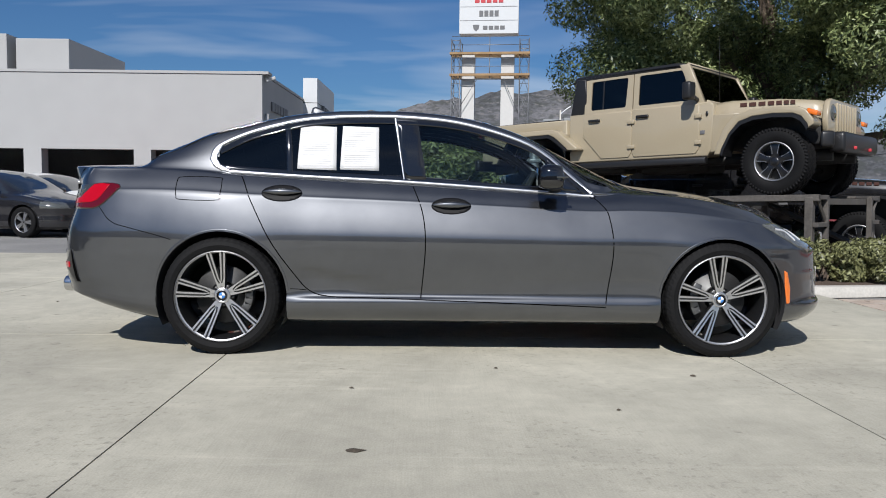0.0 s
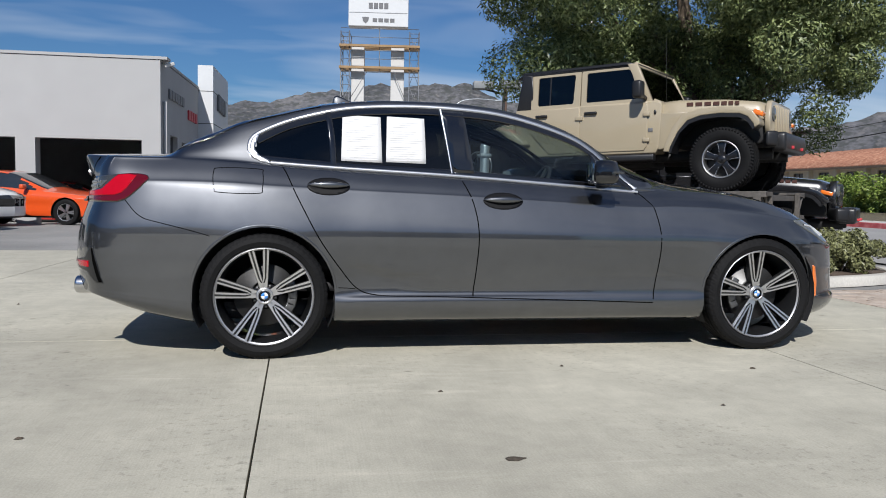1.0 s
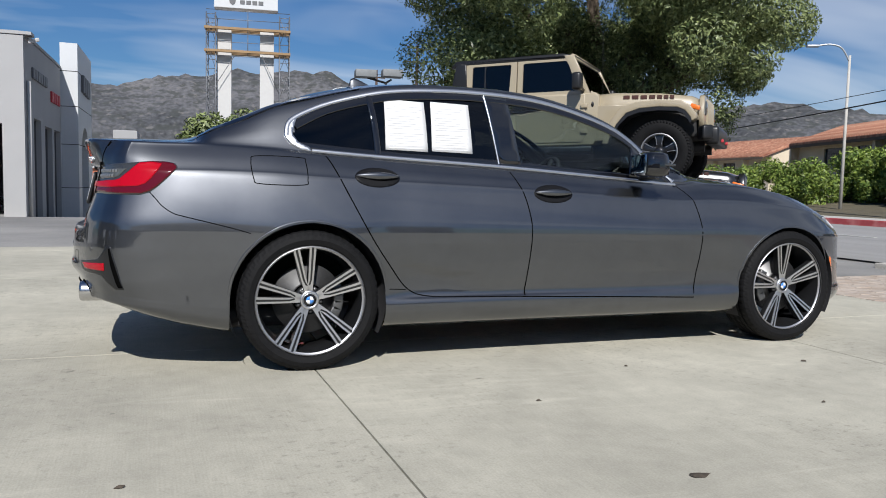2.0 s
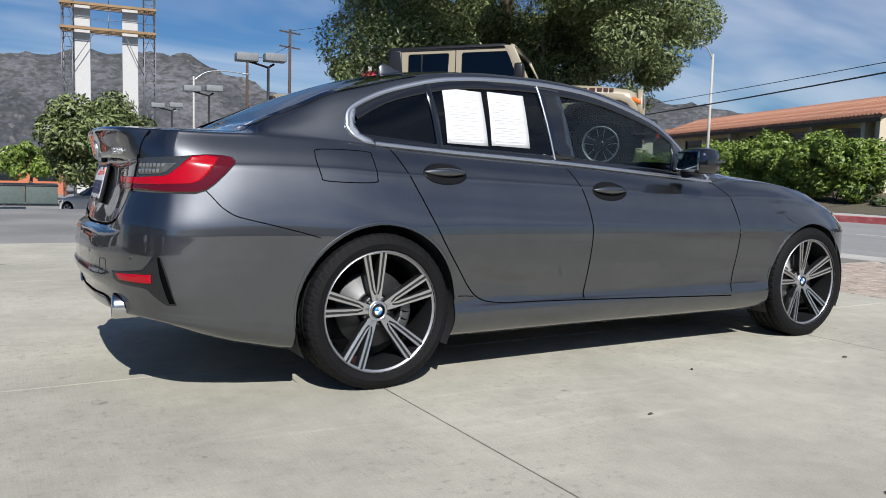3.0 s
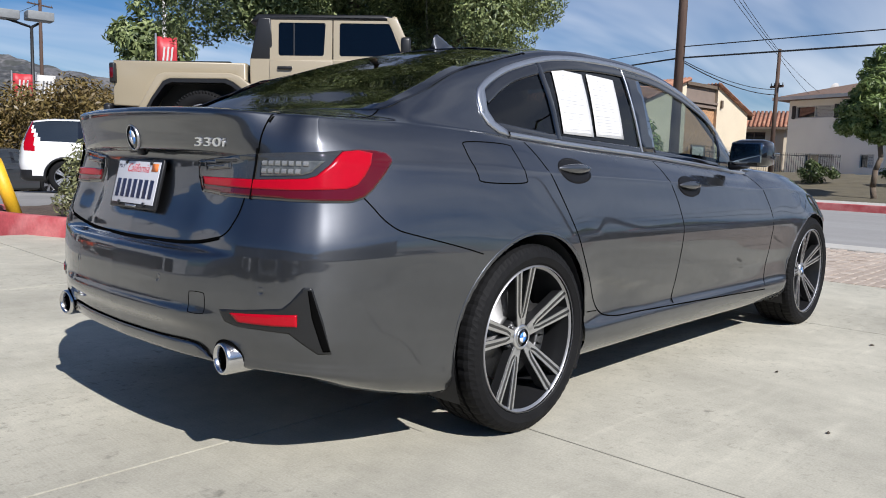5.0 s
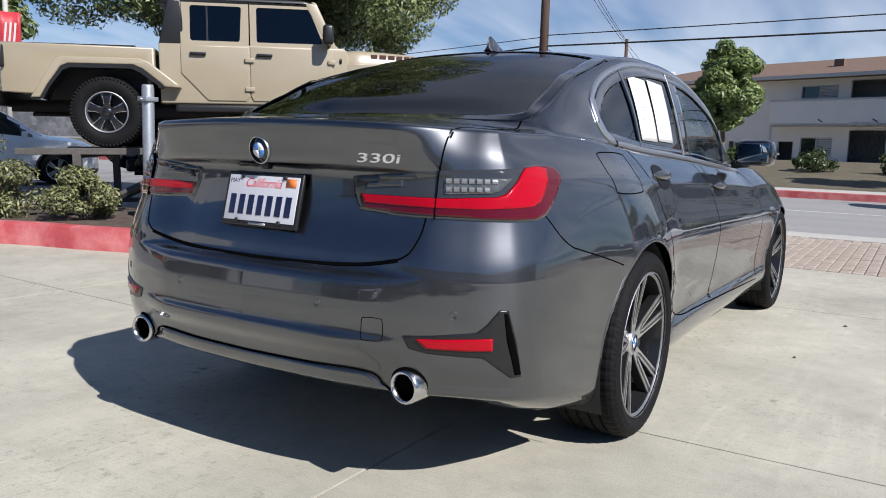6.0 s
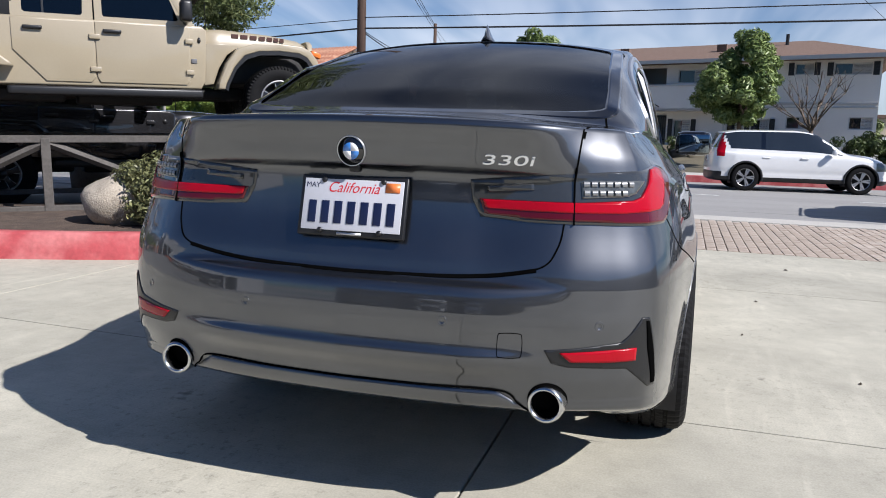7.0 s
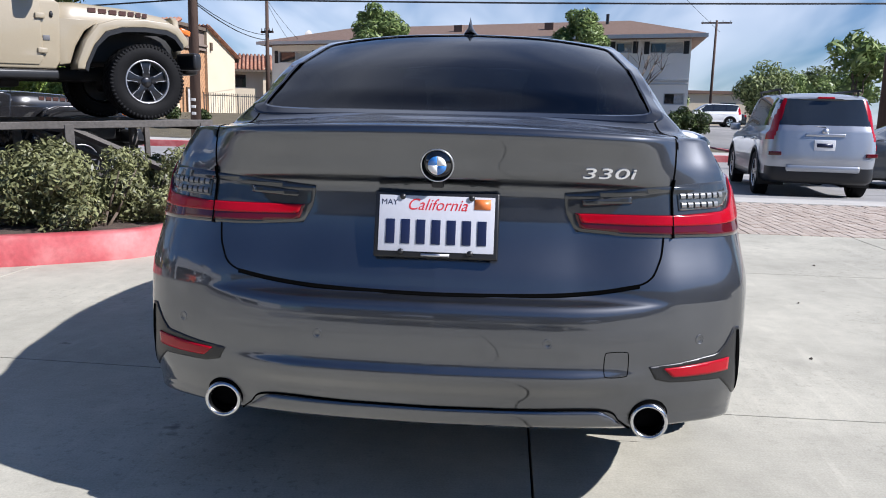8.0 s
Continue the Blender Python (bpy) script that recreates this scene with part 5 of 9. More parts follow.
for a in range(na + 1):
    az = 18 + 114 * a / na
    c, s = math.cos(radians(az)), math.sin(radians(az))
    for r in range(nr + 1):
        f = r / nr
        d = 520 + 900 * f
        top = 1420 * math.tan(radians(crest(az)))
        q = Vector((az * 0.16, f * 2.2, 0.3))
        ridge = 1 - abs(noise.noise(q * 1.7)) * 1.6
        h = top * (f**1.25) * (0.88 + 0.12 * ridge) if f < 0.999 else top
        h += (noise.noise(q * 5.0) * 9 + noise.noise(q * 13.0) * 5) * min(1, f * 3) + (noise.noise(q * 30.0) * 3 if f > 0.1 else 0)
        mv.append((d * c, d * s, h - 6))
for a in range(na):
    for r in range(nr):
        k = a * (nr + 1) + r
        mf.append((k, k + nr + 1, k + nr + 2, k + 1))
me = bpy.data.meshes.new("mountains")
me.from_pydata(mv, [], mf)
across = me.uv_layers.new(name="slope")
for loop in me.loops:
    across.data[loop.index].uv = (1000 * radians(18 + 114 * (loop.vertex_index // (nr + 1)) / na), 1.3 * mv[loop.vertex_index][2])
tagged(mesh_part("mountains", me, ROCK), "rocky chaparral mountains far behind the town, blue-grey with haze", "mountain", kind="structure").matrix_basis = about(-2, -4, -1.3)


# ---- plants ----
def leaf_material(name, a, b):
    m = bpy.data.materials.new(name)
    m.use_nodes = True
    n, l = m.node_tree.nodes, m.node_tree.links
    n.clear()
    geo, mix, df, tl, gl, ms, ms2, out = (n.new("ShaderNode" + k) for k in ("NewGeometry", "Mix", "BsdfDiffuse", "BsdfTranslucent", "BsdfGlossy", "MixShader", "MixShader", "OutputMaterial"))
    mix.data_type = "RGBA"
    mix.inputs[6].default_value, mix.inputs[7].default_value = (*a, 1), (*b, 1)
    l.new(geo.outputs["Random Per Island"], mix.inputs[0])
    for s in (df, tl):
        l.new(mix.outputs[2], s.inputs[0])
    gl.inputs["Roughness"].default_value = 0.45
    gl.inputs[0].default_value = (0.5, 0.5, 0.5, 1)
    ms.inputs[0].default_value, ms2.inputs[0].default_value = 0.13, 0.06
    l.new(df.outputs[0], ms.inputs[1])
    l.new(tl.outputs[0], ms.inputs[2])
    l.new(ms.outputs[0], ms2.inputs[1])
    l.new(gl.outputs[0], ms2.inputs[2])
    l.new(ms2.outputs[0], out.inputs[0])
    return m


BIGLEAF = leaf_material("dark_tree_leaf", (0.045, 0.07, 0.023), (0.30, 0.35, 0.14))
STREETLEAF = leaf_material("street_tree_leaf", (0.07, 0.12, 0.03), (0.27, 0.34, 0.115))
SHRUBLEAF = leaf_material("shrub_leaf", (0.070, 0.074, 0.032), (0.29, 0.30, 0.135))
VINELEAF = leaf_material("vine_leaf", (0.07, 0.13, 0.02), (0.30, 0.38, 0.08))
DRYLEAF = leaf_material("dry_hedge_leaf", (0.12, 0.08, 0.03), (0.20, 0.15, 0.05))
HEDGELEAF = leaf_material("hedge_leaf", (0.03, 0.05, 0.015), (0.09, 0.12, 0.04))
BARK = material("bark", (0.12, 0.09, 0.065), 0.9, vary=0.35, scale=6, fine=50, bump=0.01)


def leaves(blobs, count, size, seed, long=1.7, inner=0.55):
    """A crown as one mesh: small folded leaves strewn over and through round clumps (centre, radii)."""
    g = np.random.default_rng(seed)
    area = np.array([b[1][0] * b[1][1] + b[1][2] * b[1][0] for b in blobs])
    pick = g.choice(len(blobs), count, p=area / area.sum())
    c, r = np.array([b[0] for b in blobs])[pick], np.array([b[1] for b in blobs])[pick]
    d = g.normal(size=(count, 3))
    d /= np.linalg.norm(d, axis=1, keepdims=True)
    depth = 1 - (1 - inner) * g.random((count, 1)) ** 2.2
    pos = c + d * r * depth * (1 + 0.07 * g.normal(size=(count, 1)))
    nrm = d + 0.52 * g.normal(size=(count, 3)) + np.array([0, 0, 0.30])
    nrm /= np.linalg.norm(nrm, axis=1, keepdims=True)
    u = np.cross(nrm, g.normal(size=(count, 3)))
    u /= np.linalg.norm(u, axis=1, keepdims=True)
    v = np.cross(nrm, u)
    s = size * (0.6 + 0.8 * g.random((count, 1)))
    fold = nrm * s * 0.25
    quad = np.stack([pos - u * s * long, pos - v * s * 0.55 + fold, pos + u * s * long, pos + v * s * 0.55 + fold], axis=1).reshape(-1, 3)
    me = bpy.data.meshes.new("crown")
    me.vertices.add(count * 4)
    me.vertices.foreach_set("co", quad.astype(np.float32).ravel())
    me.loops.add(count * 4)
    me.loops.foreach_set("vertex_index", np.arange(count * 4, dtype=np.int32))
    me.polygons.add(count)
    me.polygons.foreach_set("loop_start", np.arange(0, count * 4, 4, dtype=np.int32))
    me.update()
    me.validate()
    return me


def clumps(centre, radii, n, size, seed, flat=0.8):
    """Smaller clumps set over a large egg shape, for an uneven outline."""
    g = random.Random(seed)
    out = []
    for _ in range(n):
        d = Vector((g.gauss(0, 1), g.gauss(0, 1), g.gauss(0, 1))).normalized()
        k = g.uniform(0.55, 1.0)
        s = size * g.uniform(0.6, 1.25)
        out.append(((centre[0] + d.x * radii[0] * k, centre[1] + d.y * radii[1] * k, centre[2] + d.z * radii[2] * k), (s, s, s * flat)))
    return out


def limb(bm, a, b, r0, r1, seed, bends=4):
    g = random.Random(seed)
    a, b = Vector(a), Vector(b)
    pts = [a.lerp(b, k / bends) + (Vector((g.gauss(0, 1), g.gauss(0, 1), g.gauss(0, 0.5))) * (b - a).length * 0.035 if 0 < k < bends else Vector()) for k in range(bends + 1)]
    for k in range(bends):
        rod(bm, pts[k], pts[k + 1], r0 + (r1 - r0) * k / bends, r0 + (r1 - r0) * (k + 1) / bends, 9)
    return pts


def tree(base, trunk_h, trunk_r, blobs, count, size, leaf, label, seed=1, name="tree", group="", limbs=7, long=1.7, inner=0.5):
    root = thing(name, Matrix.Translation(base), label, "tree", group)
    bm = bmesh.new()
    fork = Vector((0, 0, trunk_h))
    limb(bm, (0, 0, -0.1), fork, trunk_r, trunk_r * 0.75, seed)
    g = random.Random(seed)
    for q in range(limbs):
        b = Vector(blobs[g.randrange(len(blobs))][0])
        limb(bm, fork - Vector((0, 0, 0.1 * q * trunk_r)), b, trunk_r * 0.5, trunk_r * 0.08, seed + q)
    part("trunk", bm, BARK, root)
    mesh_part("crown", leaves(blobs, count, size, seed, long, inner), leaf, root, "", smooth=False)
    return root


def shrub(at, radii, count, size, leaf, label, seed, name="shrub", category="shrub", group="", inner=0.45, n=14):
    root = thing(name, Matrix.Translation(at), label, category, group)
    bm = bmesh.new()
    for q in range(6):
        a = q * 1.05
        limb(bm, (0.03 * math.cos(a), 0.03 * math.sin(a), -0.05), (radii[0] * 0.6 * math.cos(a), radii[1] * 0.6 * math.sin(a), radii[2] * 1.3), 0.014, 0.004, seed + q, 3)
    part("stem", bm, BARK, root)
    blobs = clumps((0, 0, radii[2]), radii, n, min(radii) * 0.5, seed)
    mesh_part("foliage", leaves(blobs, count, size, seed, 1.5, inner), leaf, root, "", smooth=False)
    return root


# the big tree behind the display truck, its crown hollow to the south where the limbs fork
AREA = LOT_BACK
big = clumps((-1.6, -1.2, 5.6), (3.7, 2.9, 3.0), 125, 0.66, 11) + clumps((-1.4, -1.2, 3.5), (3.25, 2.7, 1.0), 46, 0.56, 12) + clumps((1.0, -1.0, 3.3), (1.75, 1.65, 1.35), 34, 0.52, 13)
hollow_a, hollow_b = Vector((-3.0, -4.3, 3.15)), Vector((-1.4, -1.0, 3.9))
big = [b for b in big if (Vector(b[0]) - (hollow_a + (hollow_b - hollow_a) * max(0.0, min(1.0, (Vector(b[0]) - hollow_a).dot(hollow_b - hollow_a) / (hollow_b - hollow_a).length_squared)))).length > 0.58 + 0.6 * b[1][0]]
tree((6.5, 8.85, 0), 2.2, 0.36, big, 320000, 0.024, BIGLEAF, "large dense dark green tree behind the display truck", 3, limbs=14, inner=0.72)
# small trees across the street
AREA = STREET
for x, y, h, w, s in ((28.0, 5.65, 5.75, 2.03, 21), (28.2, -2.43, 5.5, 1.8, 22)):
    z = ground_z(x, y) + 0.13
    blobs = clumps((0, 0, h * 0.54), (w * 0.86, w * 0.86, h * 0.19), 46, 0.40, s) + clumps((0.1, -0.1, h * 0.74), (w * 0.58, w * 0.55, h * 0.22), 34, 0.36, s + 40)
    tree((x, y, z), h * 0.36, 0.11, blobs, 30000, 0.052, STREETLEAF, "round-headed green street tree with a slim trunk", s, group="street trees", long=1.9)
blobs = clumps((0, 0, 3.4), (1.2, 1.2, 1.4), 16, 0.5, 24)
tree((27.8, -13.2, -0.15), 1.95, 0.09, blobs, 1500, 0.10, STREETLEAF, "sparse open green street tree", 24, long=2.0)
# the round tree beside the sign
AREA = LOT_BACK
blobs = clumps((0, 0, 3.3), (2.2, 2.2, 1.9), 46, 0.75, 31)
tree((0.9, 33.6, ground_z(0.9, 33.6)), 1.5, 0.16, blobs, 16000, 0.085, BIGLEAF, "rounded dark green tree in the car lot", 31)
blobs = clumps((0, 0, 2.6), (1.5, 1.5, 1.2), 20, 0.6, 33)
tree((-0.95, 54.2, -1.3), 1.9, 0.12, blobs, 4000, 0.1, VINELEAF, "yellow-green tree at the back of the lot", 33)
# conifer behind the truck bed
AREA = STREET
blobs = clumps((0, 0, 5.6), (1.6, 1.6, 2.6), 18, 0.7, 35)
tree((12.0, 29.0, 0), 3.0, 0.14, blobs, 5000, 0.10, BIGLEAF, "thin dark conifer behind the truck", 35)
# bare tree before the flats
bm = bmesh.new()
root = thing("bare_tree", Matrix.Translation((37.2, -6.2, ground_z(37.2, -6.2))) @ Matrix.Scale(1.16, 4), "leafless grey tree before the flats", "tree")
g = random.Random(8)
limb(bm, (0, 0, 0), (0, 0, 1.0), 0.10, 0.08, 5)
for q in range(16):
    a, k = g.uniform(0, 6.28), g.uniform(0.5, 1.7)
    tip = (k * math.cos(a), k * math.sin(a), 1.5 + g.uniform(0.4, 1.9))
    pts = limb(bm, (0, 0, 1.0), tip, 0.04, 0.012, q)
    for e in range(3):
        limb(bm, pts[3], (tip[0] + g.gauss(0, 0.4), tip[1] + g.gauss(0, 0.4), tip[2] + g.uniform(0, 0.5)), 0.014, 0.006, q * 7 + e, 2)
part("trunk", bm, BARK, root)
# shrubs in the planter
AREA = HERE
for k, (x, y, rx, rz) in enumerate(((1.62, 3.55, 0.42, 0.33), (1.62, 3.05, 0.48, 0.35), (2.15, 2.85, 0.42, 0.28), (1.75, 3.7, 0.4, 0.33), (2.8, 2.85, 0.40, 0.23), (3.4, 2.85, 0.42, 0.23), (4.0, 2.95, 0.46, 0.24), (4.55, 3.05, 0.42, 0.23), (5.1, 3.2, 0.44, 0.24), (5.6, 3.5, 0.36, 0.22), (4.3, 3.6, 0.4, 0.22))):
    shrub((x, y, 0.15 - 0.09 * smoothstep(1.9, 3.2, x)), (rx, rx, rz), 5600, 0.0165, SHRUBLEAF, "low dense grey-green shrub in the planter", 50 + k, group="planter shrubs")
shrub((0.30, 6.45, 0.15), (0.42, 0.42, 0.40), 6000, 0.0175, SHRUBLEAF, "bushy grey-green shrub behind the red kerb", 70, group="planter shrubs")
shrub((0.75, 5.6, 0.15), (0.36, 0.36, 0.24), 4200, 0.0175, SHRUBLEAF, "low grey-green shrub behind the red kerb", 71, group="planter shrubs")
bm = bmesh.new()
bmesh.ops.create_icosphere(bm, subdivisions=3, radius=1)
for v in bm.verts:
    v.co *= 1 + 0.18 * noise.noise(v.co * 1.3)
    v.co = Vector((1.58 + v.co.x * 0.40, 3.98 + v.co.y * 0.33, 0.34 + v.co.z * 0.26))
tagged(part("boulder", bm, material("granite", (0.42, 0.365, 0.29), 0.9, vary=0.3, scale=9, fine=70, bump=0.01)), "rounded tan boulder beside the shrubs", "rock")
# hedges and vines across the street
AREA = STREET
for k in range(7):
    shrub((31.4 + 2.3 * k, 16.0 + 4.5 * k, 0.15 + ground_z(31.4 + 2.3 * k, 16)), (1.5, 2.4, 0.5), 2600, 0.07, HEDGELEAF, "clipped low green hedge before the flats", 80 + k, "hedge", "hedge", "clipped hedges", n=20)
for k, (x, y) in enumerate(((33.7, -7.1), (33.7, -3.8), (33.5, -0.5), (33.6, 2.8), (33.6, 6.0), (33.4, 9.5))):
    shrub((x, y, 0.10 + ground_z(x, y)), (0.75, 0.75 + 0.35 * (k % 2), 0.52), 1500, 0.055, HEDGELEAF, "rounded dark green bush before the flats", 95 + k, "bush", "shrub", "bushes before the flats", n=18)


# ---- buildings ----
STUCCO = material("white_stucco", (0.36, 0.36, 0.358), 0.85, vary=0.05, scale=1.2, fine=60, bump=0.002)
BAYDARK = material("bay_interior", (0.32, 0.32, 0.315), 0.9, vary=0.2, scale=1)
PANELWHITE = material("white_metal_panel", (0.55, 0.56, 0.565), 0.45, 0.0, vary=0.03)
SIGNGREY = material("grey_sign_letter", (0.12, 0.12, 0.125), 0.5, vary=0.1)
SIGNRED = material("red_sign_letter", (0.45, 0.03, 0.04), 0.5, vary=0.1)
DARKPANE = material("dark_window_pane", (0.02, 0.024, 0.028), 0.05, vary=0.2, scale=2, coat=1.0)
CREAM = material("cream_stucco", (0.62, 0.53, 0.39), 0.9, vary=0.08, scale=0.8, fine=30, bump=0.003)
TILE = material("clay_roof_tile", (0.30, 0.125, 0.075), 0.85, vary=0.3, scale=3, fine=25, tint=(0.36, 0.19, 0.12), bump=0.01, spread=0.2)
FLATSWALL = material("taupe_stucco", (0.80, 0.765, 0.705), 0.9, vary=0.06, scale=0.8, fine=40, bump=0.002)
SHINGLE = material("brown_shingle", (0.17, 0.11, 0.08), 0.9, vary=0.22, scale=4, fine=40, bump=0.01, stretch=(1, 1, 8))
TRIM = material("white_trim", (0.52, 0.51, 0.49), 0.7, vary=0.05)
WOOD = material("diagonal_boarding", (0.44, 0.25, 0.13), 0.8, vary=0.25, scale=3, fine=60, stretch=(1, 6, 6), bump=0.004)
IRON = material("black_iron", (0.015, 0.015, 0.016), 0.5, vary=0.2)


def wall_with_holes(bm, x0, x1, z0, z1, holes, thick, m):
    """An upright wall along x, its outer face at y = 0, with openings (x0, x1, z0, z1) cut right through."""
    xs = sorted({x0, x1, *[h[0] for h in holes], *[h[1] for h in holes]})
    zs = sorted({z0, z1, *[h[2] for h in holes], *[h[3] for h in holes]})
    for i in range(len(xs) - 1):
        for j in range(len(zs) - 1):
            cx, cz = (xs[i] + xs[i + 1]) / 2, (zs[j] + zs[j + 1]) / 2
            if not any(h[0] < cx < h[1] and h[2] < cz < h[3] for h in holes):
                a, b, c, d = xs[i], xs[i + 1], zs[j], zs[j + 1]
                v = [bm.verts.new(m @ Vector(q)) for q in ((a, 0, c), (b, 0, c), (b, 0, d), (a, 0, d), (a, thick, c), (b, thick, c), (b, thick, d), (a, thick, d))]
                for f in ((0, 1, 2, 3), (7, 6, 5, 4), (0, 4, 5, 1), (3, 2, 6, 7), (1, 5, 6, 2), (4, 0, 3, 7)):
                    bm.faces.new([v[k] for k in f])
    bmesh.ops.remove_doubles(bm, verts=bm.verts, dist=0.001)
    seen = {}
    for f in list(bm.faces):
        key = frozenset(f.verts)
        if key in seen:
            bmesh.ops.delete(bm, geom=[f, seen.pop(key)], context="FACES_ONLY")
        else:
            seen[key] = f
    bmesh.ops.recalc_face_normals(bm, faces=bm.faces)


AREA = LOT_SIDE
# service building of the dealership: bays to the front, showroom side with its portal
dealer = thing("dealership_building", pose(-5.86, 18.56, 0), "white stucco dealership building with open service bays", "building")
bm = bmesh.new()
wall_with_holes(bm, -24, 0, -1.2, 4.55, [(-3.42, -0.53, -1.1, 2.24), (-6.79, -3.95, -1.1, 2.24), (-10.2, -7.34, -1.1, 2.24), (-13.6, -10.7, -1.1, 2.24), (-17, -14.1, -1.1, 2.24)], 0.4, Matrix())
part("front_wall", bm, STUCCO, dealer, smooth=False)
bm = bmesh.new()
wall_with_holes(bm, 0.402, 14, -1.2, 4.55, [(1.4, 2.6, -1.1, 2.5), (3.3, 4.7, -1.1, 2.4), (5.1, 6.5, -1.1, 2.4)], 0.4, pose(0, 0, 0, 0, 0, 90))
part("side_wall", bm, STUCCO, dealer, smooth=False)
bm = bmesh.new()
box(bm, (23.4, 13.3, 0.25), (-11.95, 7.05, 4.41))
box(bm, (24.3, 0.5, 0.08), (-11.95, 0.22, 4.60))
box(bm, (0.5, 14, 0.08), (-0.22, 7.0, 4.61))
part("roof", bm, STUCCO, dealer, smooth=False)
bm = bmesh.new()
box(bm, (23.5, 0.2, 5.6), (-11.95, 13.9, 1.6))
part("bay_back", bm, BAYDARK, dealer, "shadowed service bay interior", smooth=False)
bm = bmesh.new()
box(bm, (0.2, 13.5, 5.6), (-23.8, 7, 1.6))
part("bay_end", bm, BAYDARK, dealer, smooth=False)
bm = bmesh.new()
box(bm, (23.5, 13.4, 0.1), (-11.95, 7, 3.35))
part("bay_ceiling", bm, BAYDARK, dealer, smooth=False)
bm = bmesh.new()
box(bm, (23.5, 13.4, 0.1), (-11.95, 7, -0.32))
part("bay_floor", bm, BAYDARK, dealer, smooth=False)
bm = bmesh.new()
box(bm, (1.66, 4.2, 1.2), (-6.95, 2.6, 5.06), bevel=0.03)
box(bm, (5.0, 4.6, 1.32), (-10.5, 2.7, 5.12), bevel=0.03)
box(bm, (0.25, 0.4, 0.3), (-4.95, 3.4, 4.75), bevel=0.02)
part("upper_storey", bm, STUCCO, dealer, smooth=False)
for y0, y1, z0, z1 in ((1.4, 2.6, -1, 2.5), (3.3, 4.7, -1, 2.4), (5.1, 6.5, -1, 2.4)):
    bm = bmesh.new()
    box(bm, (0.03, y1 - y0, z1 - z0), (-0.2, (y0 + y1) / 2, (z0 + z1) / 2))
    w = part("window", bm, DARKPANE, dealer, smooth=False)
    bm = bmesh.new()
    for k in range(3):
        box(bm, (0.06, 0.05, z1 - z0), (-0.17, y0 + (y1 - y0) * k / 2, (z0 + z1) / 2))
    for z in (z0, z1):
        box(bm, (0.058, y1 - y0, 0.05), (-0.17, (y0 + y1) / 2, z))
    part("window_frame", bm, SIGNGREY, w, smooth=False)
bm = bmesh.new()
rod(bm, (0.06, 0.35, -0.6), (0.06, 0.35, 3.4), 0.05)
part("drain_pipe", bm, TRIM, dealer)
bm = bmesh.new()
box(bm, (0.3, 0.12, 0.1), (0.2, 0.25, 4.45), (0, -20, 30), bevel=0.02)
rod(bm, (0.0, 0.25, 4.5), (0.2, 0.25, 4.45), 0.02)
part("security_camera", bm, TRIM, dealer)
bm = bmesh.new()
for k in range(6):
    box(bm, (0.06, 0.34, 0.30), (0.03, 1.3 + 0.42 * k, 3.72), bevel=0.02)
part("sign_lettering", bm, SIGNGREY, dealer, "dark wall sign drawn as plain bars", smooth=False, kind="stuff")
bm = bmesh.new()
for k in range(4):
    box(bm, (0.06, 0.36, 0.34), (0.03, 4.6 + 0.46 * k, 3.4), bevel=0.02)
part("sign_lettering", bm, SIGNRED, dealer, "red wall sign drawn as plain bars", smooth=False, kind="stuff")

portal = thing("entrance_portal", pose(-5.86, 25.2, 0), "white metal entrance portal with a dark arched opening", "portal")
arch = [(0.9, -1.2), (0.9, 1.6)] + [(0.9 + 1.1 - 1.1 * math.cos(a), 1.6 + 1.1 * math.sin(a)) for a in [math.pi * k / 12 for k in range(1, 12)]] + [(3.1, 1.6), (3.1, -1.2)]
bm = bmesh.new()
prism(bm, [(0, -1.2), (0, 5.45), (4.4, 5.45), (4.4, -1.2)] + arch[::-1], 0.55, pose(0.275, 0, 0, 0, 0, 90))
part("portal_wall", bm, PANELWHITE, portal, smooth=False)
bm = bmesh.new()
for z in (0.5, 2.0, 3.3, 4.5):
    box(bm, (0.57, 0.004, 0.02), (0.275, -0.003, z))
    box(bm, (0.004, 4.4, 0.02), (0.553, 2.2, z))
part("panel_joint", bm, SEAM, portal, smooth=False)
bm = bmesh.new()
for k in range(4):
    box(bm, (0.10, 0.42, 0.62), (0.60, 1.2 + 0.55 * k, 4.2 - 0.02 * k), bevel=0.03)
part("sign_lettering", bm, SIGNGREY, portal, "dark portal sign drawn as plain bars", smooth=False, kind="stuff")
bm = bmesh.new()
box(bm, (0.9, 2.4, 3.4), (-0.2, 2.0, 0.6))
part("doorway", bm, DARKPANE, portal, smooth=False)
annex = thing("annex_building", pose(-4.5, 38, -1.1), "small white block beside the showroom", "building")
bm = bmesh.new()
box(bm, (1.1, 3, 4.3), (0, 0, 2.15), bevel=0.03)
part("wall", bm, STUCCO, annex, smooth=False)
bm = bmesh.new()
box(bm, (0.1, 1.6, 1.2), (0.56, 0.4, 3.2), bevel=0.03)
part("sign_panel", bm, SIGNGREY, annex, smooth=False)

# pylon sign inside its scaffold
AREA = HERE
PYLON = pose(4.98, 58.5, -1.27, 0, 0, -8) @ Matrix.Scale(1.36, 4)
pylon = thing("pylon_sign", PYLON, "tall white two-legged pylon sign under repair", "sign")
G0 = ground_z(1.8, 40)
bm = bmesh.new()
box(bm, (3.5, 0.9, 7.0), (0, 0, 9.95 - G0 + 3.5), bevel=0.03)
part("sign_box", bm, PANELWHITE, pylon, smooth=False)
for x in (-1.2, 1.15):
    bm = bmesh.new()
    box(bm, (0.78, 0.7, 10.2), (x, 0, 5.05), bevel=0.02)
    part("leg", bm, TRIM, pylon, smooth=False)
bm = bmesh.new()
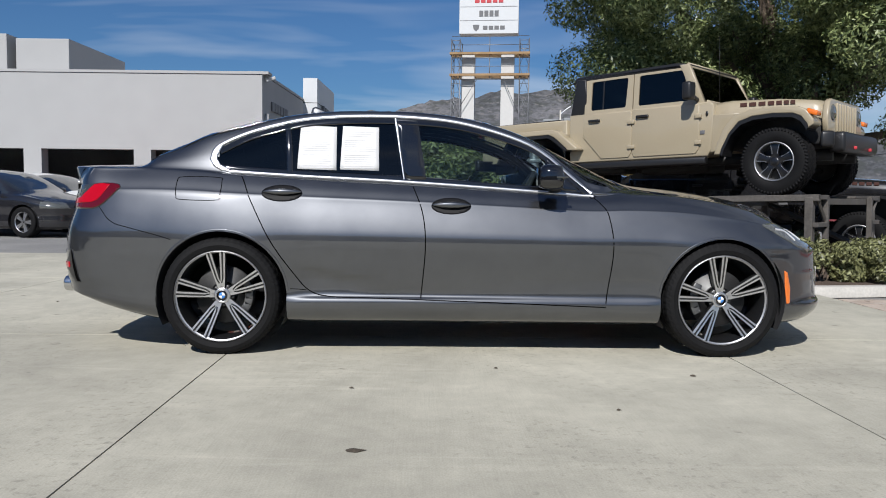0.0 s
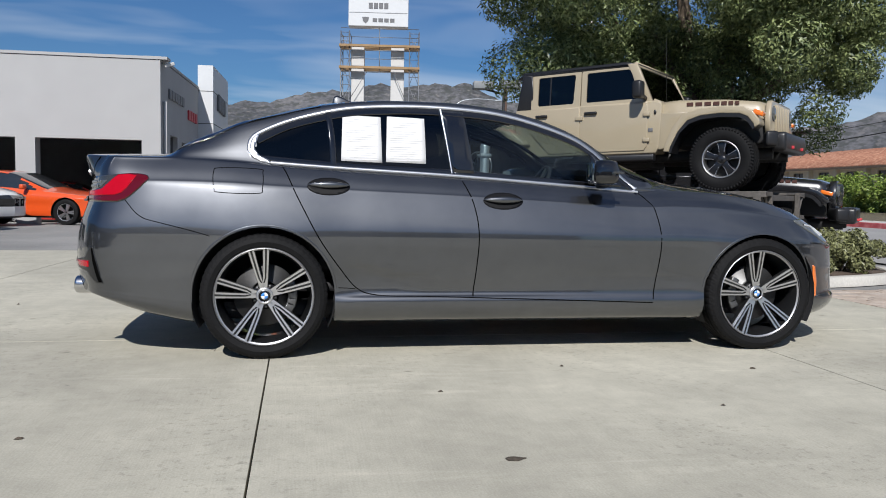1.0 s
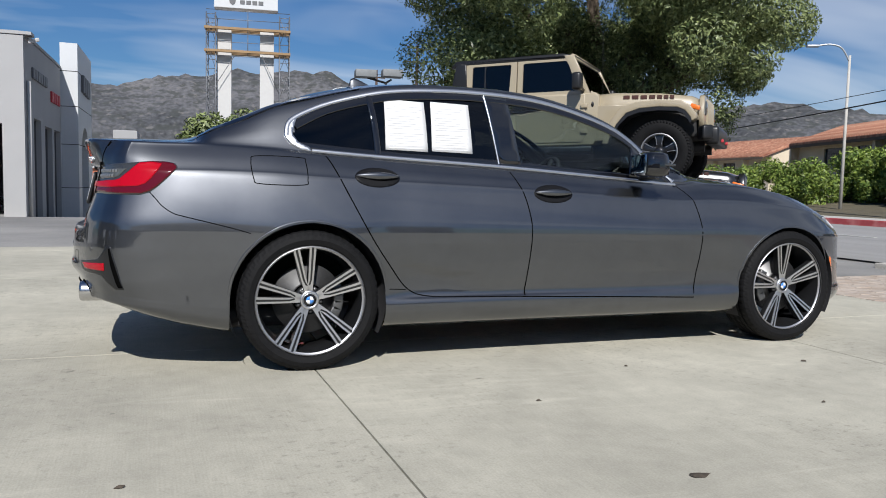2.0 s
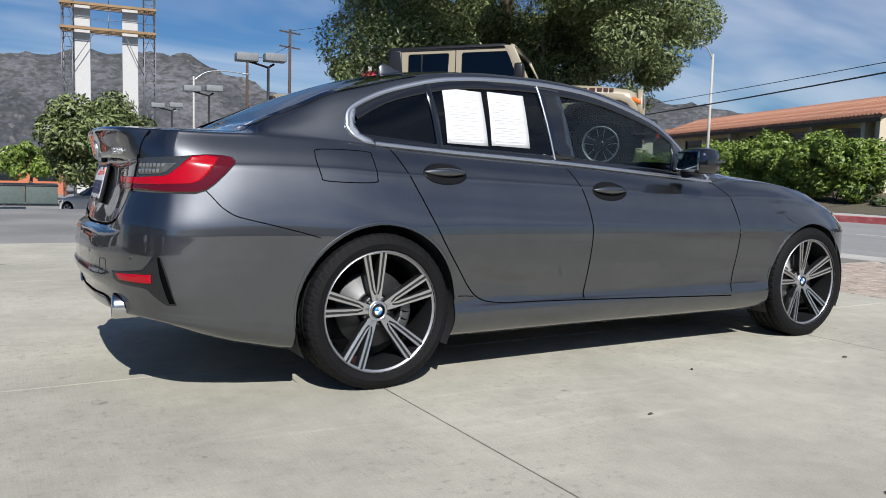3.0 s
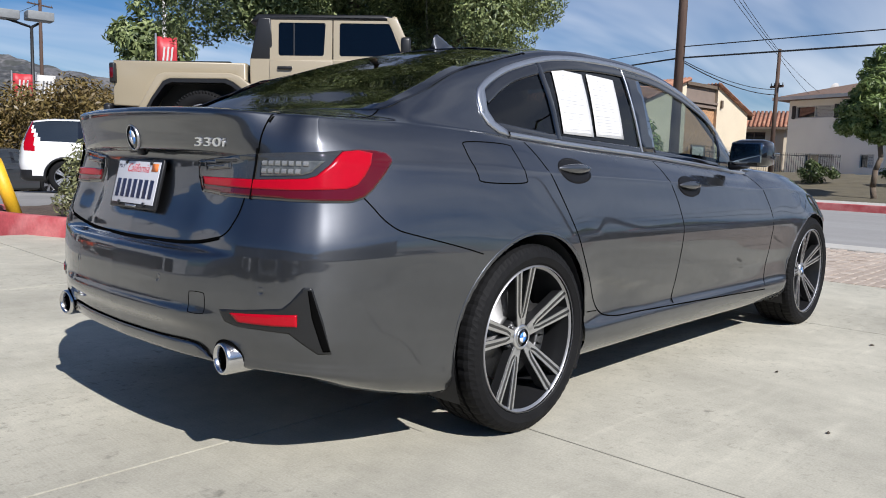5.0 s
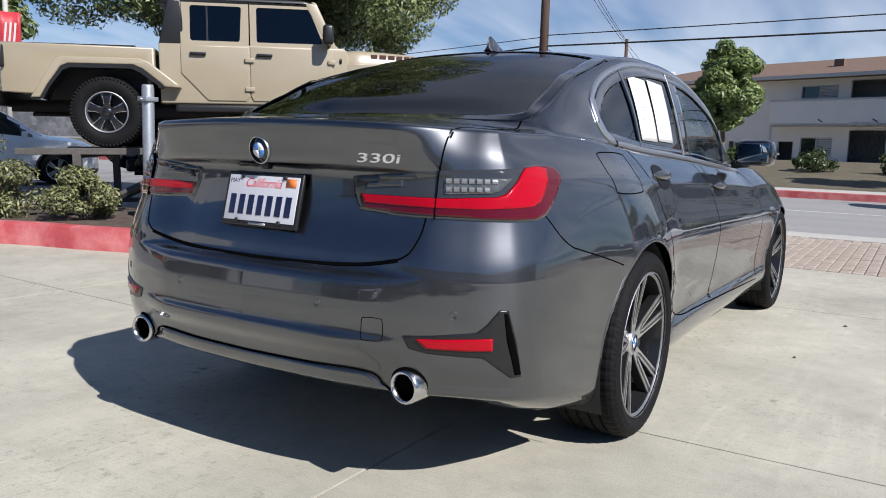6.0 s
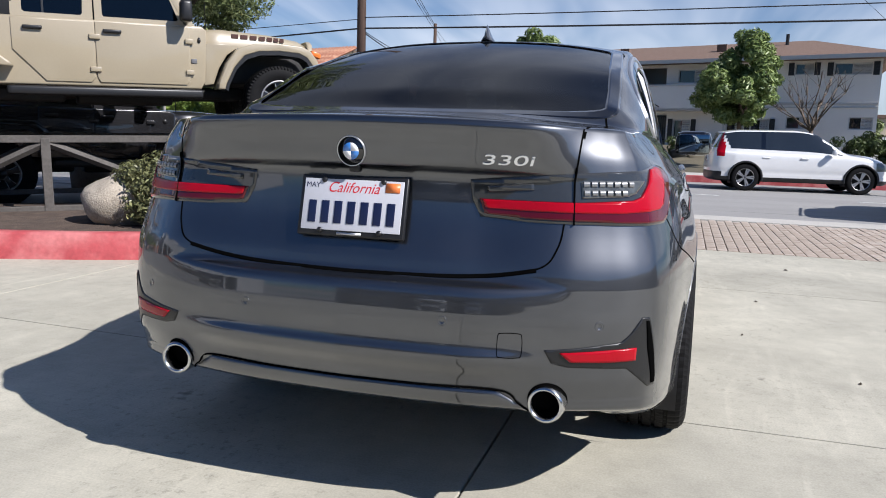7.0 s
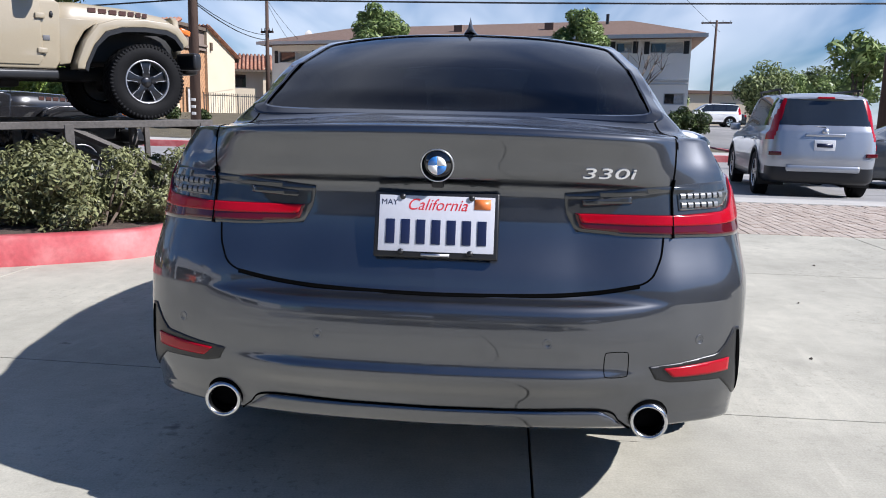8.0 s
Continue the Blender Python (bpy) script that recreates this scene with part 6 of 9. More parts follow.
for z in (10.72, 11.52, 12.3, 13.2):
    box(bm, (3.4, 0.01, 0.025), (0, -0.455, z - G0))
part("panel_joint", bm, SIGNGREY, pylon, smooth=False)
for z, w, mat, h in ((10.30, 1.35, SIGNGREY, 0.22), (11.12, 1.2, SIGNGREY, 0.34), (11.85, 1.75, SIGNRED, 0.22)):
    bm = bmesh.new()
    n = 5 if mat is SIGNRED else 4
    for k in range(n):
        box(bm, (w / n * 0.78, 0.02, h), (-w / 2 + w * (k + 0.5) / n + (0.3 if z < 10.5 else 0), -0.46, z - G0), bevel=0.004)
    if z < 10.5:
        prism(bm, [(-0.95, z - G0 + 0.17), (-0.55, z - G0 + 0.17), (-0.6, z - G0 - 0.06), (-0.75, z - G0 - 0.2), (-0.9, z - G0 - 0.06)], 0.02, Matrix.Translation((0, -0.46, 0)))
    part("sign_lettering", bm, mat, pylon, "sign words drawn as plain bars", smooth=False, kind="stuff")
scaffold = thing("scaffold", PYLON, "steel tube scaffold with timber decks round the sign", "scaffold")
TUBE = material("scaffold_tube", (0.16, 0.165, 0.175), 0.5, 0.6, vary=0.2)
PLANK = material("scaffold_plank", (0.30, 0.195, 0.10), 0.85, vary=0.25, scale=2, fine=20)
for x in (-2.15, -1.65, 1.85, 2.4):
    bm = bmesh.new()
    for y in (-0.75, 0.75):
        rod(bm, (x, y, 0), (x, y, 10.9 - 0.0), 0.03, sides=6)
    for k in range(22):
        rod(bm, (x, -0.75, 0.3 + 0.5 * k), (x, 0.75, 0.3 + 0.5 * k), 0.02, sides=5)
    part("scaffold_frame", bm, TUBE, scaffold)
for x0, x1 in ((-2.15, -1.65), (1.85, 2.4)):
    bm = bmesh.new()
    for k in range(22):
        rod(bm, (x0, -0.75, 0.3 + 0.5 * k), (x1, -0.75, 0.3 + 0.5 * k), 0.02, sides=5)
    for k in range(7):
        rod(bm, (x0, -0.75, 0.3 + 1.5 * k), (x1, -0.75, 1.8 + 1.5 * k), 0.015, sides=5)
        rod(bm, (x1, -0.75, 0.3 + 1.5 * k), (x0, -0.75, 1.8 + 1.5 * k), 0.015, sides=5)
    part("scaffold_brace", bm, TUBE, scaffold)
for z in (8.75, 7.5):
    for y in (-0.55, -0.2, 0.2, 0.55):
        bm = bmesh.new()
        box(bm, (4.7, 0.26, 0.07 + (0.06 if y < -0.5 else 0)), (0.1, y - (0.22 if y < -0.5 else 0), z - G0))
        part("plank", bm, PLANK, scaffold, smooth=False)
    bm = bmesh.new()
    for h in (0.5, 1.0):
        rod(bm, (-2.15, -0.75, z - G0 + h), (2.4, -0.75, z - G0 + h), 0.018, sides=5)
    rod(bm, (-2.15, -0.75, z - G0 - 0.25), (2.4, -0.75, z - G0 - 0.25), 0.03, sides=6)
    rod(bm, (0.1, -0.75, z - G0 - 0.25), (0.1, -0.75, z - G0 + 1.0), 0.025, sides=6)
    part("guard_rail", bm, TUBE, scaffold)
bm = bmesh.new()
rod(bm, (-1.65, -0.75, 5.6 - G0), (-0.6, -0.75, 7.3 - G0), 0.02, sides=5)
part("raker", bm, TUBE, scaffold)
bm = bmesh.new()
rod(bm, (1.85, -0.75, 5.2 - G0), (0.9, -0.75, 7.3 - G0), 0.02, sides=5)
part("raker", bm, TUBE, scaffold)


# flats across the street
AREA = HERE
def flats():
    """Set out along its street front, which recedes from the street; x runs from the south end."""
    lay = Matrix(((0.342 * 0.916, -1.0, 0, 41.45), (0.940 * 0.916, 0.13, 0, -9.9), (0, 0, 1, -0.16), (0, 0, 0, 1)))
    root = thing("apartment_building", Matrix(), "two-storey taupe stucco flats with a brown shingle roof", "building")
    lay = lay @ Matrix.Diagonal((1.16, 1.16, 1.31, 1))

    def put(name, bm, mat, parent, label="", smooth=False, kind=""):
        bm.transform(lay)
        return part(name, bm, mat, parent, label, smooth=smooth, kind=kind)

    west, east = -0.36, 26.6
    length, middle = east - west, (east + west) / 2
    low = [(-0.2, 0.9, 1.6, 2.1), (2.6, 3.85, 1.58, 2.1), (4.68, 5.62, 1.3, 1.97), (5.96, 6.9, 1.3, 1.97), (8.87, 9.86, 0.95, 1.92), (13.0, 14.8, 0.95, 1.8), (16.87, 18.86, 0.78, 1.55), (20.6, 21.5, 1.05, 1.7), (23.2, 25.2, 0.95, 1.7)]
    up = [(0.06, 1.78, 3.78, 4.25), (2.72, 3.62, 3.82, 4.27), (5.0, 6.6, 3.7, 4.2), (7.85, 9.75, 3.56, 4.14), (12.9, 14.95, 3.52, 4.1), (17.4, 19.4, 3.5, 4.1), (23.42, 26.05, 3.48, 4.08)]
    deep = [(10.42, 12.24, 3.0, 4.25), (10.26, 12.14, 0.0, 2.12), (15.2, 16.1, 0.0, 1.6)]
    shuttered = {low[2], low[4], low[6], up[0], up[1], up[6]}
    bm = bmesh.new()
    wall_with_holes(bm, west, east, 0, 4.4, low + up + deep, 0.25, Matrix.Scale(-1, 4, (0, 1, 0)))
    put("wall", bm, FLATSWALL, root, smooth=False)
    for x in (west + 0.127, east - 0.127):
        bm = bmesh.new()
        box(bm, (0.25, 8.7, 4.4), (x, -4.61, 2.2))
        put("end_wall", bm, FLATSWALL, root, smooth=False)
    bm = bmesh.new()
    box(bm, (length - 0.6, 0.1, 4.3), (middle, -1.6, 2.2))
    put("room_wall", bm, BAYDARK, root, smooth=False)
    for hole in low + up:
        x0, x1, a, b = hole
        bm = bmesh.new()
        box(bm, (x1 - x0, 0.03, b - a), ((x0 + x1) / 2, -0.14, (a + b) / 2))
        w = put("window", bm, DARKPANE, root, smooth=False)
        bm = bmesh.new()
        wide = x1 - x0 > 1.5
        for k in range(3 if wide else 2):
            box(bm, (0.06, 0.09, b - a), (x0 + 0.03 + (x1 - x0 - 0.06) * k / (2 if wide else 1), -0.08, (a + b) / 2))
        if hole in (low[0], low[1], low[2], low[3], up[0], up[1]):
            for k in range(1, 3):
                box(bm, (0.035, 0.07, b - a), (x0 + (x1 - x0) * k / 6, -0.085, (a + b) / 2))
            box(bm, ((x1 - x0) / 2, 0.07, 0.035), (x0 + (x1 - x0) / 4, -0.085, (a + b) / 2))
        for z in (a + 0.02, b - 0.02):
            box(bm, (x1 - x0, 0.08, 0.045), ((x0 + x1) / 2, -0.08, z))
        put("window_frame", bm, TRIM, w, smooth=False)
        bm = bmesh.new()
        n_ = 9
        for q in range(n_):
            box(bm, ((x1 - x0) * 0.46, 0.02, (b - a) / n_ * 0.85), (x0 + (x1 - x0) * 0.26, -0.115, a + (b - a) * (q + 0.5) / n_), (25, 0, 0))
        put("blind", bm, TRIM, w, smooth=False, kind="stuff")
        if hole in shuttered:
            for sx in (x0 - 0.17, x1 + 0.17):
                bm = bmesh.new()
                box(bm, (0.28, 0.05, b - a + 0.06), (sx, 0.03, (a + b) / 2), bevel=0.01)
                for q in range(5):
                    box(bm, (0.21, 0.02, 0.04), (sx, 0.06, a + 0.06 + q * (b - a - 0.1) / 4))
                put("shutter", bm, IRON, root, "black shutter", smooth=False)
    # the solid balcony over the entrance, with its pale cap and posts
    bm = bmesh.new()
    box(bm, (9.6, 0.9, 0.14), (11.6, 0.44, 2.34), bevel=0.02)
    box(bm, (9.6, 0.14, 1.10), (11.6, 0.82, 2.82), bevel=0.02)
    balcony = put("balcony", bm, FLATSWALL, root, smooth=False)
    bm = bmesh.new()
    box(bm, (9.7, 0.22, 0.08), (11.6, 0.82, 3.41), bevel=0.02)
    put("cap", bm, TRIM, balcony, smooth=False)
    bm = bmesh.new()
    for x in (10.8, 13.6):
        rod(bm, (x - 0.22, 0.90, 2.45), (x + 0.02, 0.90, 2.56), 0.025, sides=6)
    put("bracket", bm, IRON, balcony, smooth=False)
    for z, h in ((2.64, 0.10), (2.48, 0.06)):
        bm = bmesh.new()
        box(bm, (7.1, 0.06, h), (3.2, 0.03, z), bevel=0.015)
        put("band", bm, TRIM, root, smooth=False)
    # the entrance gate
    bm = bmesh.new()
    for k in range(15):
        box(bm, (0.03, 0.03, 2.0), (10.34 + 1.72 * k / 14, -0.06, 1.02))
    for z in (0.06, 1.0, 2.04):
        box(bm, (1.78, 0.05, 0.06), (11.2, -0.06, z))
    put("entrance_gate", bm, IRON, root, "black iron entrance gate", smooth=False)
    bm = bmesh.new()
    v = [bm.verts.new((x, y, 4.38)) for x, y in ((west - 0.7, 0.93), (east + 0.7, 0.93), (east + 0.7, -9.9), (west - 0.7, -9.9))]
    v += [bm.verts.new((q.co.x, q.co.y, 4.52)) for q in v]
    r = [bm.verts.new((2.85, -4.5, 5.66)), bm.verts.new((22.2, -4.5, 5.66))]
    for f in ((0, 1, 5, 4), (1, 2, 6, 5), (2, 3, 7, 6), (3, 0, 4, 7), (3, 2, 1, 0)):
        bm.faces.new([v[k] for k in f])
    bm.faces.new((v[4], v[5], r[1], r[0]))
    bm.faces.new((v[5], v[6], r[1]))
    bm.faces.new((v[6], v[7], r[0], r[1]))
    bm.faces.new((v[7], v[4], r[0]))
    bmesh.ops.recalc_face_normals(bm, faces=bm.faces)
    roof = put("roof", bm, SHINGLE, root, "brown shingle hipped roof", smooth=False)
    bm = bmesh.new()
    box(bm, (length + 1.4, 0.06, 0.16), (middle, 0.96, 4.44))
    put("fascia", bm, TRIM, roof, smooth=False)
    for x in (13.4, 7.6):
        bm = bmesh.new()
        box(bm, (0.55, 0.4, 0.5), (x, -1.6, 5.1), bevel=0.02)
        put("vent", bm, SHINGLE, roof, smooth=False)
    bm = bmesh.new()
    rod(bm, (4.2, -3.2, 5.1), (4.2, -3.2, 5.85), 0.10)
    put("vent_pipe", bm, IRON, roof, smooth=False)
    for x in (6.95, 16.3):
        bm = bmesh.new()
        rod(bm, (x, 0.82, 0.0), (x, 0.82, 2.3), 0.06)
        put("porch_post", bm, TRIM, root)
    for k in range(3):
        bm = bmesh.new()
        box(bm, (0.36, 0.03, 0.12), (10.75 + 0.45 * k, 0.905, 2.38))
        put("number_bar", bm, TRIM, root)


flats()


# clay-roofed houses along the street
def house(m, length, depth, wall_h, rise, label):
    """A long house: its front along x at y = 0, its ridge along x."""
    root = thing("house", m, label, "house")
    holes = [(2 + 4.4 * k, 3.8 + 4.4 * k, wall_h - 1.7, wall_h - 0.6) for k in range(int(length // 4.4))]
    bm = bmesh.new()
    wall_with_holes(bm, 0, length, -0.5, wall_h, holes, 0.3, Matrix())
    part("wall", bm, CREAM, root, smooth=False)
    bm = bmesh.new()
    prism(bm, [(0, -0.5), (depth, -0.5), (depth, wall_h), (depth / 2, wall_h + rise), (0, wall_h)], 0.3, pose(0.15, 0.001, 0, 0, 0, 90))
    part("gable", bm, CREAM, root, smooth=False)
    bm = bmesh.new()
    prism(bm, [(0, -0.5), (depth, -0.5), (depth, wall_h), (depth / 2, wall_h + rise), (0, wall_h)], 0.3, pose(length - 0.15, 0.001, 0, 0, 0, 90))
    part("gable", bm, CREAM, root, smooth=False)
    for x0, x1, a, b in holes:
        bm = bmesh.new()
        box(bm, (x1 - x0, 0.04, b - a), ((x0 + x1) / 2, 0.2, (a + b) / 2))
        w = part("window", bm, DARKPANE, root, smooth=False)
        bm = bmesh.new()
        for k in range(3):
            box(bm, (0.06, 0.06, b - a), (x0 + (x1 - x0) * k / 2, 0.16, (a + b) / 2))
        for z in (a, b):
            box(bm, (x1 - x0, 0.058, 0.06), ((x0 + x1) / 2, 0.16, z))
        part("window_frame", bm, BARK, w, smooth=False)
    for k in range(int(length // 4.4) + 1):
        bm = bmesh.new()
        box(bm, (0.3, 0.5, wall_h), (1.0 + 4.4 * k, -0.25, wall_h / 2), bevel=0.02)
        part("buttress", bm, CREAM, root, smooth=False)
    roof = None
    bm = bmesh.new()
    n = int((length + 0.3) / 0.34)
    for side in (0, 1):
        for k in range(n):
            x = -0.15 + 0.34 * k
            a = Vector((x, -0.9 if not side else depth + 0.9, wall_h - 0.18 - (0.0)))
            b = Vector((x, depth / 2, wall_h + rise + 0.12))
            rod(bm, a, b, 0.13, sides=6)
    v = [bm.verts.new(q) for q in ((-0.25, -0.9, wall_h - 0.25), (length + 0.25, -0.9, wall_h - 0.25), (length + 0.25, depth / 2, wall_h + rise + 0.08), (-0.25, depth / 2, wall_h + rise + 0.08), (length + 0.25, depth + 0.9, wall_h - 0.25), (-0.25, depth + 0.9, wall_h - 0.25))]
    bm.faces.new((v[0], v[1], v[2], v[3]))
    bm.faces.new((v[3], v[2], v[4], v[5]))
    roof = part("roof", bm, TILE, root, "weathered clay tile roof")
    bm = bmesh.new()
    for y in (-0.9, depth + 0.9):
        box(bm, (length + 0.5, 0.06, 0.2), (length / 2, y, wall_h - 0.3))
    part("fascia", bm, BARK, roof, smooth=False)
    for y, yy in ((-0.9, depth / 2), (depth + 0.9, depth / 2)):
        bm = bmesh.new()
        a, b = Vector((-0.29, y, wall_h - 0.22)), Vector((-0.29, yy, wall_h + rise + 0.12))
        rod(bm, a, b, 0.11, sides=4)
        part("barge_board", bm, BARK, roof, smooth=False)
    return root


AREA = LOT_BACK
house(pose(49.5, 76, -0.3, 0, 0, 267), 26, 9, 4.5, 1.6, "long cream house with a weathered clay tile roof behind hedges")
for k in range(1, 6):
    shrub((31.0 + 0.3 * k, 43.0 - 2.6 * k, 0.05), (1.5, 2.2, 1.05 + 0.06 * k), 6500, 0.07, VINELEAF, "bright green vine hedge along the pavement", 190 + k, "vine_hedge", "hedge", "vine hedges", n=26)
AREA = HERE
house(pose(62.6, 26.5, 0.7, 0, 0, -72), 13, 7, 4.0, 1.2, "cream house with a clay tile roof farther back")


def gabled_house():
    """Two wings under mono-pitched tile roofs with a recessed timber entrance between them; x runs along the end wall, y back along the ridge."""
    skew = Matrix(((math.cos(radians(-3)), math.sin(radians(19)), 0, 36.62), (math.sin(radians(-3)), math.cos(radians(19)), 0, 19.5), (0, 0, 1, 0), (0, 0, 0, 1)))
    root = thing("gabled_house", Matrix(), "cream stucco house with clay tile roofs and a timber-boarded entrance", "house")

    def put(name, bm, mat, parent, label="", smooth=False):
        bm.transform(skew)
        return part(name, bm, mat, parent, label, smooth=smooth)

    for outline in ([(0, -0.3), (4.5, -0.3), (4.5, 6.10), (0, 4.66)], [(8.5, -0.3), (12.9, -0.3), (12.9, 4.72), (8.5, 6.14)]):
        bm = bmesh.new()
        prism(bm, outline, 0.3, Matrix.Translation((0, 0.15, 0)))
        put("gable", bm, CREAM, root)
    back = 25.0
    holes = [(1.6 + 4.2 * k, 4.2 + 4.2 * k, 2.9, 4.2) for k in range(5)]
    bm = bmesh.new()
    wall_with_holes(bm, 0.3, back, -0.3, 4.7, holes, 0.25, pose(1.0, 0, 0, 0, 0, 90))
    put("wall", bm, CREAM, root)
    for x0, x1, a, b in holes:
        bm = bmesh.new()
        box(bm, (0.04, x1 - x0, b - a), (0.9, (x0 + x1) / 2, (a + b) / 2))
        w = put("window", bm, DARKPANE, root)
        bm = bmesh.new()
        for k in range(3):
            box(bm, (0.06, 0.06, b - a), (0.95, x0 + (x1 - x0) * k / 2, (a + b) / 2))
        put("window_frame", bm, BARK, w)
    for y in (1.2, 5.4, 9.6, 13.8):
        bm = bmesh.new()
        box(bm, (1.0, 0.28, 4.9), (0.5, y, 2.2), bevel=0.02)
        put("fin_wall", bm, CREAM, root)
    bm = bmesh.new()
    box(bm, (0.25, 18, 5.0), (12.78, 9.3, 2.2))
    put("wall", bm, CREAM, root)
    bm = bmesh.new()
    box(bm, (12.9, 0.25, 5.0), (6.45, back, 2.2))
    put("wall", bm, CREAM, root)
    # tile roofs, each course of tiles a rounded rib down the slope
    for low, high, depth in (((-0.25, 4.72), (4.62, 6.26), back), ((13.3, 4.64), (8.40, 6.28), 18.0)):
        bm = bmesh.new()
        prism(bm, [(low[0], low[1]), (high[0], high[1]), (high[0], high[1] - 0.16), (low[0], low[1] - 0.16)], depth, Matrix.Translation((0, depth / 2 - 0.2, 0)))
        roof = put("roof", bm, TILE, root, "weathered clay tile roof")
        bm = bmesh.new()
        rod(bm, (low[0], -0.1, low[1]), (high[0], -0.1, high[1]), 0.085, sides=6)
        first = put("tile", bm, TILE, roof, smooth=True)
        for k in range(1, int(depth / 0.3)):
            row = new("tile", first.data)
            row.parent, row.matrix_basis = roof, Matrix.Translation(skew.to_3x3() @ Vector((0, 0.3 * k, 0)))
        bm = bmesh.new()
        box(bm, (0.07, depth, 0.26), (low[0] + (0.05 if low[0] < 0 else -0.05), depth / 2 - 0.2, low[1] - 0.24))
        put("fascia", bm, BARK, roof)
        bm = bmesh.new()
        rod(bm, (low[0], -0.24, low[1] - 0.06), (high[0], -0.24, high[1] - 0.06), 0.10, sides=4)
        put("barge_board", bm, TILE, roof)
    bm = bmesh.new()
    box(bm, (4.1, back, 0.2), (6.5, back / 2, 6.0))
    put("flat_roof", bm, BARK, root)
    # the entrance between the wings
    bm = bmesh.new()
    box(bm, (4.1, 0.2, 1.3), (6.5, 0.32, 5.35))
    put("upper_panel", bm, TAUPE, root)
    bm = bmesh.new()
    box(bm, (4.06, 0.3, 0.14), (6.5, 0.10, 4.98), bevel=0.01)
    box(bm, (4.06, 0.2, 0.16), (6.5, 0.16, 4.74), bevel=0.01)
    put("beam", bm, TAUPE, root)
    bm = bmesh.new()
    box(bm, (4.06, 0.1, 5.0), (6.5, 0.30, 2.1))
    panel = put("timber_panel", bm, WOOD, root, "warm brown diagonal boarding")
    n = 26
    for k in range(n):
        c = -2.2 + 8.6 * (k + 0.5) / n
        lo, hi = max(0.0, c), min(4.0, c + 2.4)
        if hi - lo < 0.1:
            continue
        p, q = Vector((4.5 + lo, 0.235, 2.1 + (lo - c) * 2.5 / 2.4)), Vector((4.5 + hi, 0.235, 2.1 + (hi - c) * 2.5 / 2.4))
        bm = bmesh.new()
        box(bm, ((q - p).length, 0.03 + 0.01 * (k % 3), 0.20), (p + q) / 2, (0, -math.degrees(math.atan2(q.z - p.z, q.x - p.x)), 0), bevel=0.004)
        put("board", bm, WOOD, panel)
    bm = bmesh.new()
    box(bm, (1.5, 0.08, 2.1), (6.6, 0.19, 1.2), bevel=0.01)
    door = put("door", bm, TRIM, root, "pale entrance door")
    bm = bmesh.new()
    for x in (5.82, 7.38):
        box(bm, (0.09, 0.12, 2.2), (x, 0.18, 1.2))
    box(bm, (1.65, 0.12, 0.09), (6.6, 0.18, 2.3))
    put("door_frame", bm, BARK, door)
    bm = bmesh.new()
    box(bm, (0.22, 0.16, 0.5), (9.0, -0.08, 5.0), bevel=0.03)
    put("wall_lamp", bm, BARK, root)


TAUPE = material("taupe_painted_wood", (0.20, 0.155, 0.125), 0.8, vary=0.12, scale=2, fine=40)
AREA = HERE
gabled_house()
for k, (x, y, r) in enumerate(((30.7, 16.9, 1.05), (30.9, 18.2, 1.1), (31.3, 19.6, 1.05), (32.0, 21.3, 1.15), (32.8, 23.4, 1.2), (33.6, 25.6, 1.2), (34.4, 28.0, 1.2))):
    shrub((x + 1.0, y + 0.4, 0.35 + 0.02 * k), (r, r + 0.15, 1.58 - 0.06 * (k % 2)), 9000, 0.075, VINELEAF, "bright green vine hedge before the house", 180 + k, "vine_hedge", "hedge", "vine hedges", n=34)
root = thing("satellite_dish", pose(53.6, 14.6, 5.95, 0, 0, 150), "small pale satellite dish on the roof of the flats", "satellite dish")
bm = bmesh.new()
lathe(bm, [(0.0, 0.0), (0.2, 0.03), (0.36, 0.11)], 20, pose(0, 0, 0.6, 70, 0, 0))
part("dish", bm, TRIM, root)
bm = bmesh.new()
rod(bm, (0, 0, -0.6), (0, 0, 0.6), 0.03)
part("mast", bm, IRON, root)
AREA = STREET
fence = thing("iron_fence", pose(39.4, 17.6, 0.55), "black iron railing before the houses", "fence")
reach = Vector((9.0, -4.6, 0))
for z in (0.25, 1.30):
    bm = bmesh.new()
    rod(bm, Vector((0, 0, z)), reach + Vector((0, 0, z)), 0.025, sides=6)
    part("rail", bm, IRON, fence)
for k in range(60):
    bm = bmesh.new()
    p = reach * (k / 59)
    rod(bm, p - Vector((0, 0, 0.3)), p + Vector((0, 0, 1.45)), 0.035 if k % 15 == 0 else 0.016, sides=5)
    part("bar", bm, IRON, fence)
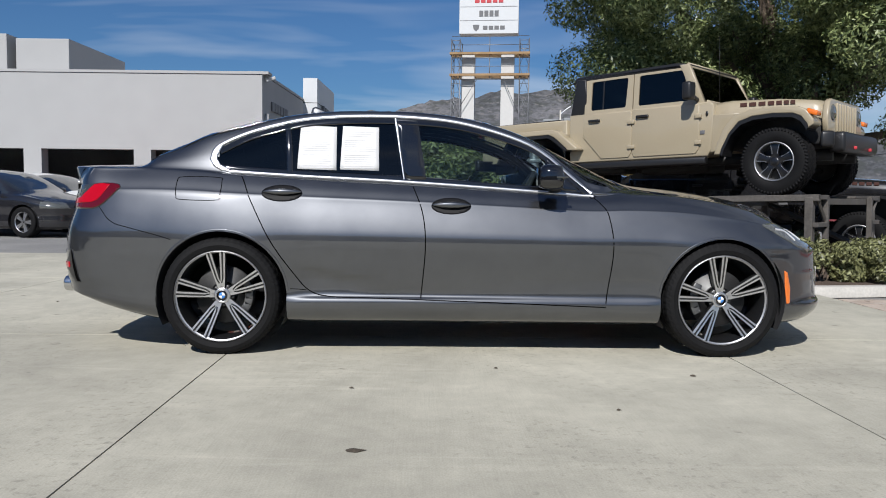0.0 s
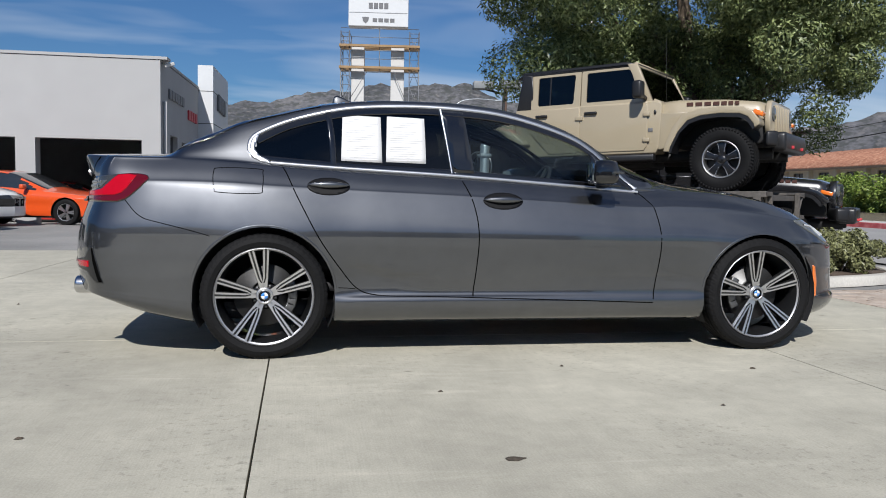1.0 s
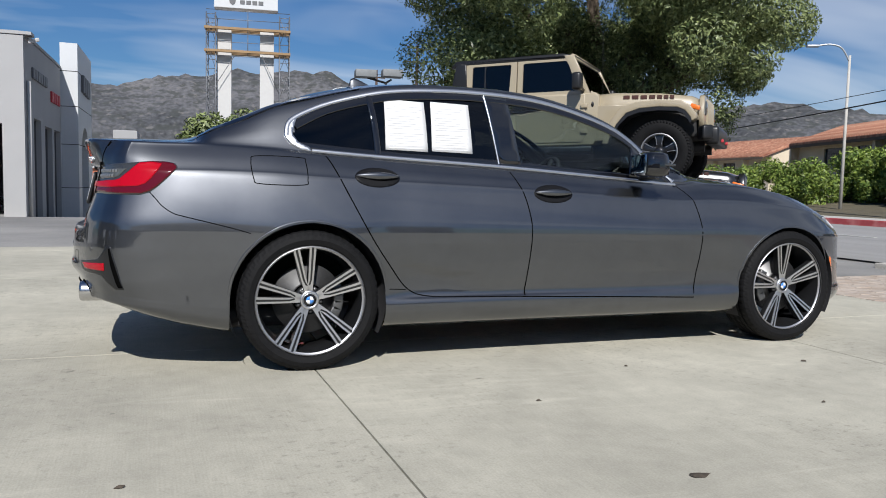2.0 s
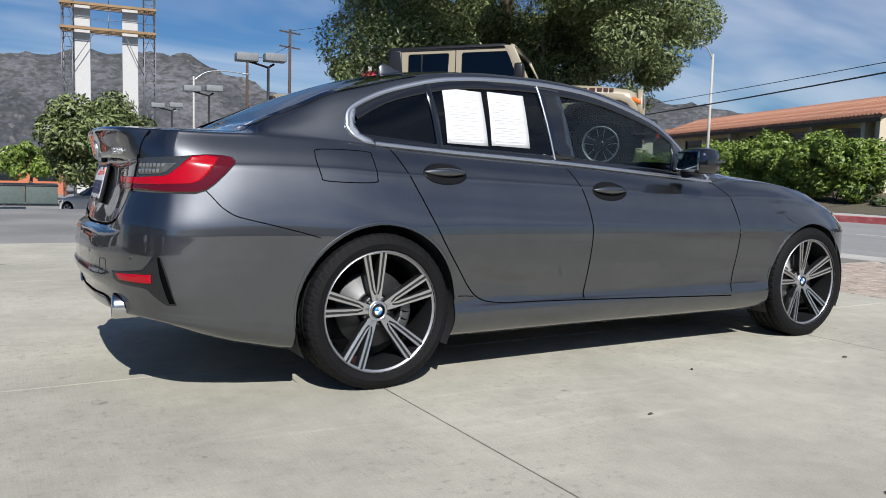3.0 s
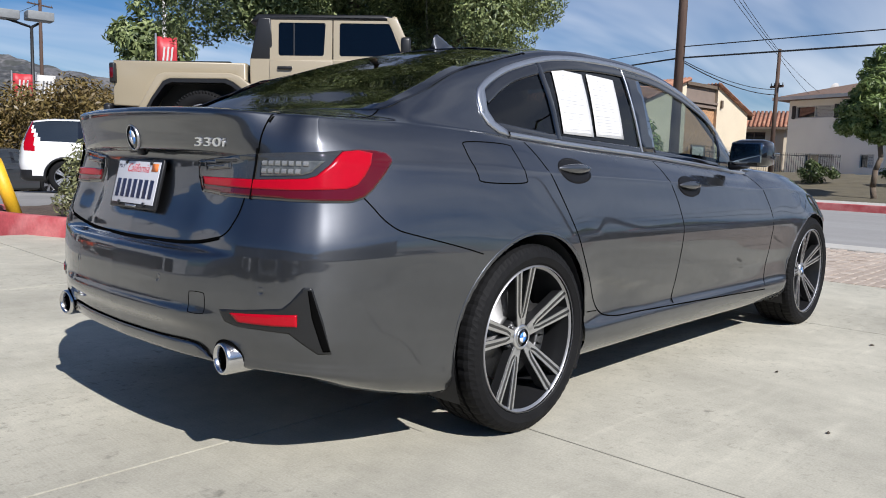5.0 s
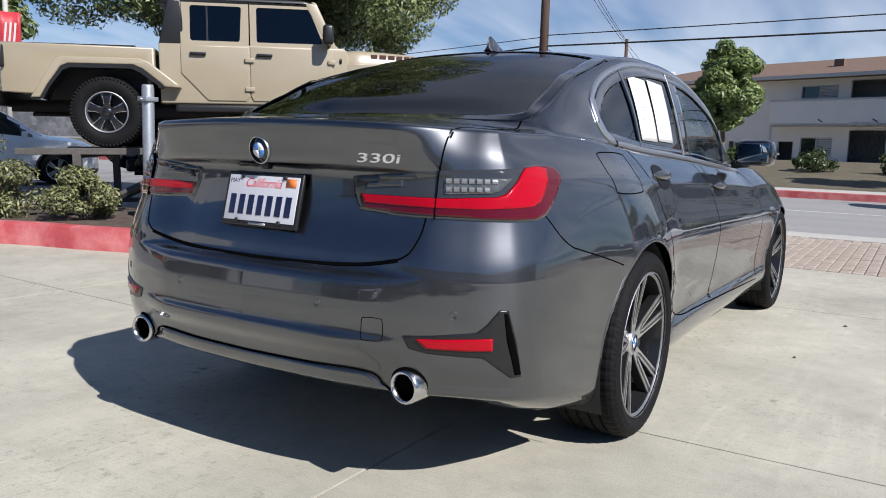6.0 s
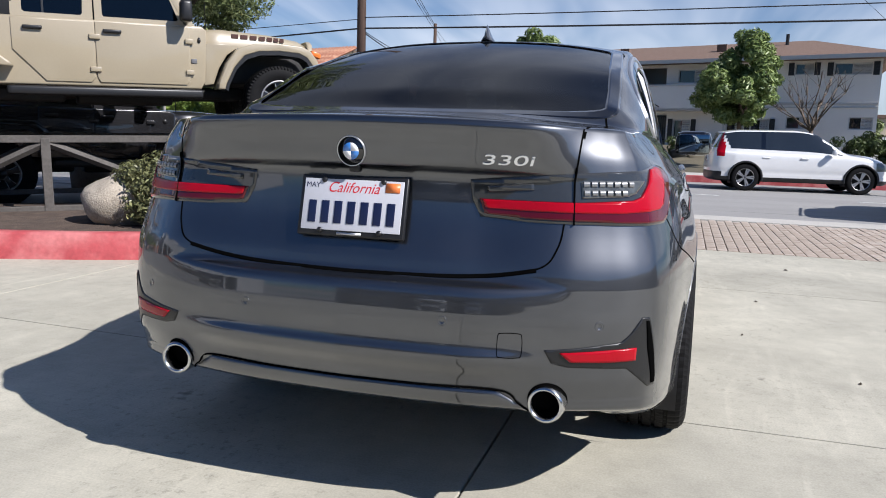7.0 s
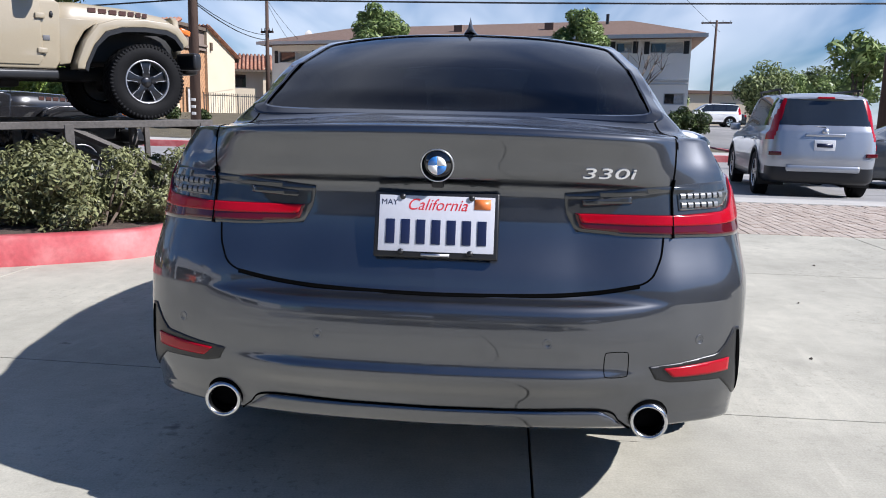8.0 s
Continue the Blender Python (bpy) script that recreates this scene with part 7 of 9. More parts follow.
# low far buildings at the back of the lot and down the side street
for x, y, w, d, h, mat, lab in ((-5.0, 70, 14, 8, 3.1, material("salmon_wall", (0.50, 0.17, 0.09), 0.9, vary=0.1), "low salmon building behind the lot"), (76, -20, 8, 24, 3.0, CREAM, "low tan building down the side street")):
    AREA = LOT_BACK if y > 0 else STREET
    root = thing("far_building", pose(x, y, ground_z(x, y) - 0.15), lab, "building")
    bm = bmesh.new()
    box(bm, (w, d, h), (0, 0, h / 2), bevel=0.03)
    part("wall", bm, mat, root, smooth=False)
    bm = bmesh.new()
    box(bm, (w + 0.6, d + 0.6, 0.3), (0, 0, h + 0.15), bevel=0.03)
    part("roof", bm, TRIM if y > 0 else SHINGLE, root, smooth=False)
    for k in range(5):
        bm = bmesh.new()
        along = (k + 0.5) / 5 - 0.5
        box(bm, (1.4, 0.06, 1.1) if w > d else (0.06, 1.4, 1.1), (w * along, -d / 2 - 0.02, h * 0.55) if w > d else (-w / 2 - 0.02, d * along, h * 0.55), bevel=0.01)
        part("window", bm, DARKPANE, root, smooth=False)
for k, (x, y, r, h) in enumerate(((55.2, -18.0, 2.6, 4.3), (58.5, -20.6, 2.8, 4.1), (61.6, -23.8, 3.2, 4.5), (55.3, -23.5, 2.8, 4.2), (66, -13.5, 2.2, 3.0))):
    blobs = clumps((0, 0, h * 0.6), (r * 0.7, r * 0.7, h * 0.32), 22, r * 0.35, 140 + k)
    tree((x, y, ground_z(x, y)), h * 0.3, 0.16, blobs, 6500, 0.10, STREETLEAF if k % 2 else BIGLEAF, "broad green tree down the side street", 140 + k, group="far street trees")
shrub((35.0, -8.6, 0.35), (1.3, 1.2, 0.62), 4200, 0.06, HEDGELEAF, "rounded dark green bush at the corner", 165, "bush", "shrub", "bushes before the flats", n=24)
AREA = LOT_BACK
shrub((7.4, 25.3, -0.4), (1.8, 1.6, 1.95), 9000, 0.06, DRYLEAF, "dry yellow-brown hedge behind the lot", 160, "dry_hedge", "hedge", n=30)
shrub((6.4, 27.0, -0.5), (1.8, 1.6, 1.7), 9000, 0.06, DRYLEAF, "dry yellow-brown hedge behind the lot", 161, "dry_hedge", "hedge", n=30)


AREA = HERE
# an unseen grey block with dark panels, added for the sedan's paint to mirror
backdrop = thing("workshop_building", pose(-27, -6, 0), "plain grey block out of view, added for the sedan's paint to mirror", "building")
bm = bmesh.new()
box(bm, (8, 34, 4.4), (0, 0, 2.2), bevel=0.03)
part("wall", bm, STUCCO, backdrop, smooth=False)
bm = bmesh.new()
box(bm, (8.5, 34.5, 0.3), (0, 0, 4.55), bevel=0.03)
part("roof", bm, SIGNGREY, backdrop, smooth=False)
for y in (-12, -6, 0, 6, 12):
    bm = bmesh.new()
    box(bm, (0.08, 3.6, 3.0), (4.02, y, 1.5))
    part("roller_door", bm, DARKPANE if y % 4 else SIGNGREY, backdrop, smooth=False)


# wall out of view, added to give the doors a reflected horizon line
yard_wall = thing("yard_wall", pose(-8.5, -17, 0), "plain grey stucco wall out of view, added for the car's side to mirror", "wall", kind="structure")
bm = bmesh.new()
box(bm, (29, 0.3, 3.4), (0, 0, 1.7), bevel=0.02)
part("wall", bm, STUCCO, yard_wall, smooth=False)
bm = bmesh.new()
box(bm, (29.1, 0.42, 0.12), (0, 0, 3.46), bevel=0.02)
part("coping", bm, PALECONC, yard_wall, smooth=False)


import collections

# ---- off-road trucks ----
WORDBROWN = material("dark_brown_vinyl", (0.06, 0.022, 0.016), 0.5, vary=0.1)
SAND = material("sand_paint", (0.335, 0.283, 0.195), 0.36, vary=0.03, scale=2, coat=0.8)
BLACKPAINT = material("black_paint", (0.012, 0.012, 0.014), 0.25, vary=0.1, coat=1.0)
TRUCKGLASS = window_glass("truck_glass", (0.10, 0.12, 0.12))
BLACKALLOY = material("black_alloy", (0.02, 0.02, 0.022), 0.3, 0.5, vary=0.1, coat=0.6)
CHASSIS = material("black_chassis", (0.012, 0.012, 0.012), 0.6, vary=0.2)


def offroad_wheel(parent, x, y, z, s, r=0.415):
    """A knobbly tyre on a dark five-spoke wheel with a bright lip."""
    hub = Matrix.Translation((x, y, z)) @ pose(0, 0, 0, 90 if s < 0 else -90, 0, 0)
    bm = bmesh.new()
    tyre_mesh(bm, r, 0.225, 0.285, hub, 96, 0.006)
    for k in range(60):
        a = 2 * math.pi * k / 60
        for e in (-1, 1):
            q = hub @ Vector(((r - 0.024) * math.cos(a + 0.05 * e), (r - 0.024) * math.sin(a + 0.05 * e), e * 0.138))
            box(bm, (0.036, 0.014, 0.020), q, (0, -math.degrees(a) if s < 0 else math.degrees(a), 0))
    wheel = part("wheel", bm, RUBBER, parent, "knobbly off-road tyre")
    bm = bmesh.new()
    lathe(bm, [(0.229, 0.122), (0.227, 0.138), (0.213, 0.136), (0.209, 0.118), (0.203, 0.08), (0.20, -0.1)], 40, hub)
    part("rim", bm, LIPGREY, wheel, "bright wheel lip")
    bm = bmesh.new()
    lathe(bm, [(0.0, 0.01), (0.20, 0.0)], 40, hub)
    part("wheel_back", bm, CHASSIS, wheel)
    for k in range(5):
        a = math.radians(90 + 72 * k)
        bm = bmesh.new()
        prism(bm, [(0.04, -0.045), (0.12, -0.035), (0.205, -0.06), (0.205, 0.06), (0.12, 0.035), (0.04, 0.045)], 0.05, hub @ pose(0, 0, 0.075, 0, 0, math.degrees(a)) @ pose(0, 0, 0, 90, 0, 0), bevel=0.008)
        part("spoke", bm, BLACKALLOY, wheel)
        bm = bmesh.new()
        for e in (-1, 1):
            prism(bm, [(0.09, e * 0.026), (0.20, e * 0.045), (0.20, e * 0.056), (0.12, e * 0.034), (0.09, e * 0.035)], 0.006, hub @ pose(0, 0, 0.103, 0, 0, math.degrees(a)) @ pose(0, 0, 0, 90, 0, 0))
        part("spoke_face", bm, LIPGREY, wheel, "machined spoke edges", smooth=False)
    bm = bmesh.new()
    lathe(bm, [(0.0, 0.115), (0.035, 0.112), (0.06, 0.10), (0.065, 0.05)], 24, hub)
    part("hub", bm, BLACKALLOY, wheel)


def offroader(m, paint, label, pickup=True, base=3.487, tyre=0.415):
    """A boxy off-road truck, forward along x, tyres on z = 0, halfway between its axles at x = 0."""
    root = thing("pickup_truck" if pickup else "off_road_car", m, label, "pickup truck" if pickup else "car")
    ax = base / 2
    off = ax - 1.7435
    rear_cab = -1.19 if pickup else -2.0
    tail = -2.80 if pickup else -2.25
    tail += -off if pickup else -off * 0.6
    W = 0.79

    def side_panel(name, pts, y0, y1, mat, parent=root, bevel=0.012, lab=""):
        got = []
        for s in (-1, 1):
            bm = bmesh.new()
            prism(bm, pts, abs(y1 - y0), Matrix.Translation((0, s * (y0 + y1) / 2, 0)), bevel=bevel)
            got.append(part(name, bm, mat, parent, lab))
        return got

    # tub, with its wheel openings left free
    bm = bmesh.new()
    prism(bm, [(rear_cab, 0.62), (0.82 + off, 0.62), (0.90 + off, 0.70), (0.95 + off, 1.27), (0.86 + off, 1.31), (rear_cab, 1.31)], 2 * W, bevel=0.02)
    part("cab", bm, paint, root)
    # bonnet, scuttle and grille
    bm = bmesh.new()
    rings = []
    for x, w, z0, z1 in ((0.70, 0.75, 1.10, 1.305), (1.2, 0.70, 1.10, 1.325), (1.7, 0.64, 1.08, 1.30), (2.2, 0.58, 1.05, 1.255), (2.38, 0.565, 1.0, 1.20)):
        rings.append([bm.verts.new((x + off, a * w, z)) for a, z in ((-1, z0), (-1, z1 - 0.07), (-0.9, z1 - 0.02), (-0.55, z1), (0, z1 + 0.015), (0.55, z1), (0.9, z1 - 0.02), (1, z1 - 0.07), (1, z0))])
    for a, b in zip(rings, rings[1:]):
        for q in range(8):
            bm.faces.new((a[q], a[q + 1], b[q + 1], b[q]))
    bm.faces.new(rings[-1])
    bm.faces.new(rings[0][::-1])
    bmesh.ops.recalc_face_normals(bm, faces=bm.faces)
    bonnet = part("bonnet", bm, paint, root)
    for s in (-1, 1):
        bm = bmesh.new()
        for k in range(7):
            box(bm, (0.070, 0.006, 0.045), (1.34 + off + 0.092 * k, s * (0.690 - 0.0107 * k), 1.238 - 0.0022 * k), (s * -4, 0, s * -6), bevel=0.002)
        part("side_lettering", bm, WORDBROWN, bonnet, "dark bonnet word drawn as plain bars", smooth=False, kind="stuff")
        bm = bmesh.new()
        box(bm, (0.14, 0.03, 0.075), (1.08 + off, s * 0.70, 1.06), (0, 40, 0), bevel=0.012)
        part("side_vent", bm, BLACKPLASTIC, bonnet)
        bm = bmesh.new()
        box(bm, (0.13, 0.008, 0.05), (0.68 + off, s * (W + 0.004), 0.93), bevel=0.004)
        part("side_badge", bm, SIGNGREY, root)
        bm = bmesh.new()
        lathe(bm, [(0.0, 0.008), (0.03, 0.008), (0.033, 0.0)], 16, pose(0.80 + off, s * (W + 0.002), 1.16, -90 * s, 0, 0))
        part("fuel_cap", bm, BLACKPLASTIC, root)
    bm = bmesh.new()
    prism(bm, [(-0.60, 0.80), (0.60, 0.80), (0.63, 1.0), (0.57, 1.2), (0.5, 1.24), (-0.5, 1.24), (-0.57, 1.2), (-0.63, 1.0)], 0.10, pose(2.42 + off, 0, 0, 0, 0, 90), bevel=0.02)
    grille = part("grille", bm, paint, root)
    for k in range(7):
        bm = bmesh.new()
        box(bm, (0.02, 0.066, 0.30), (2.462 + off, -0.285 + 0.095 * k, 1.03))
        part("grille_slot", bm, CHASSIS, grille)
    for k in range(8):
        bm = bmesh.new()
        box(bm, (0.05, 0.034, 0.34), (2.478 + off, -0.3325 + 0.095 * k, 1.03), bevel=0.01)
        part("grille_bar", bm, paint, grille)
    for s in (-1, 1):
        bm = bmesh.new()
        lathe(bm, [(0.0, 0.03), (0.07, 0.025), (0.088, 0.01), (0.095, 0.0), (0.095, -0.03)], 28, pose(2.475 + off, s * 0.455, 1.08, 0, 90, 0))
        part("head_lamp", bm, CLEARLENS, grille, "round head lamp")
    for s in (-1, 1):
        bm = bmesh.new()
        prism(bm, [(0.88 + off, 0.66), (1.06 + off, 0.68), (1.14 + off, 0.86), (1.24 + off, 1.02), (1.38 + off, 1.13), (0.88 + off, 1.14)], 0.12, Matrix.Translation((0, s * 0.725, 0)), bevel=0.012)
        part("fender", bm, paint, root)
    # flared wings
    for name, cx in (("front_wing", ax), ("rear_wing", -ax)):
        up = 1.14 if name == "front_wing" else 1.12
        f = [(-0.70, 0.66), (-0.62, 0.80), (-0.46, up - 0.03), (-0.38, up), (0.36, up), (0.46, up - 0.04), (0.64, 0.84), (0.66, 0.80)]
        if name == "front_wing":
            f = [(-0.66, 0.62), (-0.64, 0.70), (-0.54, 0.92), (-0.42, up - 0.055), (-0.26, up + 0.005), (0.0, up + 0.02), (0.36, up), (0.52, up - 0.05), (0.64, up - 0.16), (0.66, up - 0.22)]
        g = [(x * 0.86, 0.62 + (z - 0.62) * 0.84 if name == "front_wing" else (z - 0.075 if z > 0.9 else z)) for x, z in f]
        for s in (-1, 1):
            bm = bmesh.new()
            prism(bm, [(cx + x, z) for x, z in f] + [(cx + x, z) for x, z in g[::-1]], 0.26, Matrix.Translation((0, s * 0.815, 0)), bevel=0.014)
            wing = part(name, bm, paint, root)
            bm = bmesh.new()
            prism(bm, [(cx + x, z) for x, z in g] + [(cx + x * 0.95, z - 0.045 if z > 0.9 else z - 0.02) for x, z in g[::-1]], 0.265, Matrix.Translation((0, s * 0.815, 0)))
            part("wing_liner", bm, BLACKPLASTIC, wing, smooth=False)
            if name == "front_wing":
                bm = bmesh.new()
                box(bm, (0.17, 0.15, 0.06), (cx + 0.62, s * 0.86, up - 0.085), (0, 14, 0), bevel=0.015)
                part("indicator", bm, AMBER, wing)
    bm = bmesh.new()
    box(bm, (1.34, 1.12, 0.40), (ax - 0.06, 0, 0.90), bevel=0.03)
    part("engine_bay", bm, CHASSIS, root)
    bm = bmesh.new()
    box(bm, (1.3, 1.2, 0.55), (-ax, 0, 0.92), bevel=0.03)
    part("inner_arch", bm, CHASSIS, root)
    # doors, with handles and outside hinges
    doors = [("front_door", 0.60 + off, -0.225 + off * 0.6), ("rear_door", -0.239 + off * 0.6, -1.06 if pickup else -1.05)]
    for name, x1, x0 in doors:
        pts = [(x0 + (0.26 if name == "rear_door" else 0.03), 0.66), (x1 - 0.05, 0.66), (x1, 0.72), (x1, 1.29), (x0, 1.29), (x0, 0.98 if name == "rear_door" else 0.72)]
        for s, door in zip((-1, 1), side_panel(name, pts, W - 0.004, W + 0.014, paint, bevel=0.007)):
            bm = bmesh.new()
            box(bm, (0.17, 0.035, 0.038), (x0 + 0.16, s * (W + 0.03), 1.20), bevel=0.012)
            part("door_handle", bm, BLACKPLASTIC, door)
            for z in (0.80, 1.14):
                bm = bmesh.new()
                box(bm, (0.12, 0.03, 0.055), (x1 + 0.0, s * (W + 0.022), z), bevel=0.01)
                part("hinge", bm, paint, door)
            bm = bmesh.new()
            xa, xb = x0 + 0.002, x1 - 0.002
            top = [(xa, 1.30), (xb, 1.30), (xb - (0.24 if name == "front_door" else 0.0), 1.74), (xa, 1.74)]
            hx, top_in = xb - 0.115, xb - (0.245 if name == "front_door" else 0.10)
            hole = [(xa + 0.078, 1.365), (xa + 0.095, 1.345), (hx - 0.02, 1.345), (hx, 1.365), (top_in + 0.01, 1.695), (top_in - 0.01, 1.712), (xa + 0.10, 1.712), (xa + 0.080, 1.695)]
            top = [top[0], (xa + 0.01, 1.30), (xb - 0.01, 1.30), top[1], (top[2][0] + 0.004, 1.733), top[2], (xa + 0.01, 1.74), top[3]]
            frame_ = part("window_frame", frame_prism(top, hole, 0.04, Matrix.Translation((0, s * (W - 0.045), 0)) @ pose(0, 0, 0)), paint, door, smooth=False)
            frame_.matrix_basis = Matrix.Translation((0, s * (W - 0.045), 1.3)) @ pose(0, 0, 0, s * 5, 0, 0) @ Matrix.Translation((0, -s * (W - 0.045), -1.3))
            bm = bmesh.new()
            prism(bm, hole, 0.008, Matrix.Translation((0, s * (W - 0.045), 0)))
            pane = part("window_pane", bm, TRUCKGLASS, door, "dark glass", smooth=False)
            pane.matrix_basis = frame_.matrix_basis
            if name == "rear_door":
                bm = bmesh.new()
                box(bm, (0.022, 0.024, 0.36), (xa + 0.26, s * (W - 0.045), 1.53), bevel=0.003)
                bar = part("window_divider", bm, BLACKPLASTIC, door, smooth=False)
                bar.matrix_basis = frame_.matrix_basis
    # roof, pillars, screen
    end = rear_cab if pickup else tail + 0.12
    bm = bmesh.new()
    prism(bm, [(end, 1.72), (0.42 + off, 1.74), (0.44 + off, 1.77), (0.30 + off, 1.805), (end + 0.05, 1.80)], 1.47, bevel=0.03)
    part("roof", bm, BLACKPLASTIC, root, "black roof")
    for s in (-1, 1):
        bm = bmesh.new()
        if pickup:
            prism(bm, [(rear_cab, 1.30), (-1.03, 1.30), (-1.05, 1.75), (rear_cab + 0.06, 1.76)], 0.06, Matrix.Translation((0, s * 0.735, 0)), bevel=0.01)
        else:
            prism(bm, [(end - 0.08, 1.30), (-1.05, 1.30), (-1.05, 1.75), (end, 1.76)], 0.06, Matrix.Translation((0, s * 0.735, 0)), bevel=0.01)
        part("rear_pillar", bm, BLACKPLASTIC, root)
        bm = bmesh.new()
        prism(bm, [(0.56 + off, 1.29), (0.73 + off, 1.29), (0.43 + off, 1.775), (0.32 + off, 1.775)], 0.07, pose(0, s * (W - 0.045), 1.3, s * 5, 0, 0) @ Matrix.Translation((0, 0, -1.3)), bevel=0.015)
        part("screen_pillar", bm, paint, root)
        bm = bmesh.new()
        box(bm, (0.13, 0.16, 0.21), (0.54 + off, s * 0.97, 1.43), bevel=0.035)
        mirror = part("wing_mirror", bm, BLACKPLASTIC, root)
        bm = bmesh.new()
        rod(bm, (0.56 + off, s * 0.78, 1.34), (0.55 + off, s * 0.93, 1.38), 0.03)
        part("mirror_arm", bm, BLACKPLASTIC, mirror)
    bm = bmesh.new()
    v = [bm.verts.new(q) for q in ((0.70 + off, -0.70, 1.31), (0.70 + off, 0.70, 1.31), (0.40 + off, 0.67, 1.76), (0.40 + off, -0.67, 1.76))]
    bm.faces.new(v)
    got = bmesh.ops.extrude_face_region(bm, geom=bm.faces[:])
    bmesh.ops.translate(bm, verts=[e for e in got["geom"] if isinstance(e, bmesh.types.BMVert)], vec=(0.012, 0, 0.01))
    bmesh.ops.recalc_face_normals(bm, faces=bm.faces)
    part("windscreen", bm, TRUCKGLASS, root, smooth=False)
    bm = bmesh.new()
    rod(bm, (0.72 + off, -0.71, 1.31), (0.72 + off, 0.71, 1.31), 0.03, sides=8)
    rod(bm, (0.40 + off, -0.68, 1.765), (0.40 + off, 0.68, 1.765), 0.035, sides=8)
    part("screen_frame", bm, paint, root)
    bm = bmesh.new()
    rod(bm, (0.98 + off, -0.66, 1.30), (0.96 + off, -0.66, 2.02), 0.006, 0.003, 6)
    part("antenna", bm, IRON, root)
    bm = bmesh.new()
    box(bm, (0.5, 1.3, 0.5), (-0.1, 0, 1.05), bevel=0.05)
    box(bm, (0.14, 0.5, 0.75), (-0.25, 0.36, 1.2), bevel=0.05)
    box(bm, (0.14, 0.5, 0.75), (-0.25, -0.36, 1.2), bevel=0.05)
    box(bm, (0.14, 1.3, 0.7), (-1.05, 0, 1.2), bevel=0.05)
    part("seat", bm, CABIN, root)
    # bed or rear tub
    if pickup:
        bm = bmesh.new()
        prism(bm, [(-1.23, 0.66), (-1.23, 1.255), (tail, 1.275), (tail - 0.02, 0.72), (-ax - 0.55, 0.70), (-ax - 0.46, 0.95), (-ax - 0.36, 1.09), (-ax + 0.36, 1.09), (-ax + 0.46, 0.95), (-ax + 0.62, 0.66)], 1.56, bevel=0.02)
        bed = part("bed", bm, paint, root)
        bm = bmesh.new()
        box(bm, (abs(tail) - 1.5, 1.36, 0.03), ((tail - 1.34) / 2, 0, 1.268))
        part("bed_cover", bm, BLACKPLASTIC, bed, smooth=False)
    else:
        bm = bmesh.new()
        prism(bm, [(-1.0, 0.66), (-1.0, 1.31), (tail, 1.31), (tail - 0.02, 0.72), (-ax - 0.50, 0.70), (-ax - 0.44, 0.95), (-ax - 0.34, 1.09), (-ax + 0.34, 1.09), (-ax + 0.44, 0.95), (-ax + 0.55, 0.66)], 1.565, bevel=0.02)
        part("tub", bm, paint, root)
    for s in (-1, 1):
        bm = bmesh.new()
        box(bm, (0.10, 0.15, 0.24), (tail + 0.0, s * 0.76, 1.12), bevel=0.02)
        lamp = part("tail_lamp", bm, BLACKPLASTIC, root)
        bm = bmesh.new()
        box(bm, (0.02, 0.09, 0.15), (tail - 0.045, s * 0.765, 1.12), bevel=0.008)
        box(bm, (0.06, 0.02, 0.12), (tail - 0.01, s * 0.832, 1.12), bevel=0.006)
        part("red_lens", bm, REDDARK, lamp)
        bm = bmesh.new()
        box(bm, (1.95 + off * 2, 0.10, 0.10), (-0.15, s * 0.82, 0.56), bevel=0.025)
        part("rock_rail", bm, BLACKPLASTIC, root)
    # bumpers, chassis and axles
    bm = bmesh.new()
    box(bm, (0.26, 1.25, 0.24), (2.62 + off, 0, 0.72), bevel=0.05)
    box(bm, (0.2, 0.32, 0.19), (2.52 + off, 0.73, 0.74), (0, 0, -28), bevel=0.04)
    box(bm, (0.2, 0.32, 0.19), (2.52 + off, -0.73, 0.74), (0, 0, 28), bevel=0.04)
    front = part("front_bumper", bm, BLACKPLASTIC, root, "black steel bumper")
    for s in (-1, 1):
        bm = bmesh.new()
        lathe(bm, [(0.0, 0.01), (0.045, 0.005), (0.055, -0.02)], 18, pose(2.74 + off, s * 0.48, 0.73, 0, 90, 0))
        part("fog_lamp", bm, CLEARLENS, front)
        bm = bmesh.new()
        box(bm, (0.07, 0.022, 0.04), (2.76 + off, s * 0.28, 0.66), bevel=0.008)
        part("tow_hook", bm, SIGNRED, front)
    bm = bmesh.new()
    box(bm, (0.16, 1.7, 0.17), (tail - 0.12, 0, 0.66), bevel=0.04)
    part("rear_bumper", bm, BLACKPLASTIC, root)
    bm = bmesh.new()
    for s in (-1, 1):
        box(bm, (2.45 - tail, 0.09, 0.14), ((2.45 + tail) / 2 + off / 2, s * 0.42, 0.58))
        rod(bm, (ax - 0.15, s * 0.35, 0.45), (ax + 0.05, s * 0.40, 0.95), 0.04)
        rod(bm, (-ax + 0.15, s * 0.35, 0.45), (-ax + 0.05, s * 0.40, 0.95), 0.04)
    for x in (ax, -ax):
        rod(bm, (x, -0.68, 0.415), (x, 0.68, 0.415), 0.05)
        bmesh.ops.create_uvsphere(bm, u_segments=12, v_segments=8, radius=0.14, matrix=Matrix.Translation((x, 0.12, 0.42)))
    box(bm, (0.9, 0.5, 0.2), (0.0, 0, 0.5), bevel=0.04)
    box(bm, (0.8, 0.35, 0.2), (-1.0, -0.3, 0.52), bevel=0.05)
    rod(bm, (-ax + 0.3, 0.3, 0.5), (tail, 0.35, 0.5), 0.035)
    part("chassis", bm, CHASSIS, root)
    for x in (ax, -ax):
        for s in (-1, 1):
            offroad_wheel(root, x, s * 0.765, tyre, s, tyre)
    if not pickup:
        offroad_wheel(root, tail - 0.2, 0, 1.0, -1)
    return root


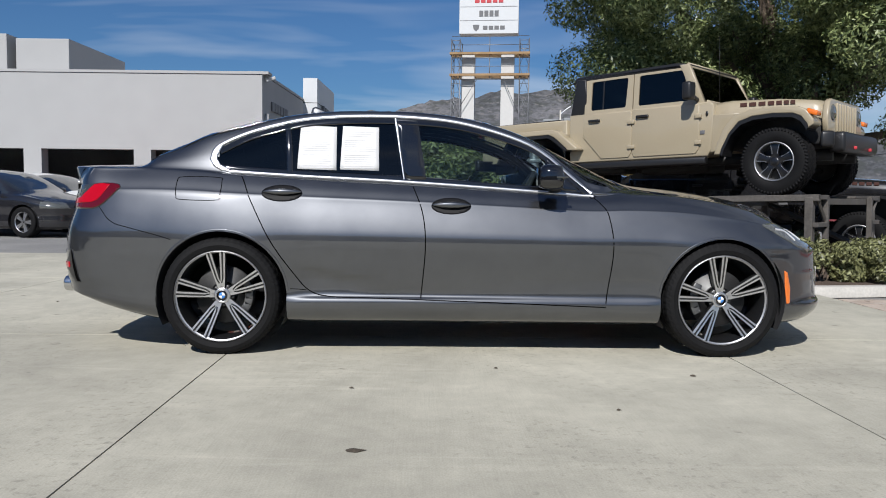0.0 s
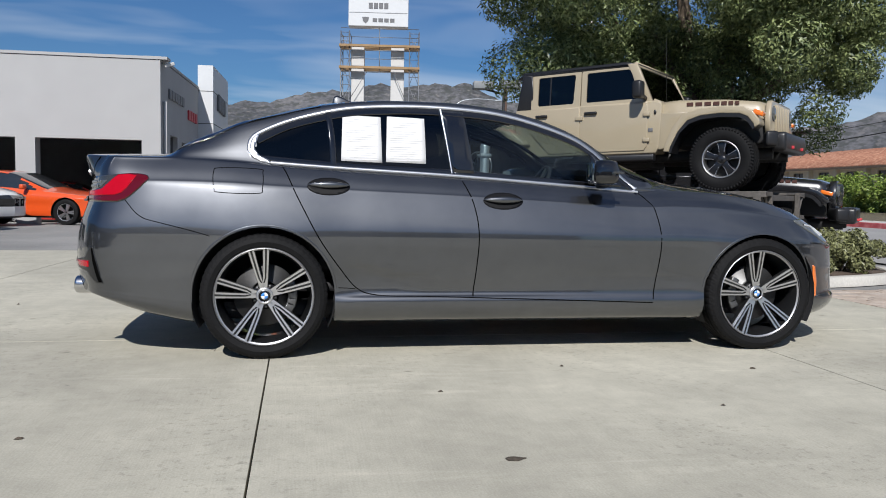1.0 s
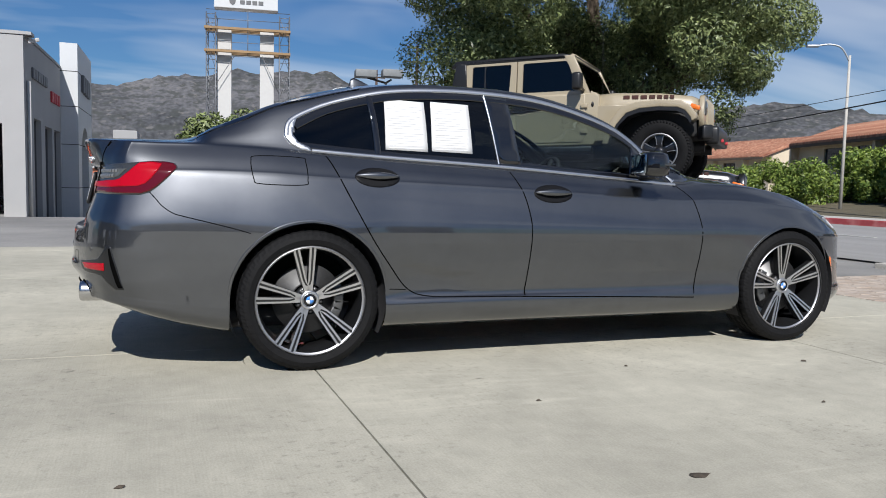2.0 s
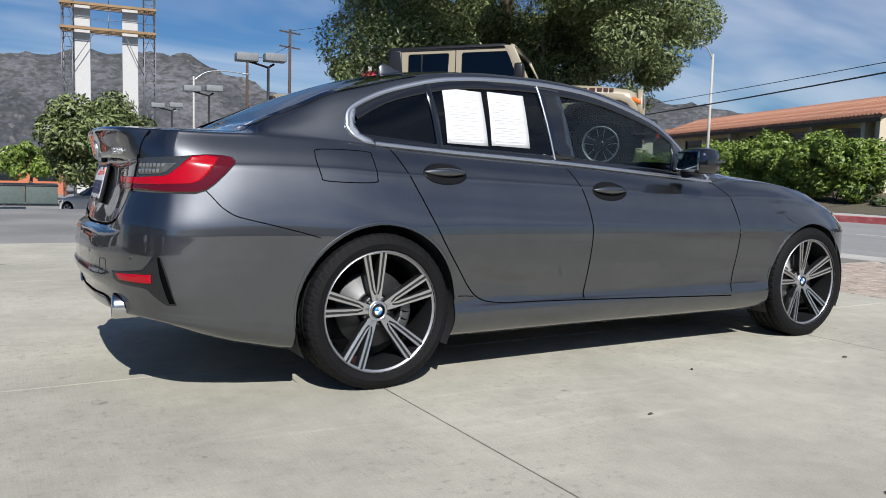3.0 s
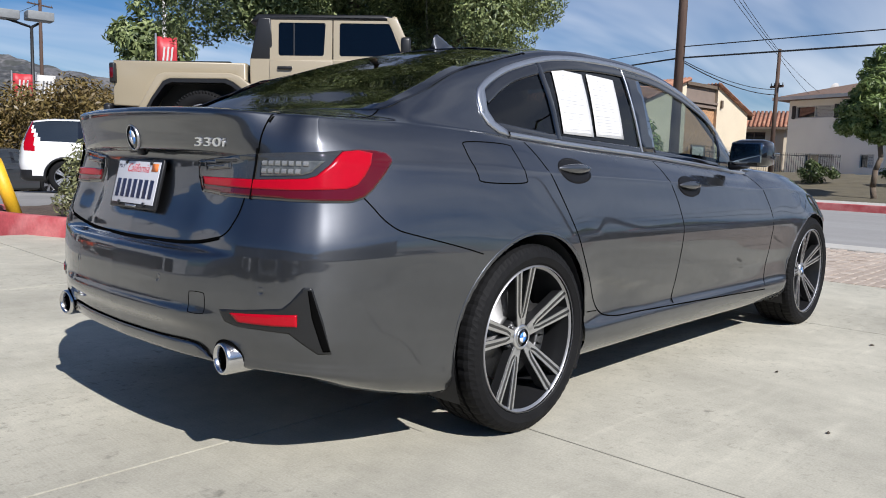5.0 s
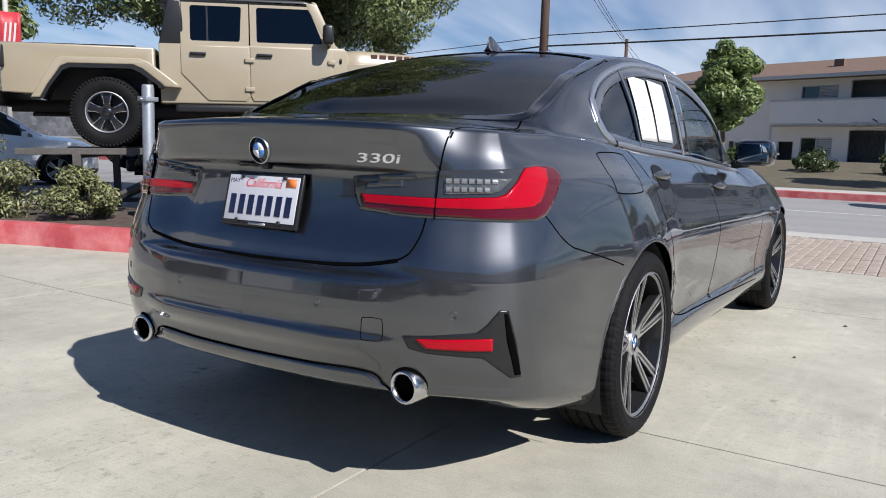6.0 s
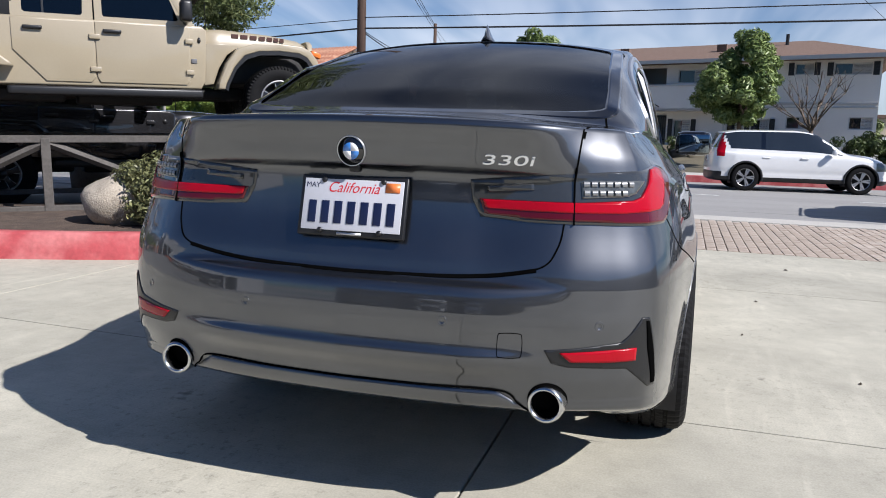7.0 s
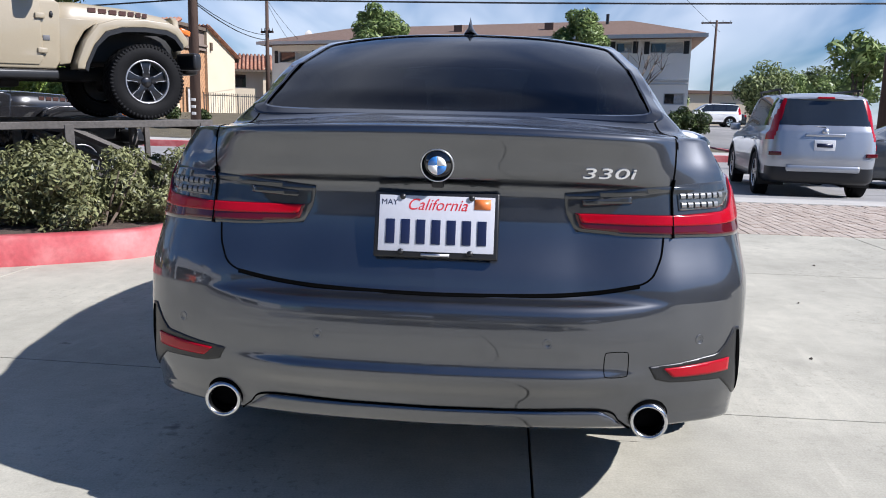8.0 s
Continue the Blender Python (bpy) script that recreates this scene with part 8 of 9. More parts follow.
def frame_prism(outer, hole, depth, m):
    bm = bmesh.new()
    n = len(outer)
    rings = []
    for pts, y in ((outer, -depth / 2), (hole, -depth / 2), (hole, depth / 2), (outer, depth / 2)):
        rings.append([bm.verts.new(m @ Vector((x, y, z))) for x, z in pts])
    for a in range(4):
        r, q = rings[a], rings[(a + 1) % 4]
        for i in range(n):
            bm.faces.new((r[i], r[(i + 1) % n], q[(i + 1) % n], q[i]))
    bmesh.ops.recalc_face_normals(bm, faces=bm.faces)
    return bm


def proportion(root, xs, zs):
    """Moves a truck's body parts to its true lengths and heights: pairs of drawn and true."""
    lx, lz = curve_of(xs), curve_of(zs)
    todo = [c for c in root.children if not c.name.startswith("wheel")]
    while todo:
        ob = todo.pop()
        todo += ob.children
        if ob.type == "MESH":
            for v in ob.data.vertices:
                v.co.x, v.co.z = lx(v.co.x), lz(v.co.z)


TRUCK = pose(3.168, 5.449, 0.925, 0, 0, -45.4) @ pose(0, 0, 0, 0, -1.38, 0)
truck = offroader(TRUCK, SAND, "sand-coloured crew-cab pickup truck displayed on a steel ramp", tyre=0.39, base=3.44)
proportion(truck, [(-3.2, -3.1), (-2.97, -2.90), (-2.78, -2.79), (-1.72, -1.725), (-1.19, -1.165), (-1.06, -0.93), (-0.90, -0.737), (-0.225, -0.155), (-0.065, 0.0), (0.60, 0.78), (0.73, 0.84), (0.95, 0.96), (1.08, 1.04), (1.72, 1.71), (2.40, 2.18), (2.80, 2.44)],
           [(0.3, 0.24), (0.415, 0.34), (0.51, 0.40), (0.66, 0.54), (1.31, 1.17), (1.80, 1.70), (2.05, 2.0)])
offroader(pose(5.35, 7.25, -0.06, 0, 0, -41.2), BLACKPAINT, "black boxy off-road car parked behind the ramp", False, 3.008)

# the display ramp
RAMPSTEEL = material("weathered_steel", (0.11, 0.10, 0.09), 0.7, 0.35, vary=0.3, scale=4, fine=40, bump=0.001)
ramp = thing("display_ramp", TRUCK, "weathered grey steel display ramp under the truck", "ramp")
for s in (-1, 1):
    bm = bmesh.new()
    box(bm, (4.9, 0.07, 0.07), (-0.15, s * 1.12, -0.035), bevel=0.006)
    part("side_rail", bm, RAMPSTEEL, ramp, smooth=False)
    bm = bmesh.new()
    box(bm, (4.9, 0.06, 0.06), (-0.15, s * 1.12, -0.72), bevel=0.006)
    part("ground_beam", bm, RAMPSTEEL, ramp, smooth=False)
    for x in (-2.0, -0.7, 0.85, 2.2):
        bm = bmesh.new()
        box(bm, (0.085, 0.085, 0.86), (x, s * 1.12, -0.46), bevel=0.006)
        part("post", bm, RAMPSTEEL, ramp, smooth=False)
    for x0, x1 in ((-2.0, -0.7), (0.85, -0.7), (2.2, 0.85)):
        bm = bmesh.new()
        rod(bm, (x0, s * 1.12, -0.72), (x1, s * 1.12, -0.07), 0.04, sides=4)
        part("brace", bm, RAMPSTEEL, ramp, smooth=False)
    for x in (-1.7435, 1.7435):
        bm = bmesh.new()
        box(bm, (0.9, 0.62, 0.03), (x, s * 0.80, -0.018), bevel=0.004)
        part("wheel_plate", bm, RAMPSTEEL, ramp, smooth=False)
    bm = bmesh.new()
    for z in (0.0, -0.30):
        box(bm, (0.06, 0.34, 0.05), (2.27, s * 0.98, z - 0.03), bevel=0.005)
    box(bm, (0.06, 0.06, 0.75), (2.27, s * 0.82, -0.40), bevel=0.005)
    rod(bm, (2.27, s * 0.82, -0.30), (2.27, s * 1.12, -0.03), 0.02, sides=4)
    part("end_frame", bm, RAMPSTEEL, ramp, smooth=False)
for x in (-2.0, -0.7, 0.85, 2.2):
    bm = bmesh.new()
    box(bm, (0.07, 2.2, 0.07), (x, 0, -0.075), bevel=0.006)
    part("cross_beam", bm, RAMPSTEEL, ramp, smooth=False)

# galvanised post, bollard, marker stake
GALV = material("galvanised_steel", (0.42, 0.44, 0.46), 0.42, 0.7, vary=0.15, scale=8, fine=60)
YELLOW = material("yellow_paint", (0.72, 0.42, 0.02), 0.5, vary=0.12)
post = thing("steel_post", pose(1.2, 5.2, 0.12), "galvanised steel pipe post in the planter", "post")
bm = bmesh.new()
lathe(bm, [(0.0, 1.43), (0.055, 1.43), (0.062, 1.40), (0.062, -0.05)], 24)
part("pipe", bm, GALV, post)
bm = bmesh.new()
box(bm, (0.15, 0.15, 0.05), (0, 0, 1.28), bevel=0.01)
rod(bm, (-0.1, 0, 1.28), (0.1, 0, 1.28), 0.012)
part("clamp", bm, GALV, post)
bollard = thing("bollard", pose(-0.42, 7.35, 0.12), "yellow painted steel bollard leaning at the planter", "bollard")
bm = bmesh.new()
rod(bm, (0.10, 0, -0.05), (-0.12, 0, 0.62), 0.075, sides=20)
bmesh.ops.create_uvsphere(bm, u_segments=20, v_segments=10, radius=0.076, matrix=Matrix.Translation((-0.12, 0, 0.62)))
part("pipe", bm, YELLOW, bollard)
stake = thing("marker_stake", pose(3.72, 2.6, 0.05), "short white plastic marker stake", "stake")
bm = bmesh.new()
box(bm, (0.06, 0.03, 0.22), (0, 0, 0.08), bevel=0.006)
part("stake_body", bm, TRIM, stake)


# ---- road cars ----
def road_car(m, paint, label, length=4.6, width=1.8, height=1.45, base=2.7, shape="saloon", name="car", group=""):
    """A road car, forward along x: one lofted skin parted into panels, glass and lamps, with wheels and trim."""
    root = thing(name, m, label, "car", group)
    L, W, H = length / 2, width / 2, height
    tall = shape == "suv"
    r = 0.355 if tall else 0.325
    low = 0.25 if tall else 0.18
    ax = base / 2
    belt = H * (0.615 if tall else 0.645)
    if tall:
        roof_line = [(-L, H - 0.20), (-L + 0.35, H - 0.07), (-L + 0.8, H - 0.015), (-0.2, H), (0.25, H - 0.06), (0.62, H - 0.25), (1.08, belt + 0.10), (1.2, belt + 0.06), (L - 0.55, belt - 0.01), (L - 0.2, belt - 0.13), (L, belt - 0.32)]
        edge_line = [(-L, belt + 0.06), (-L + 0.6, belt + 0.03), (0.9, belt - 0.03), (1.3, belt - 0.04), (L - 0.5, belt - 0.12), (L - 0.15, belt - 0.24), (L, belt - 0.34)]
        back, front = -L + 0.34, 0.20
    else:
        k = 0.35 if shape == "coupe" else 0.0
        roof_line = [(-L, belt - 0.06), (-L + 0.15, belt + 0.07), (-L + 0.55, belt + 0.09), (-L + 1.05, H - 0.20), (-L + 1.5, H - 0.04), (-0.25 - k, H), (0.2 - k, H - 0.05), (0.6 - k, H - 0.20), (1.1 - k, belt + 0.08), (1.25 - k, belt + 0.04), (L - 0.6, belt - 0.07), (L - 0.2, belt - 0.19), (L, belt - 0.36)]
        edge_line = [(-L, belt - 0.06), (-L + 0.2, belt + 0.02), (-L + 0.9, belt + 0.02), (0.9 - k, belt - 0.05), (1.2 - k, belt - 0.06), (L - 0.5, belt - 0.16), (L - 0.15, belt - 0.26), (L, belt - 0.38)]
        back, front = -L + 1.35, 0.15 - k
    spine, edge = curve_of(roof_line), curve_of(edge_line)
    outline = spline([(-L, 0, 0), (-L + 0.015, W * 0.5, 0), (-L + 0.13, W * 0.86, 0), (-L + 0.5, W * 0.975, 0), (-ax, W, 0), (0, W * 0.985, 0), (ax, W, 0), (L - 0.42, W * 0.90, 0), (L - 0.14, W * 0.66, 0), (L, 0, 0)], 13)
    cols = []
    for i, p in enumerate(outline):
        t = (outline[min(i + 1, len(outline) - 1)] - outline[max(i - 1, 0)]).normalized()
        if i in (0, len(outline) - 1):
            t = Vector((0, 1 if i == 0 else -1, 0))
        inward = Vector((t.y, -t.x, 0))
        e = edge(p.x)
        rear = 1 - smoothstep(-L + 0.05, -L + 0.45, p.x)
        pts = [p + inward * d + Vector((0, 0, z)) for d, z in ((0.10, low), (0.03, low + 0.05), (0.012, low + 0.16), (0.016, 0.50), (0.0, 0.62), (0.004 + 0.02 * rear, 0.62 + (e - 0.62) * 0.5), (0.02 + 0.03 * rear, e - 0.06), (0.065, e))]
        last = pts[-1]
        if tall:
            rx = p.x if p.x > -L + 0.5 else -L + 0.26 + (p.x + L) * 0.48
            cabin = 1 - smoothstep(1.0, 1.25, p.x)
        else:
            rx = p.x
            cabin = smoothstep(-L + 0.42, -L + 0.62, p.x) * (1 - smoothstep(roof_line[8][0] - 0.1, roof_line[9][0] + 0.05, p.x))
        mid = Vector((rx, 0, spine(rx)))
        ry = min(p.y * 0.80, W * 0.735)
        rz = max(spine(rx) - 0.065, e + 0.02)
        rail = Vector((rx, ry, rz))
        glassy = [(last + rail) / 2 + inward * -0.012, rail, Vector((rx, ry * 0.86, rz + (mid.z - rz) * 0.5)), Vector((rx, ry * 0.45, rz + (mid.z - rz) * 0.88))]
        for f, g in zip((0.10, 0.25, 0.5, 0.75), glassy):
            plain = last.lerp(mid, f)
            plain.z = last.z + (mid.z - last.z) * (1 - (1 - f) ** 2)
            pts.append(plain.lerp(g, cabin))
        pts.append(mid)
        cols.append(spline(pts, 3))
    nv, n = len(cols[0]), len(cols)
    belt_v, rail_v = 21, 27
    co = [q for c in cols for q in c] + [Vector((q.x, -q.y, q.z)) for c in cols for q in c]
    panels = collections.defaultdict(list)
    arch = set()
    for s in (0, 1):
        for i in range(n - 1):
            for j in range(nv - 1):
                o = s * n * nv
                a, b, c, d = o + i * nv + j, o + (i + 1) * nv + j, o + (i + 1) * nv + j + 1, o + i * nv + j + 1
                q = (co[a] + co[b] + co[c] + co[d]) / 4
                side = abs(q.y) > W * 0.55
                if side and any((q.x - x) ** 2 + max(q.z - r, 0) ** 2 < (r + 0.045) ** 2 for x in (-ax, ax)):
                    arch.update((a, b, c, d))
                    continue
                if belt_v + 1 <= j < rail_v and back + 0.02 + (0.30 if tall else -0.62) * (1 - (q.z - belt) / (H - belt)) - (0.12 if tall else 0) < q.x < front + 0.78 * (1 - (q.z - belt + 0.03) / (H - belt)) and side and q.z < H - 0.10:
                    mid_x = -0.12 if shape != "coupe" else -9
                    panel = "side_pillar" if abs(q.x - mid_x) < 0.045 else "quarter_pillar" if tall and abs(q.x + 1.05) < 0.035 else "side_window"
                elif j >= rail_v and front + 0.02 < q.x < roof_line[8 if not tall else 6][0]:
                    panel = "windscreen"
                elif tall and q.x < -L + 0.45 and abs(q.y) < W * (0.80 - 0.13 * (q.z - belt) / 0.4) and belt + 0.09 < q.z < H - 0.12:
                    panel = "rear_window"
                elif not tall and j >= rail_v and -L + 0.66 < q.x < back - 0.02:
                    panel = "rear_window"
                elif tall and q.x < -L + 0.36 and W * (0.80 - 0.13 * (q.z - belt) / 0.4) < abs(q.y) < W * (0.96 - 0.21 * (q.z - belt) / 0.4) and belt - 0.10 < q.z < H - 0.12:
                    panel = "tail_lamp"
                elif not tall and q.x < -L + 0.30 and W * 0.50 < abs(q.y) and belt - 0.17 < q.z < belt - 0.02:
                    panel = "tail_lamp"
                elif L - 0.55 < q.x and W * 0.50 < abs(q.y) and 0.61 < q.z < 0.76 + (0.08 if tall else 0):
                    panel = "head_lamp"
                elif q.z < low + (0.13 if tall else 0.05) + (0.11 if tall and q.x < -L + 0.3 else 0):
                    panel = "lower_trim"
                elif q.x > L - 0.2 and abs(q.y) < W * 0.5 and 0.42 < q.z < 0.70:
                    panel = "grille"
                elif side and -0.12 < q.x < 0.98 and q.z > low + 0.14 and j < belt_v:
                    panel = "front_door"
                elif side and -1.02 < q.x <= -0.12 and q.z > low + 0.14 and j < belt_v and shape != "coupe":
                    panel = "rear_door"
                elif q.x > 1.0 and j >= belt_v:
                    panel = "bonnet"
                else:
                    panel = "body"
                if panel in ("side_window", "side_pillar", "quarter_pillar", "tail_lamp", "head_lamp", "front_door", "rear_door"):
                    panel += "+" if s else ""
                panels[panel].append((a, d, c, b) if s == 0 else (a, b, c, d))
    for v in arch:
        p = co[v]
        x = ax if p.x > 0 else -ax
        q = Vector((p.x - x, 0, p.z - r))
        if q.z > 0:
            q = q.normalized() * (r + 0.045)
        else:
            q.x = math.copysign(r + 0.045, q.x)
        co[v] = Vector((x + q.x, p.y, r + q.z))
    looks = {"side_window": DARKPANE, "windscreen": DARKPANE, "rear_window": DARKPANE, "side_pillar": GLOSSBLACK, "quarter_pillar": GLOSSBLACK, "tail_lamp": REDLENS, "head_lamp": CLEARLENS, "lower_trim": BLACKPLASTIC, "grille": GLOSSBLACK}
    for panel, faces in panels.items():
        used = sorted({v for f in faces for v in f})
        index = {v: k for k, v in enumerate(used)}
        me = bpy.data.meshes.new("panel")
        me.from_pydata([co[v] for v in used], [], [[index[v] for v in f] for f in faces])
        mesh_part(panel.replace("+", ""), me, looks.get(panel.replace("+", ""), paint), root)
    for s in (-1, 1):
        bm = bmesh.new()
        box(bm, (0.11, 0.19, 0.13), (front + 0.52, s * (W + 0.06), belt + 0.06), bevel=0.04)
        part("wing_mirror", bm, paint, root)
        for x in (0.02, -0.94):
            if shape == "coupe" and x < 0:
                continue
            bm = bmesh.new()
            box(bm, (0.19, 0.035, 0.035), (x, s * (W - 0.012), belt - 0.12), bevel=0.012)
            part("door_handle", bm, paint, root)
        for x in (-ax, ax):
            hub = Matrix.Translation((x, s * (W - 0.125), r)) @ pose(0, 0, 0, 90 if s < 0 else -90, 0, 0)
            bm = bmesh.new()
            lathe(bm, [(r * 0.66, 0.10), (r * 0.9, 0.115), (r * 0.98, 0.10), (r, 0.08), (r, -0.1), (r * 0.66, -0.1)], 40, hub)
            wheel = part("wheel", bm, RUBBER, root)
            bm = bmesh.new()
            lathe(bm, [(r * 0.66, 0.10), (r * 0.63, 0.09)], 32, hub)
            part("rim", bm, ALLOY, wheel)
            bm = bmesh.new()
            lathe(bm, [(r * 0.63, 0.09), (r * 0.60, -0.05), (0, -0.05)], 32, hub)
            part("wheel_back", bm, CHASSIS, wheel)
            for k in range(5):
                bm = bmesh.new()
                for e in (-8, 8):
                    prism(bm, [(0.02, -0.016), (r * 0.64, -0.02), (r * 0.64, 0.02), (0.02, 0.016)], 0.03, hub @ pose(0, 0, 0.07, 0, 0, 72 * k + e) @ pose(0, 0, 0, 90, 0, 0))
                part("spoke", bm, ALLOY, wheel, smooth=False)
            bm = bmesh.new()
            ring = [(math.cos(a) * (r + 0.046), math.sin(a) * (r + 0.046)) for a in [math.pi * k / 14 for k in range(-2, 17)]]
            a_ = [bm.verts.new((x + q[0], s * (W - 0.02), r + q[1])) for q in ring]
            b_ = [bm.verts.new((x + q[0], s * (W - 0.45), r + q[1])) for q in ring]
            for q in range(len(ring) - 1):
                bm.faces.new((a_[q], a_[q + 1], b_[q + 1], b_[q]))
            bm.faces.new(b_)
            part("wheel_well", bm, CHASSIS, root)
            if tall:
                bm = bmesh.new()
                lip = [(math.cos(a), math.sin(a)) for a in [math.pi * k / 20 for k in range(-1, 22)]]
                rings = [[bm.verts.new((x + q[0] * (r + g), s * (W + h), r + q[1] * (r + g))) for q in lip] for g, h in ((0.042, -0.02), (0.042, 0.006), (0.085, 0.006), (0.095, -0.02))]
                for u, v in zip(rings, rings[1:]):
                    for q in range(len(lip) - 1):
                        bm.faces.new((u[q], u[q + 1], v[q + 1], v[q]))
                part("arch_lip", bm, BLACKPLASTIC, root)
    bm = bmesh.new()
    box(bm, (0.02, 0.32, 0.16), (-L - 0.002 + (0.022 if tall else 0.0), 0, belt - 0.18 if tall else 0.55), bevel=0.006)
    plate_ = part("number_plate", bm, WHITE, root)
    bm = bmesh.new()
    box(bm, (0.004, 0.24, 0.06), (-L - 0.014 + (0.022 if tall else 0.0), 0, belt - 0.18 if tall else 0.55))
    part("plate_bars", bm, PLATEBLUE, plate_)
    bm = bmesh.new()
    box(bm, (length * 0.86, width * 0.8, 0.12), (0, 0, low + 0.06))
    part("underbody", bm, CHASSIS, root)
    return root


SILVER = material("silver_paint", (0.42, 0.44, 0.47), 0.32, 0.6, vary=0.03, coat=1.0)
CARWHITE = material("white_paint", (0.74, 0.74, 0.73), 0.3, vary=0.02, coat=1.0)
ORANGE = material("orange_paint", (0.62, 0.075, 0.012), 0.3, vary=0.03, coat=1.0)
CARRED = material("red_paint", (0.42, 0.02, 0.015), 0.3, vary=0.03, coat=1.0)
DARKGREY = material("dark_grey_paint", (0.055, 0.06, 0.065), 0.35, 0.5, vary=0.03, coat=1.0)
PURPLE = material("purple_paint", (0.075, 0.035, 0.22), 0.32, 0.2, vary=0.03, coat=1.0)

AREA = STREET
silver_suv = road_car(pose(11.60, -5.62, -0.19, 0, 0, -7) @ Matrix.Diagonal((1.03, 1.03, 1.10, 1)), SILVER, "silver compact crossover turning into the street", 4.55, 1.82, 1.66, 2.62, "suv")
for s in (-1, 1):
    bm = bmesh.new()
    rod(bm, (-1.6, s * 0.62, 1.69), (0.3, s * 0.62, 1.69), 0.018)
    for x in (-1.5, 0.2):
        rod(bm, (x, s * 0.62, 1.60), (x, s * 0.62, 1.69), 0.016)
    part("roof_rail", bm, IRON, silver_suv)
    bm = bmesh.new()
    box(bm, (0.03, 0.20, 0.06), (-2.195, s * 0.735, 0.70), (0, 0, s * -22), bevel=0.01)
    part("reflector", bm, REDDARK, silver_suv)
bm = bmesh.new()
box(bm, (0.05, 1.12, 0.10), (-2.256, 0, 0.485), bevel=0.03)
part("bumper_insert", bm, SILVER, silver_suv, "silver bumper insert")
bm = bmesh.new()
box(bm, (0.03, 0.60, 0.045), (-2.235, 0, 0.995), bevel=0.012)
part("tailgate_handle", bm, CHROME, silver_suv)
bm = bmesh.new()
lathe(bm, [(0.0, 0.02), (0.05, 0.015), (0.055, 0.0)], 20, Matrix.Translation((-2.225, 0, 1.045)) @ pose(0, 0, 0, 0, -90, 0))
part("badge", bm, CHROME, silver_suv)
bm = bmesh.new()
rod(bm, (-2.19, 0.0, 1.11), (-2.17, 0.42, 1.14), 0.012)
part("wiper", bm, BLACKPLASTIC, silver_suv)
bm = bmesh.new()
box(bm, (0.05, 0.26, 0.03), (-2.04, 0, 1.555), bevel=0.01)
part("brake_lamp", bm, REDLENS, silver_suv)
road_car(pose(19.0, -3.5, -0.21, 0, 0, -82), CARWHITE, "white mid-size crossover driving along the street", 4.66, 1.89, 1.64, 2.873, "suv")
road_car(pose(13.4, -9.4, -0.21, 0, 0, -84), DARKGREY, "dark grey saloon driving along the street", 4.55, 1.78, 1.45, 2.65)
# the dealer's cars
for x, y, turn, paint, lab, shape, L in ((-9.0, 25.0, -20, CARWHITE, "white hatchback parked inside the service bay", "saloon", 4.3), (-8.6, 16.4, -12, ORANGE, "orange-red sports coupe parked on the lot", "coupe", 4.75),
                                         (-13.0, 18.0, -22, SILVER, "silver saloon parked on the lot", "saloon", 4.5), (-10.1, 12.1, -16, BLACKPAINT, "black saloon parked on the lot", "saloon", 4.6), (-10.3, 14.4, -15, CARWHITE, "white saloon parked before the service bay", "saloon", 4.6),
                                         (-9.2, 21.5, 5, CARRED, "red hatchback waiting in the service bay", "saloon", 4.3), (4.75, 15.6, -24, CARWHITE, "white crossover parked behind the planter", "suv", 4.65),
                                         (1.4, 34.5, 130, CARWHITE, "white saloon parked at the back of the lot", "saloon", 4.5), (3.75, 27.15, 170, CARWHITE, "white hatchback parked at the back of the lot", "saloon", 4.2), (4.0, 23.5, 200, DARKGREY, "dark saloon parked at the back of the lot", "saloon", 4.4),
                                         (54, -14.0, 90, CARWHITE, "white car parked down the side street", "suv", 4.5), (58, -15.5, 90, DARKGREY, "dark car parked down the side street", "saloon", 4.5), (20.3, 28.0, 92, BLACKPAINT, "dark saloon driving off along the street", "saloon", 4.7)):
    AREA = LOT_SIDE if x < -8 or y == 28.0 else STREET if x > 50 or y == 15.6 else LOT_BACK
    road_car(pose(x, y, ground_z(x, y) - 0.055, 0, 0, turn), paint, lab, L, 1.8, 1.36 if shape == "coupe" else (1.66 if shape == "suv" else 1.45), 2.7, shape, group="parked cars")
AREA = HERE
# cars out of view, added for the streaks they leave in the sedan's paint
for x, y, turn, paint, lab, shape in ((-17.5, -7.5, 8, CARWHITE, "white saloon parked out of view to the west", "saloon"), (-17.2, -4.4, 5, DARKGREY, "dark grey crossover parked out of view to the west", "suv"), (-17.4, -1.2, 4, SILVER, "silver saloon parked out of view to the west", "saloon"),
                                      (-17.3, 2.0, -3, CARWHITE, "white crossover parked out of view to the west", "suv"), (-17.5, 5.2, -6, BLACKPAINT, "black saloon parked out of view to the west", "saloon")):
    road_car(pose(x, y, ground_z(x, y), 0, 0, turn), paint, lab, 4.6, 1.8, 1.66 if shape == "suv" else 1.45, 2.7, shape, group="parked cars")
AREA = LOT_BACK
offroader(pose(3.2, 29.6, ground_z(3.2, 29.6) - 0.055, 0, 0, -8), PURPLE, "purple boxy off-road car on the lot", False, 3.008)
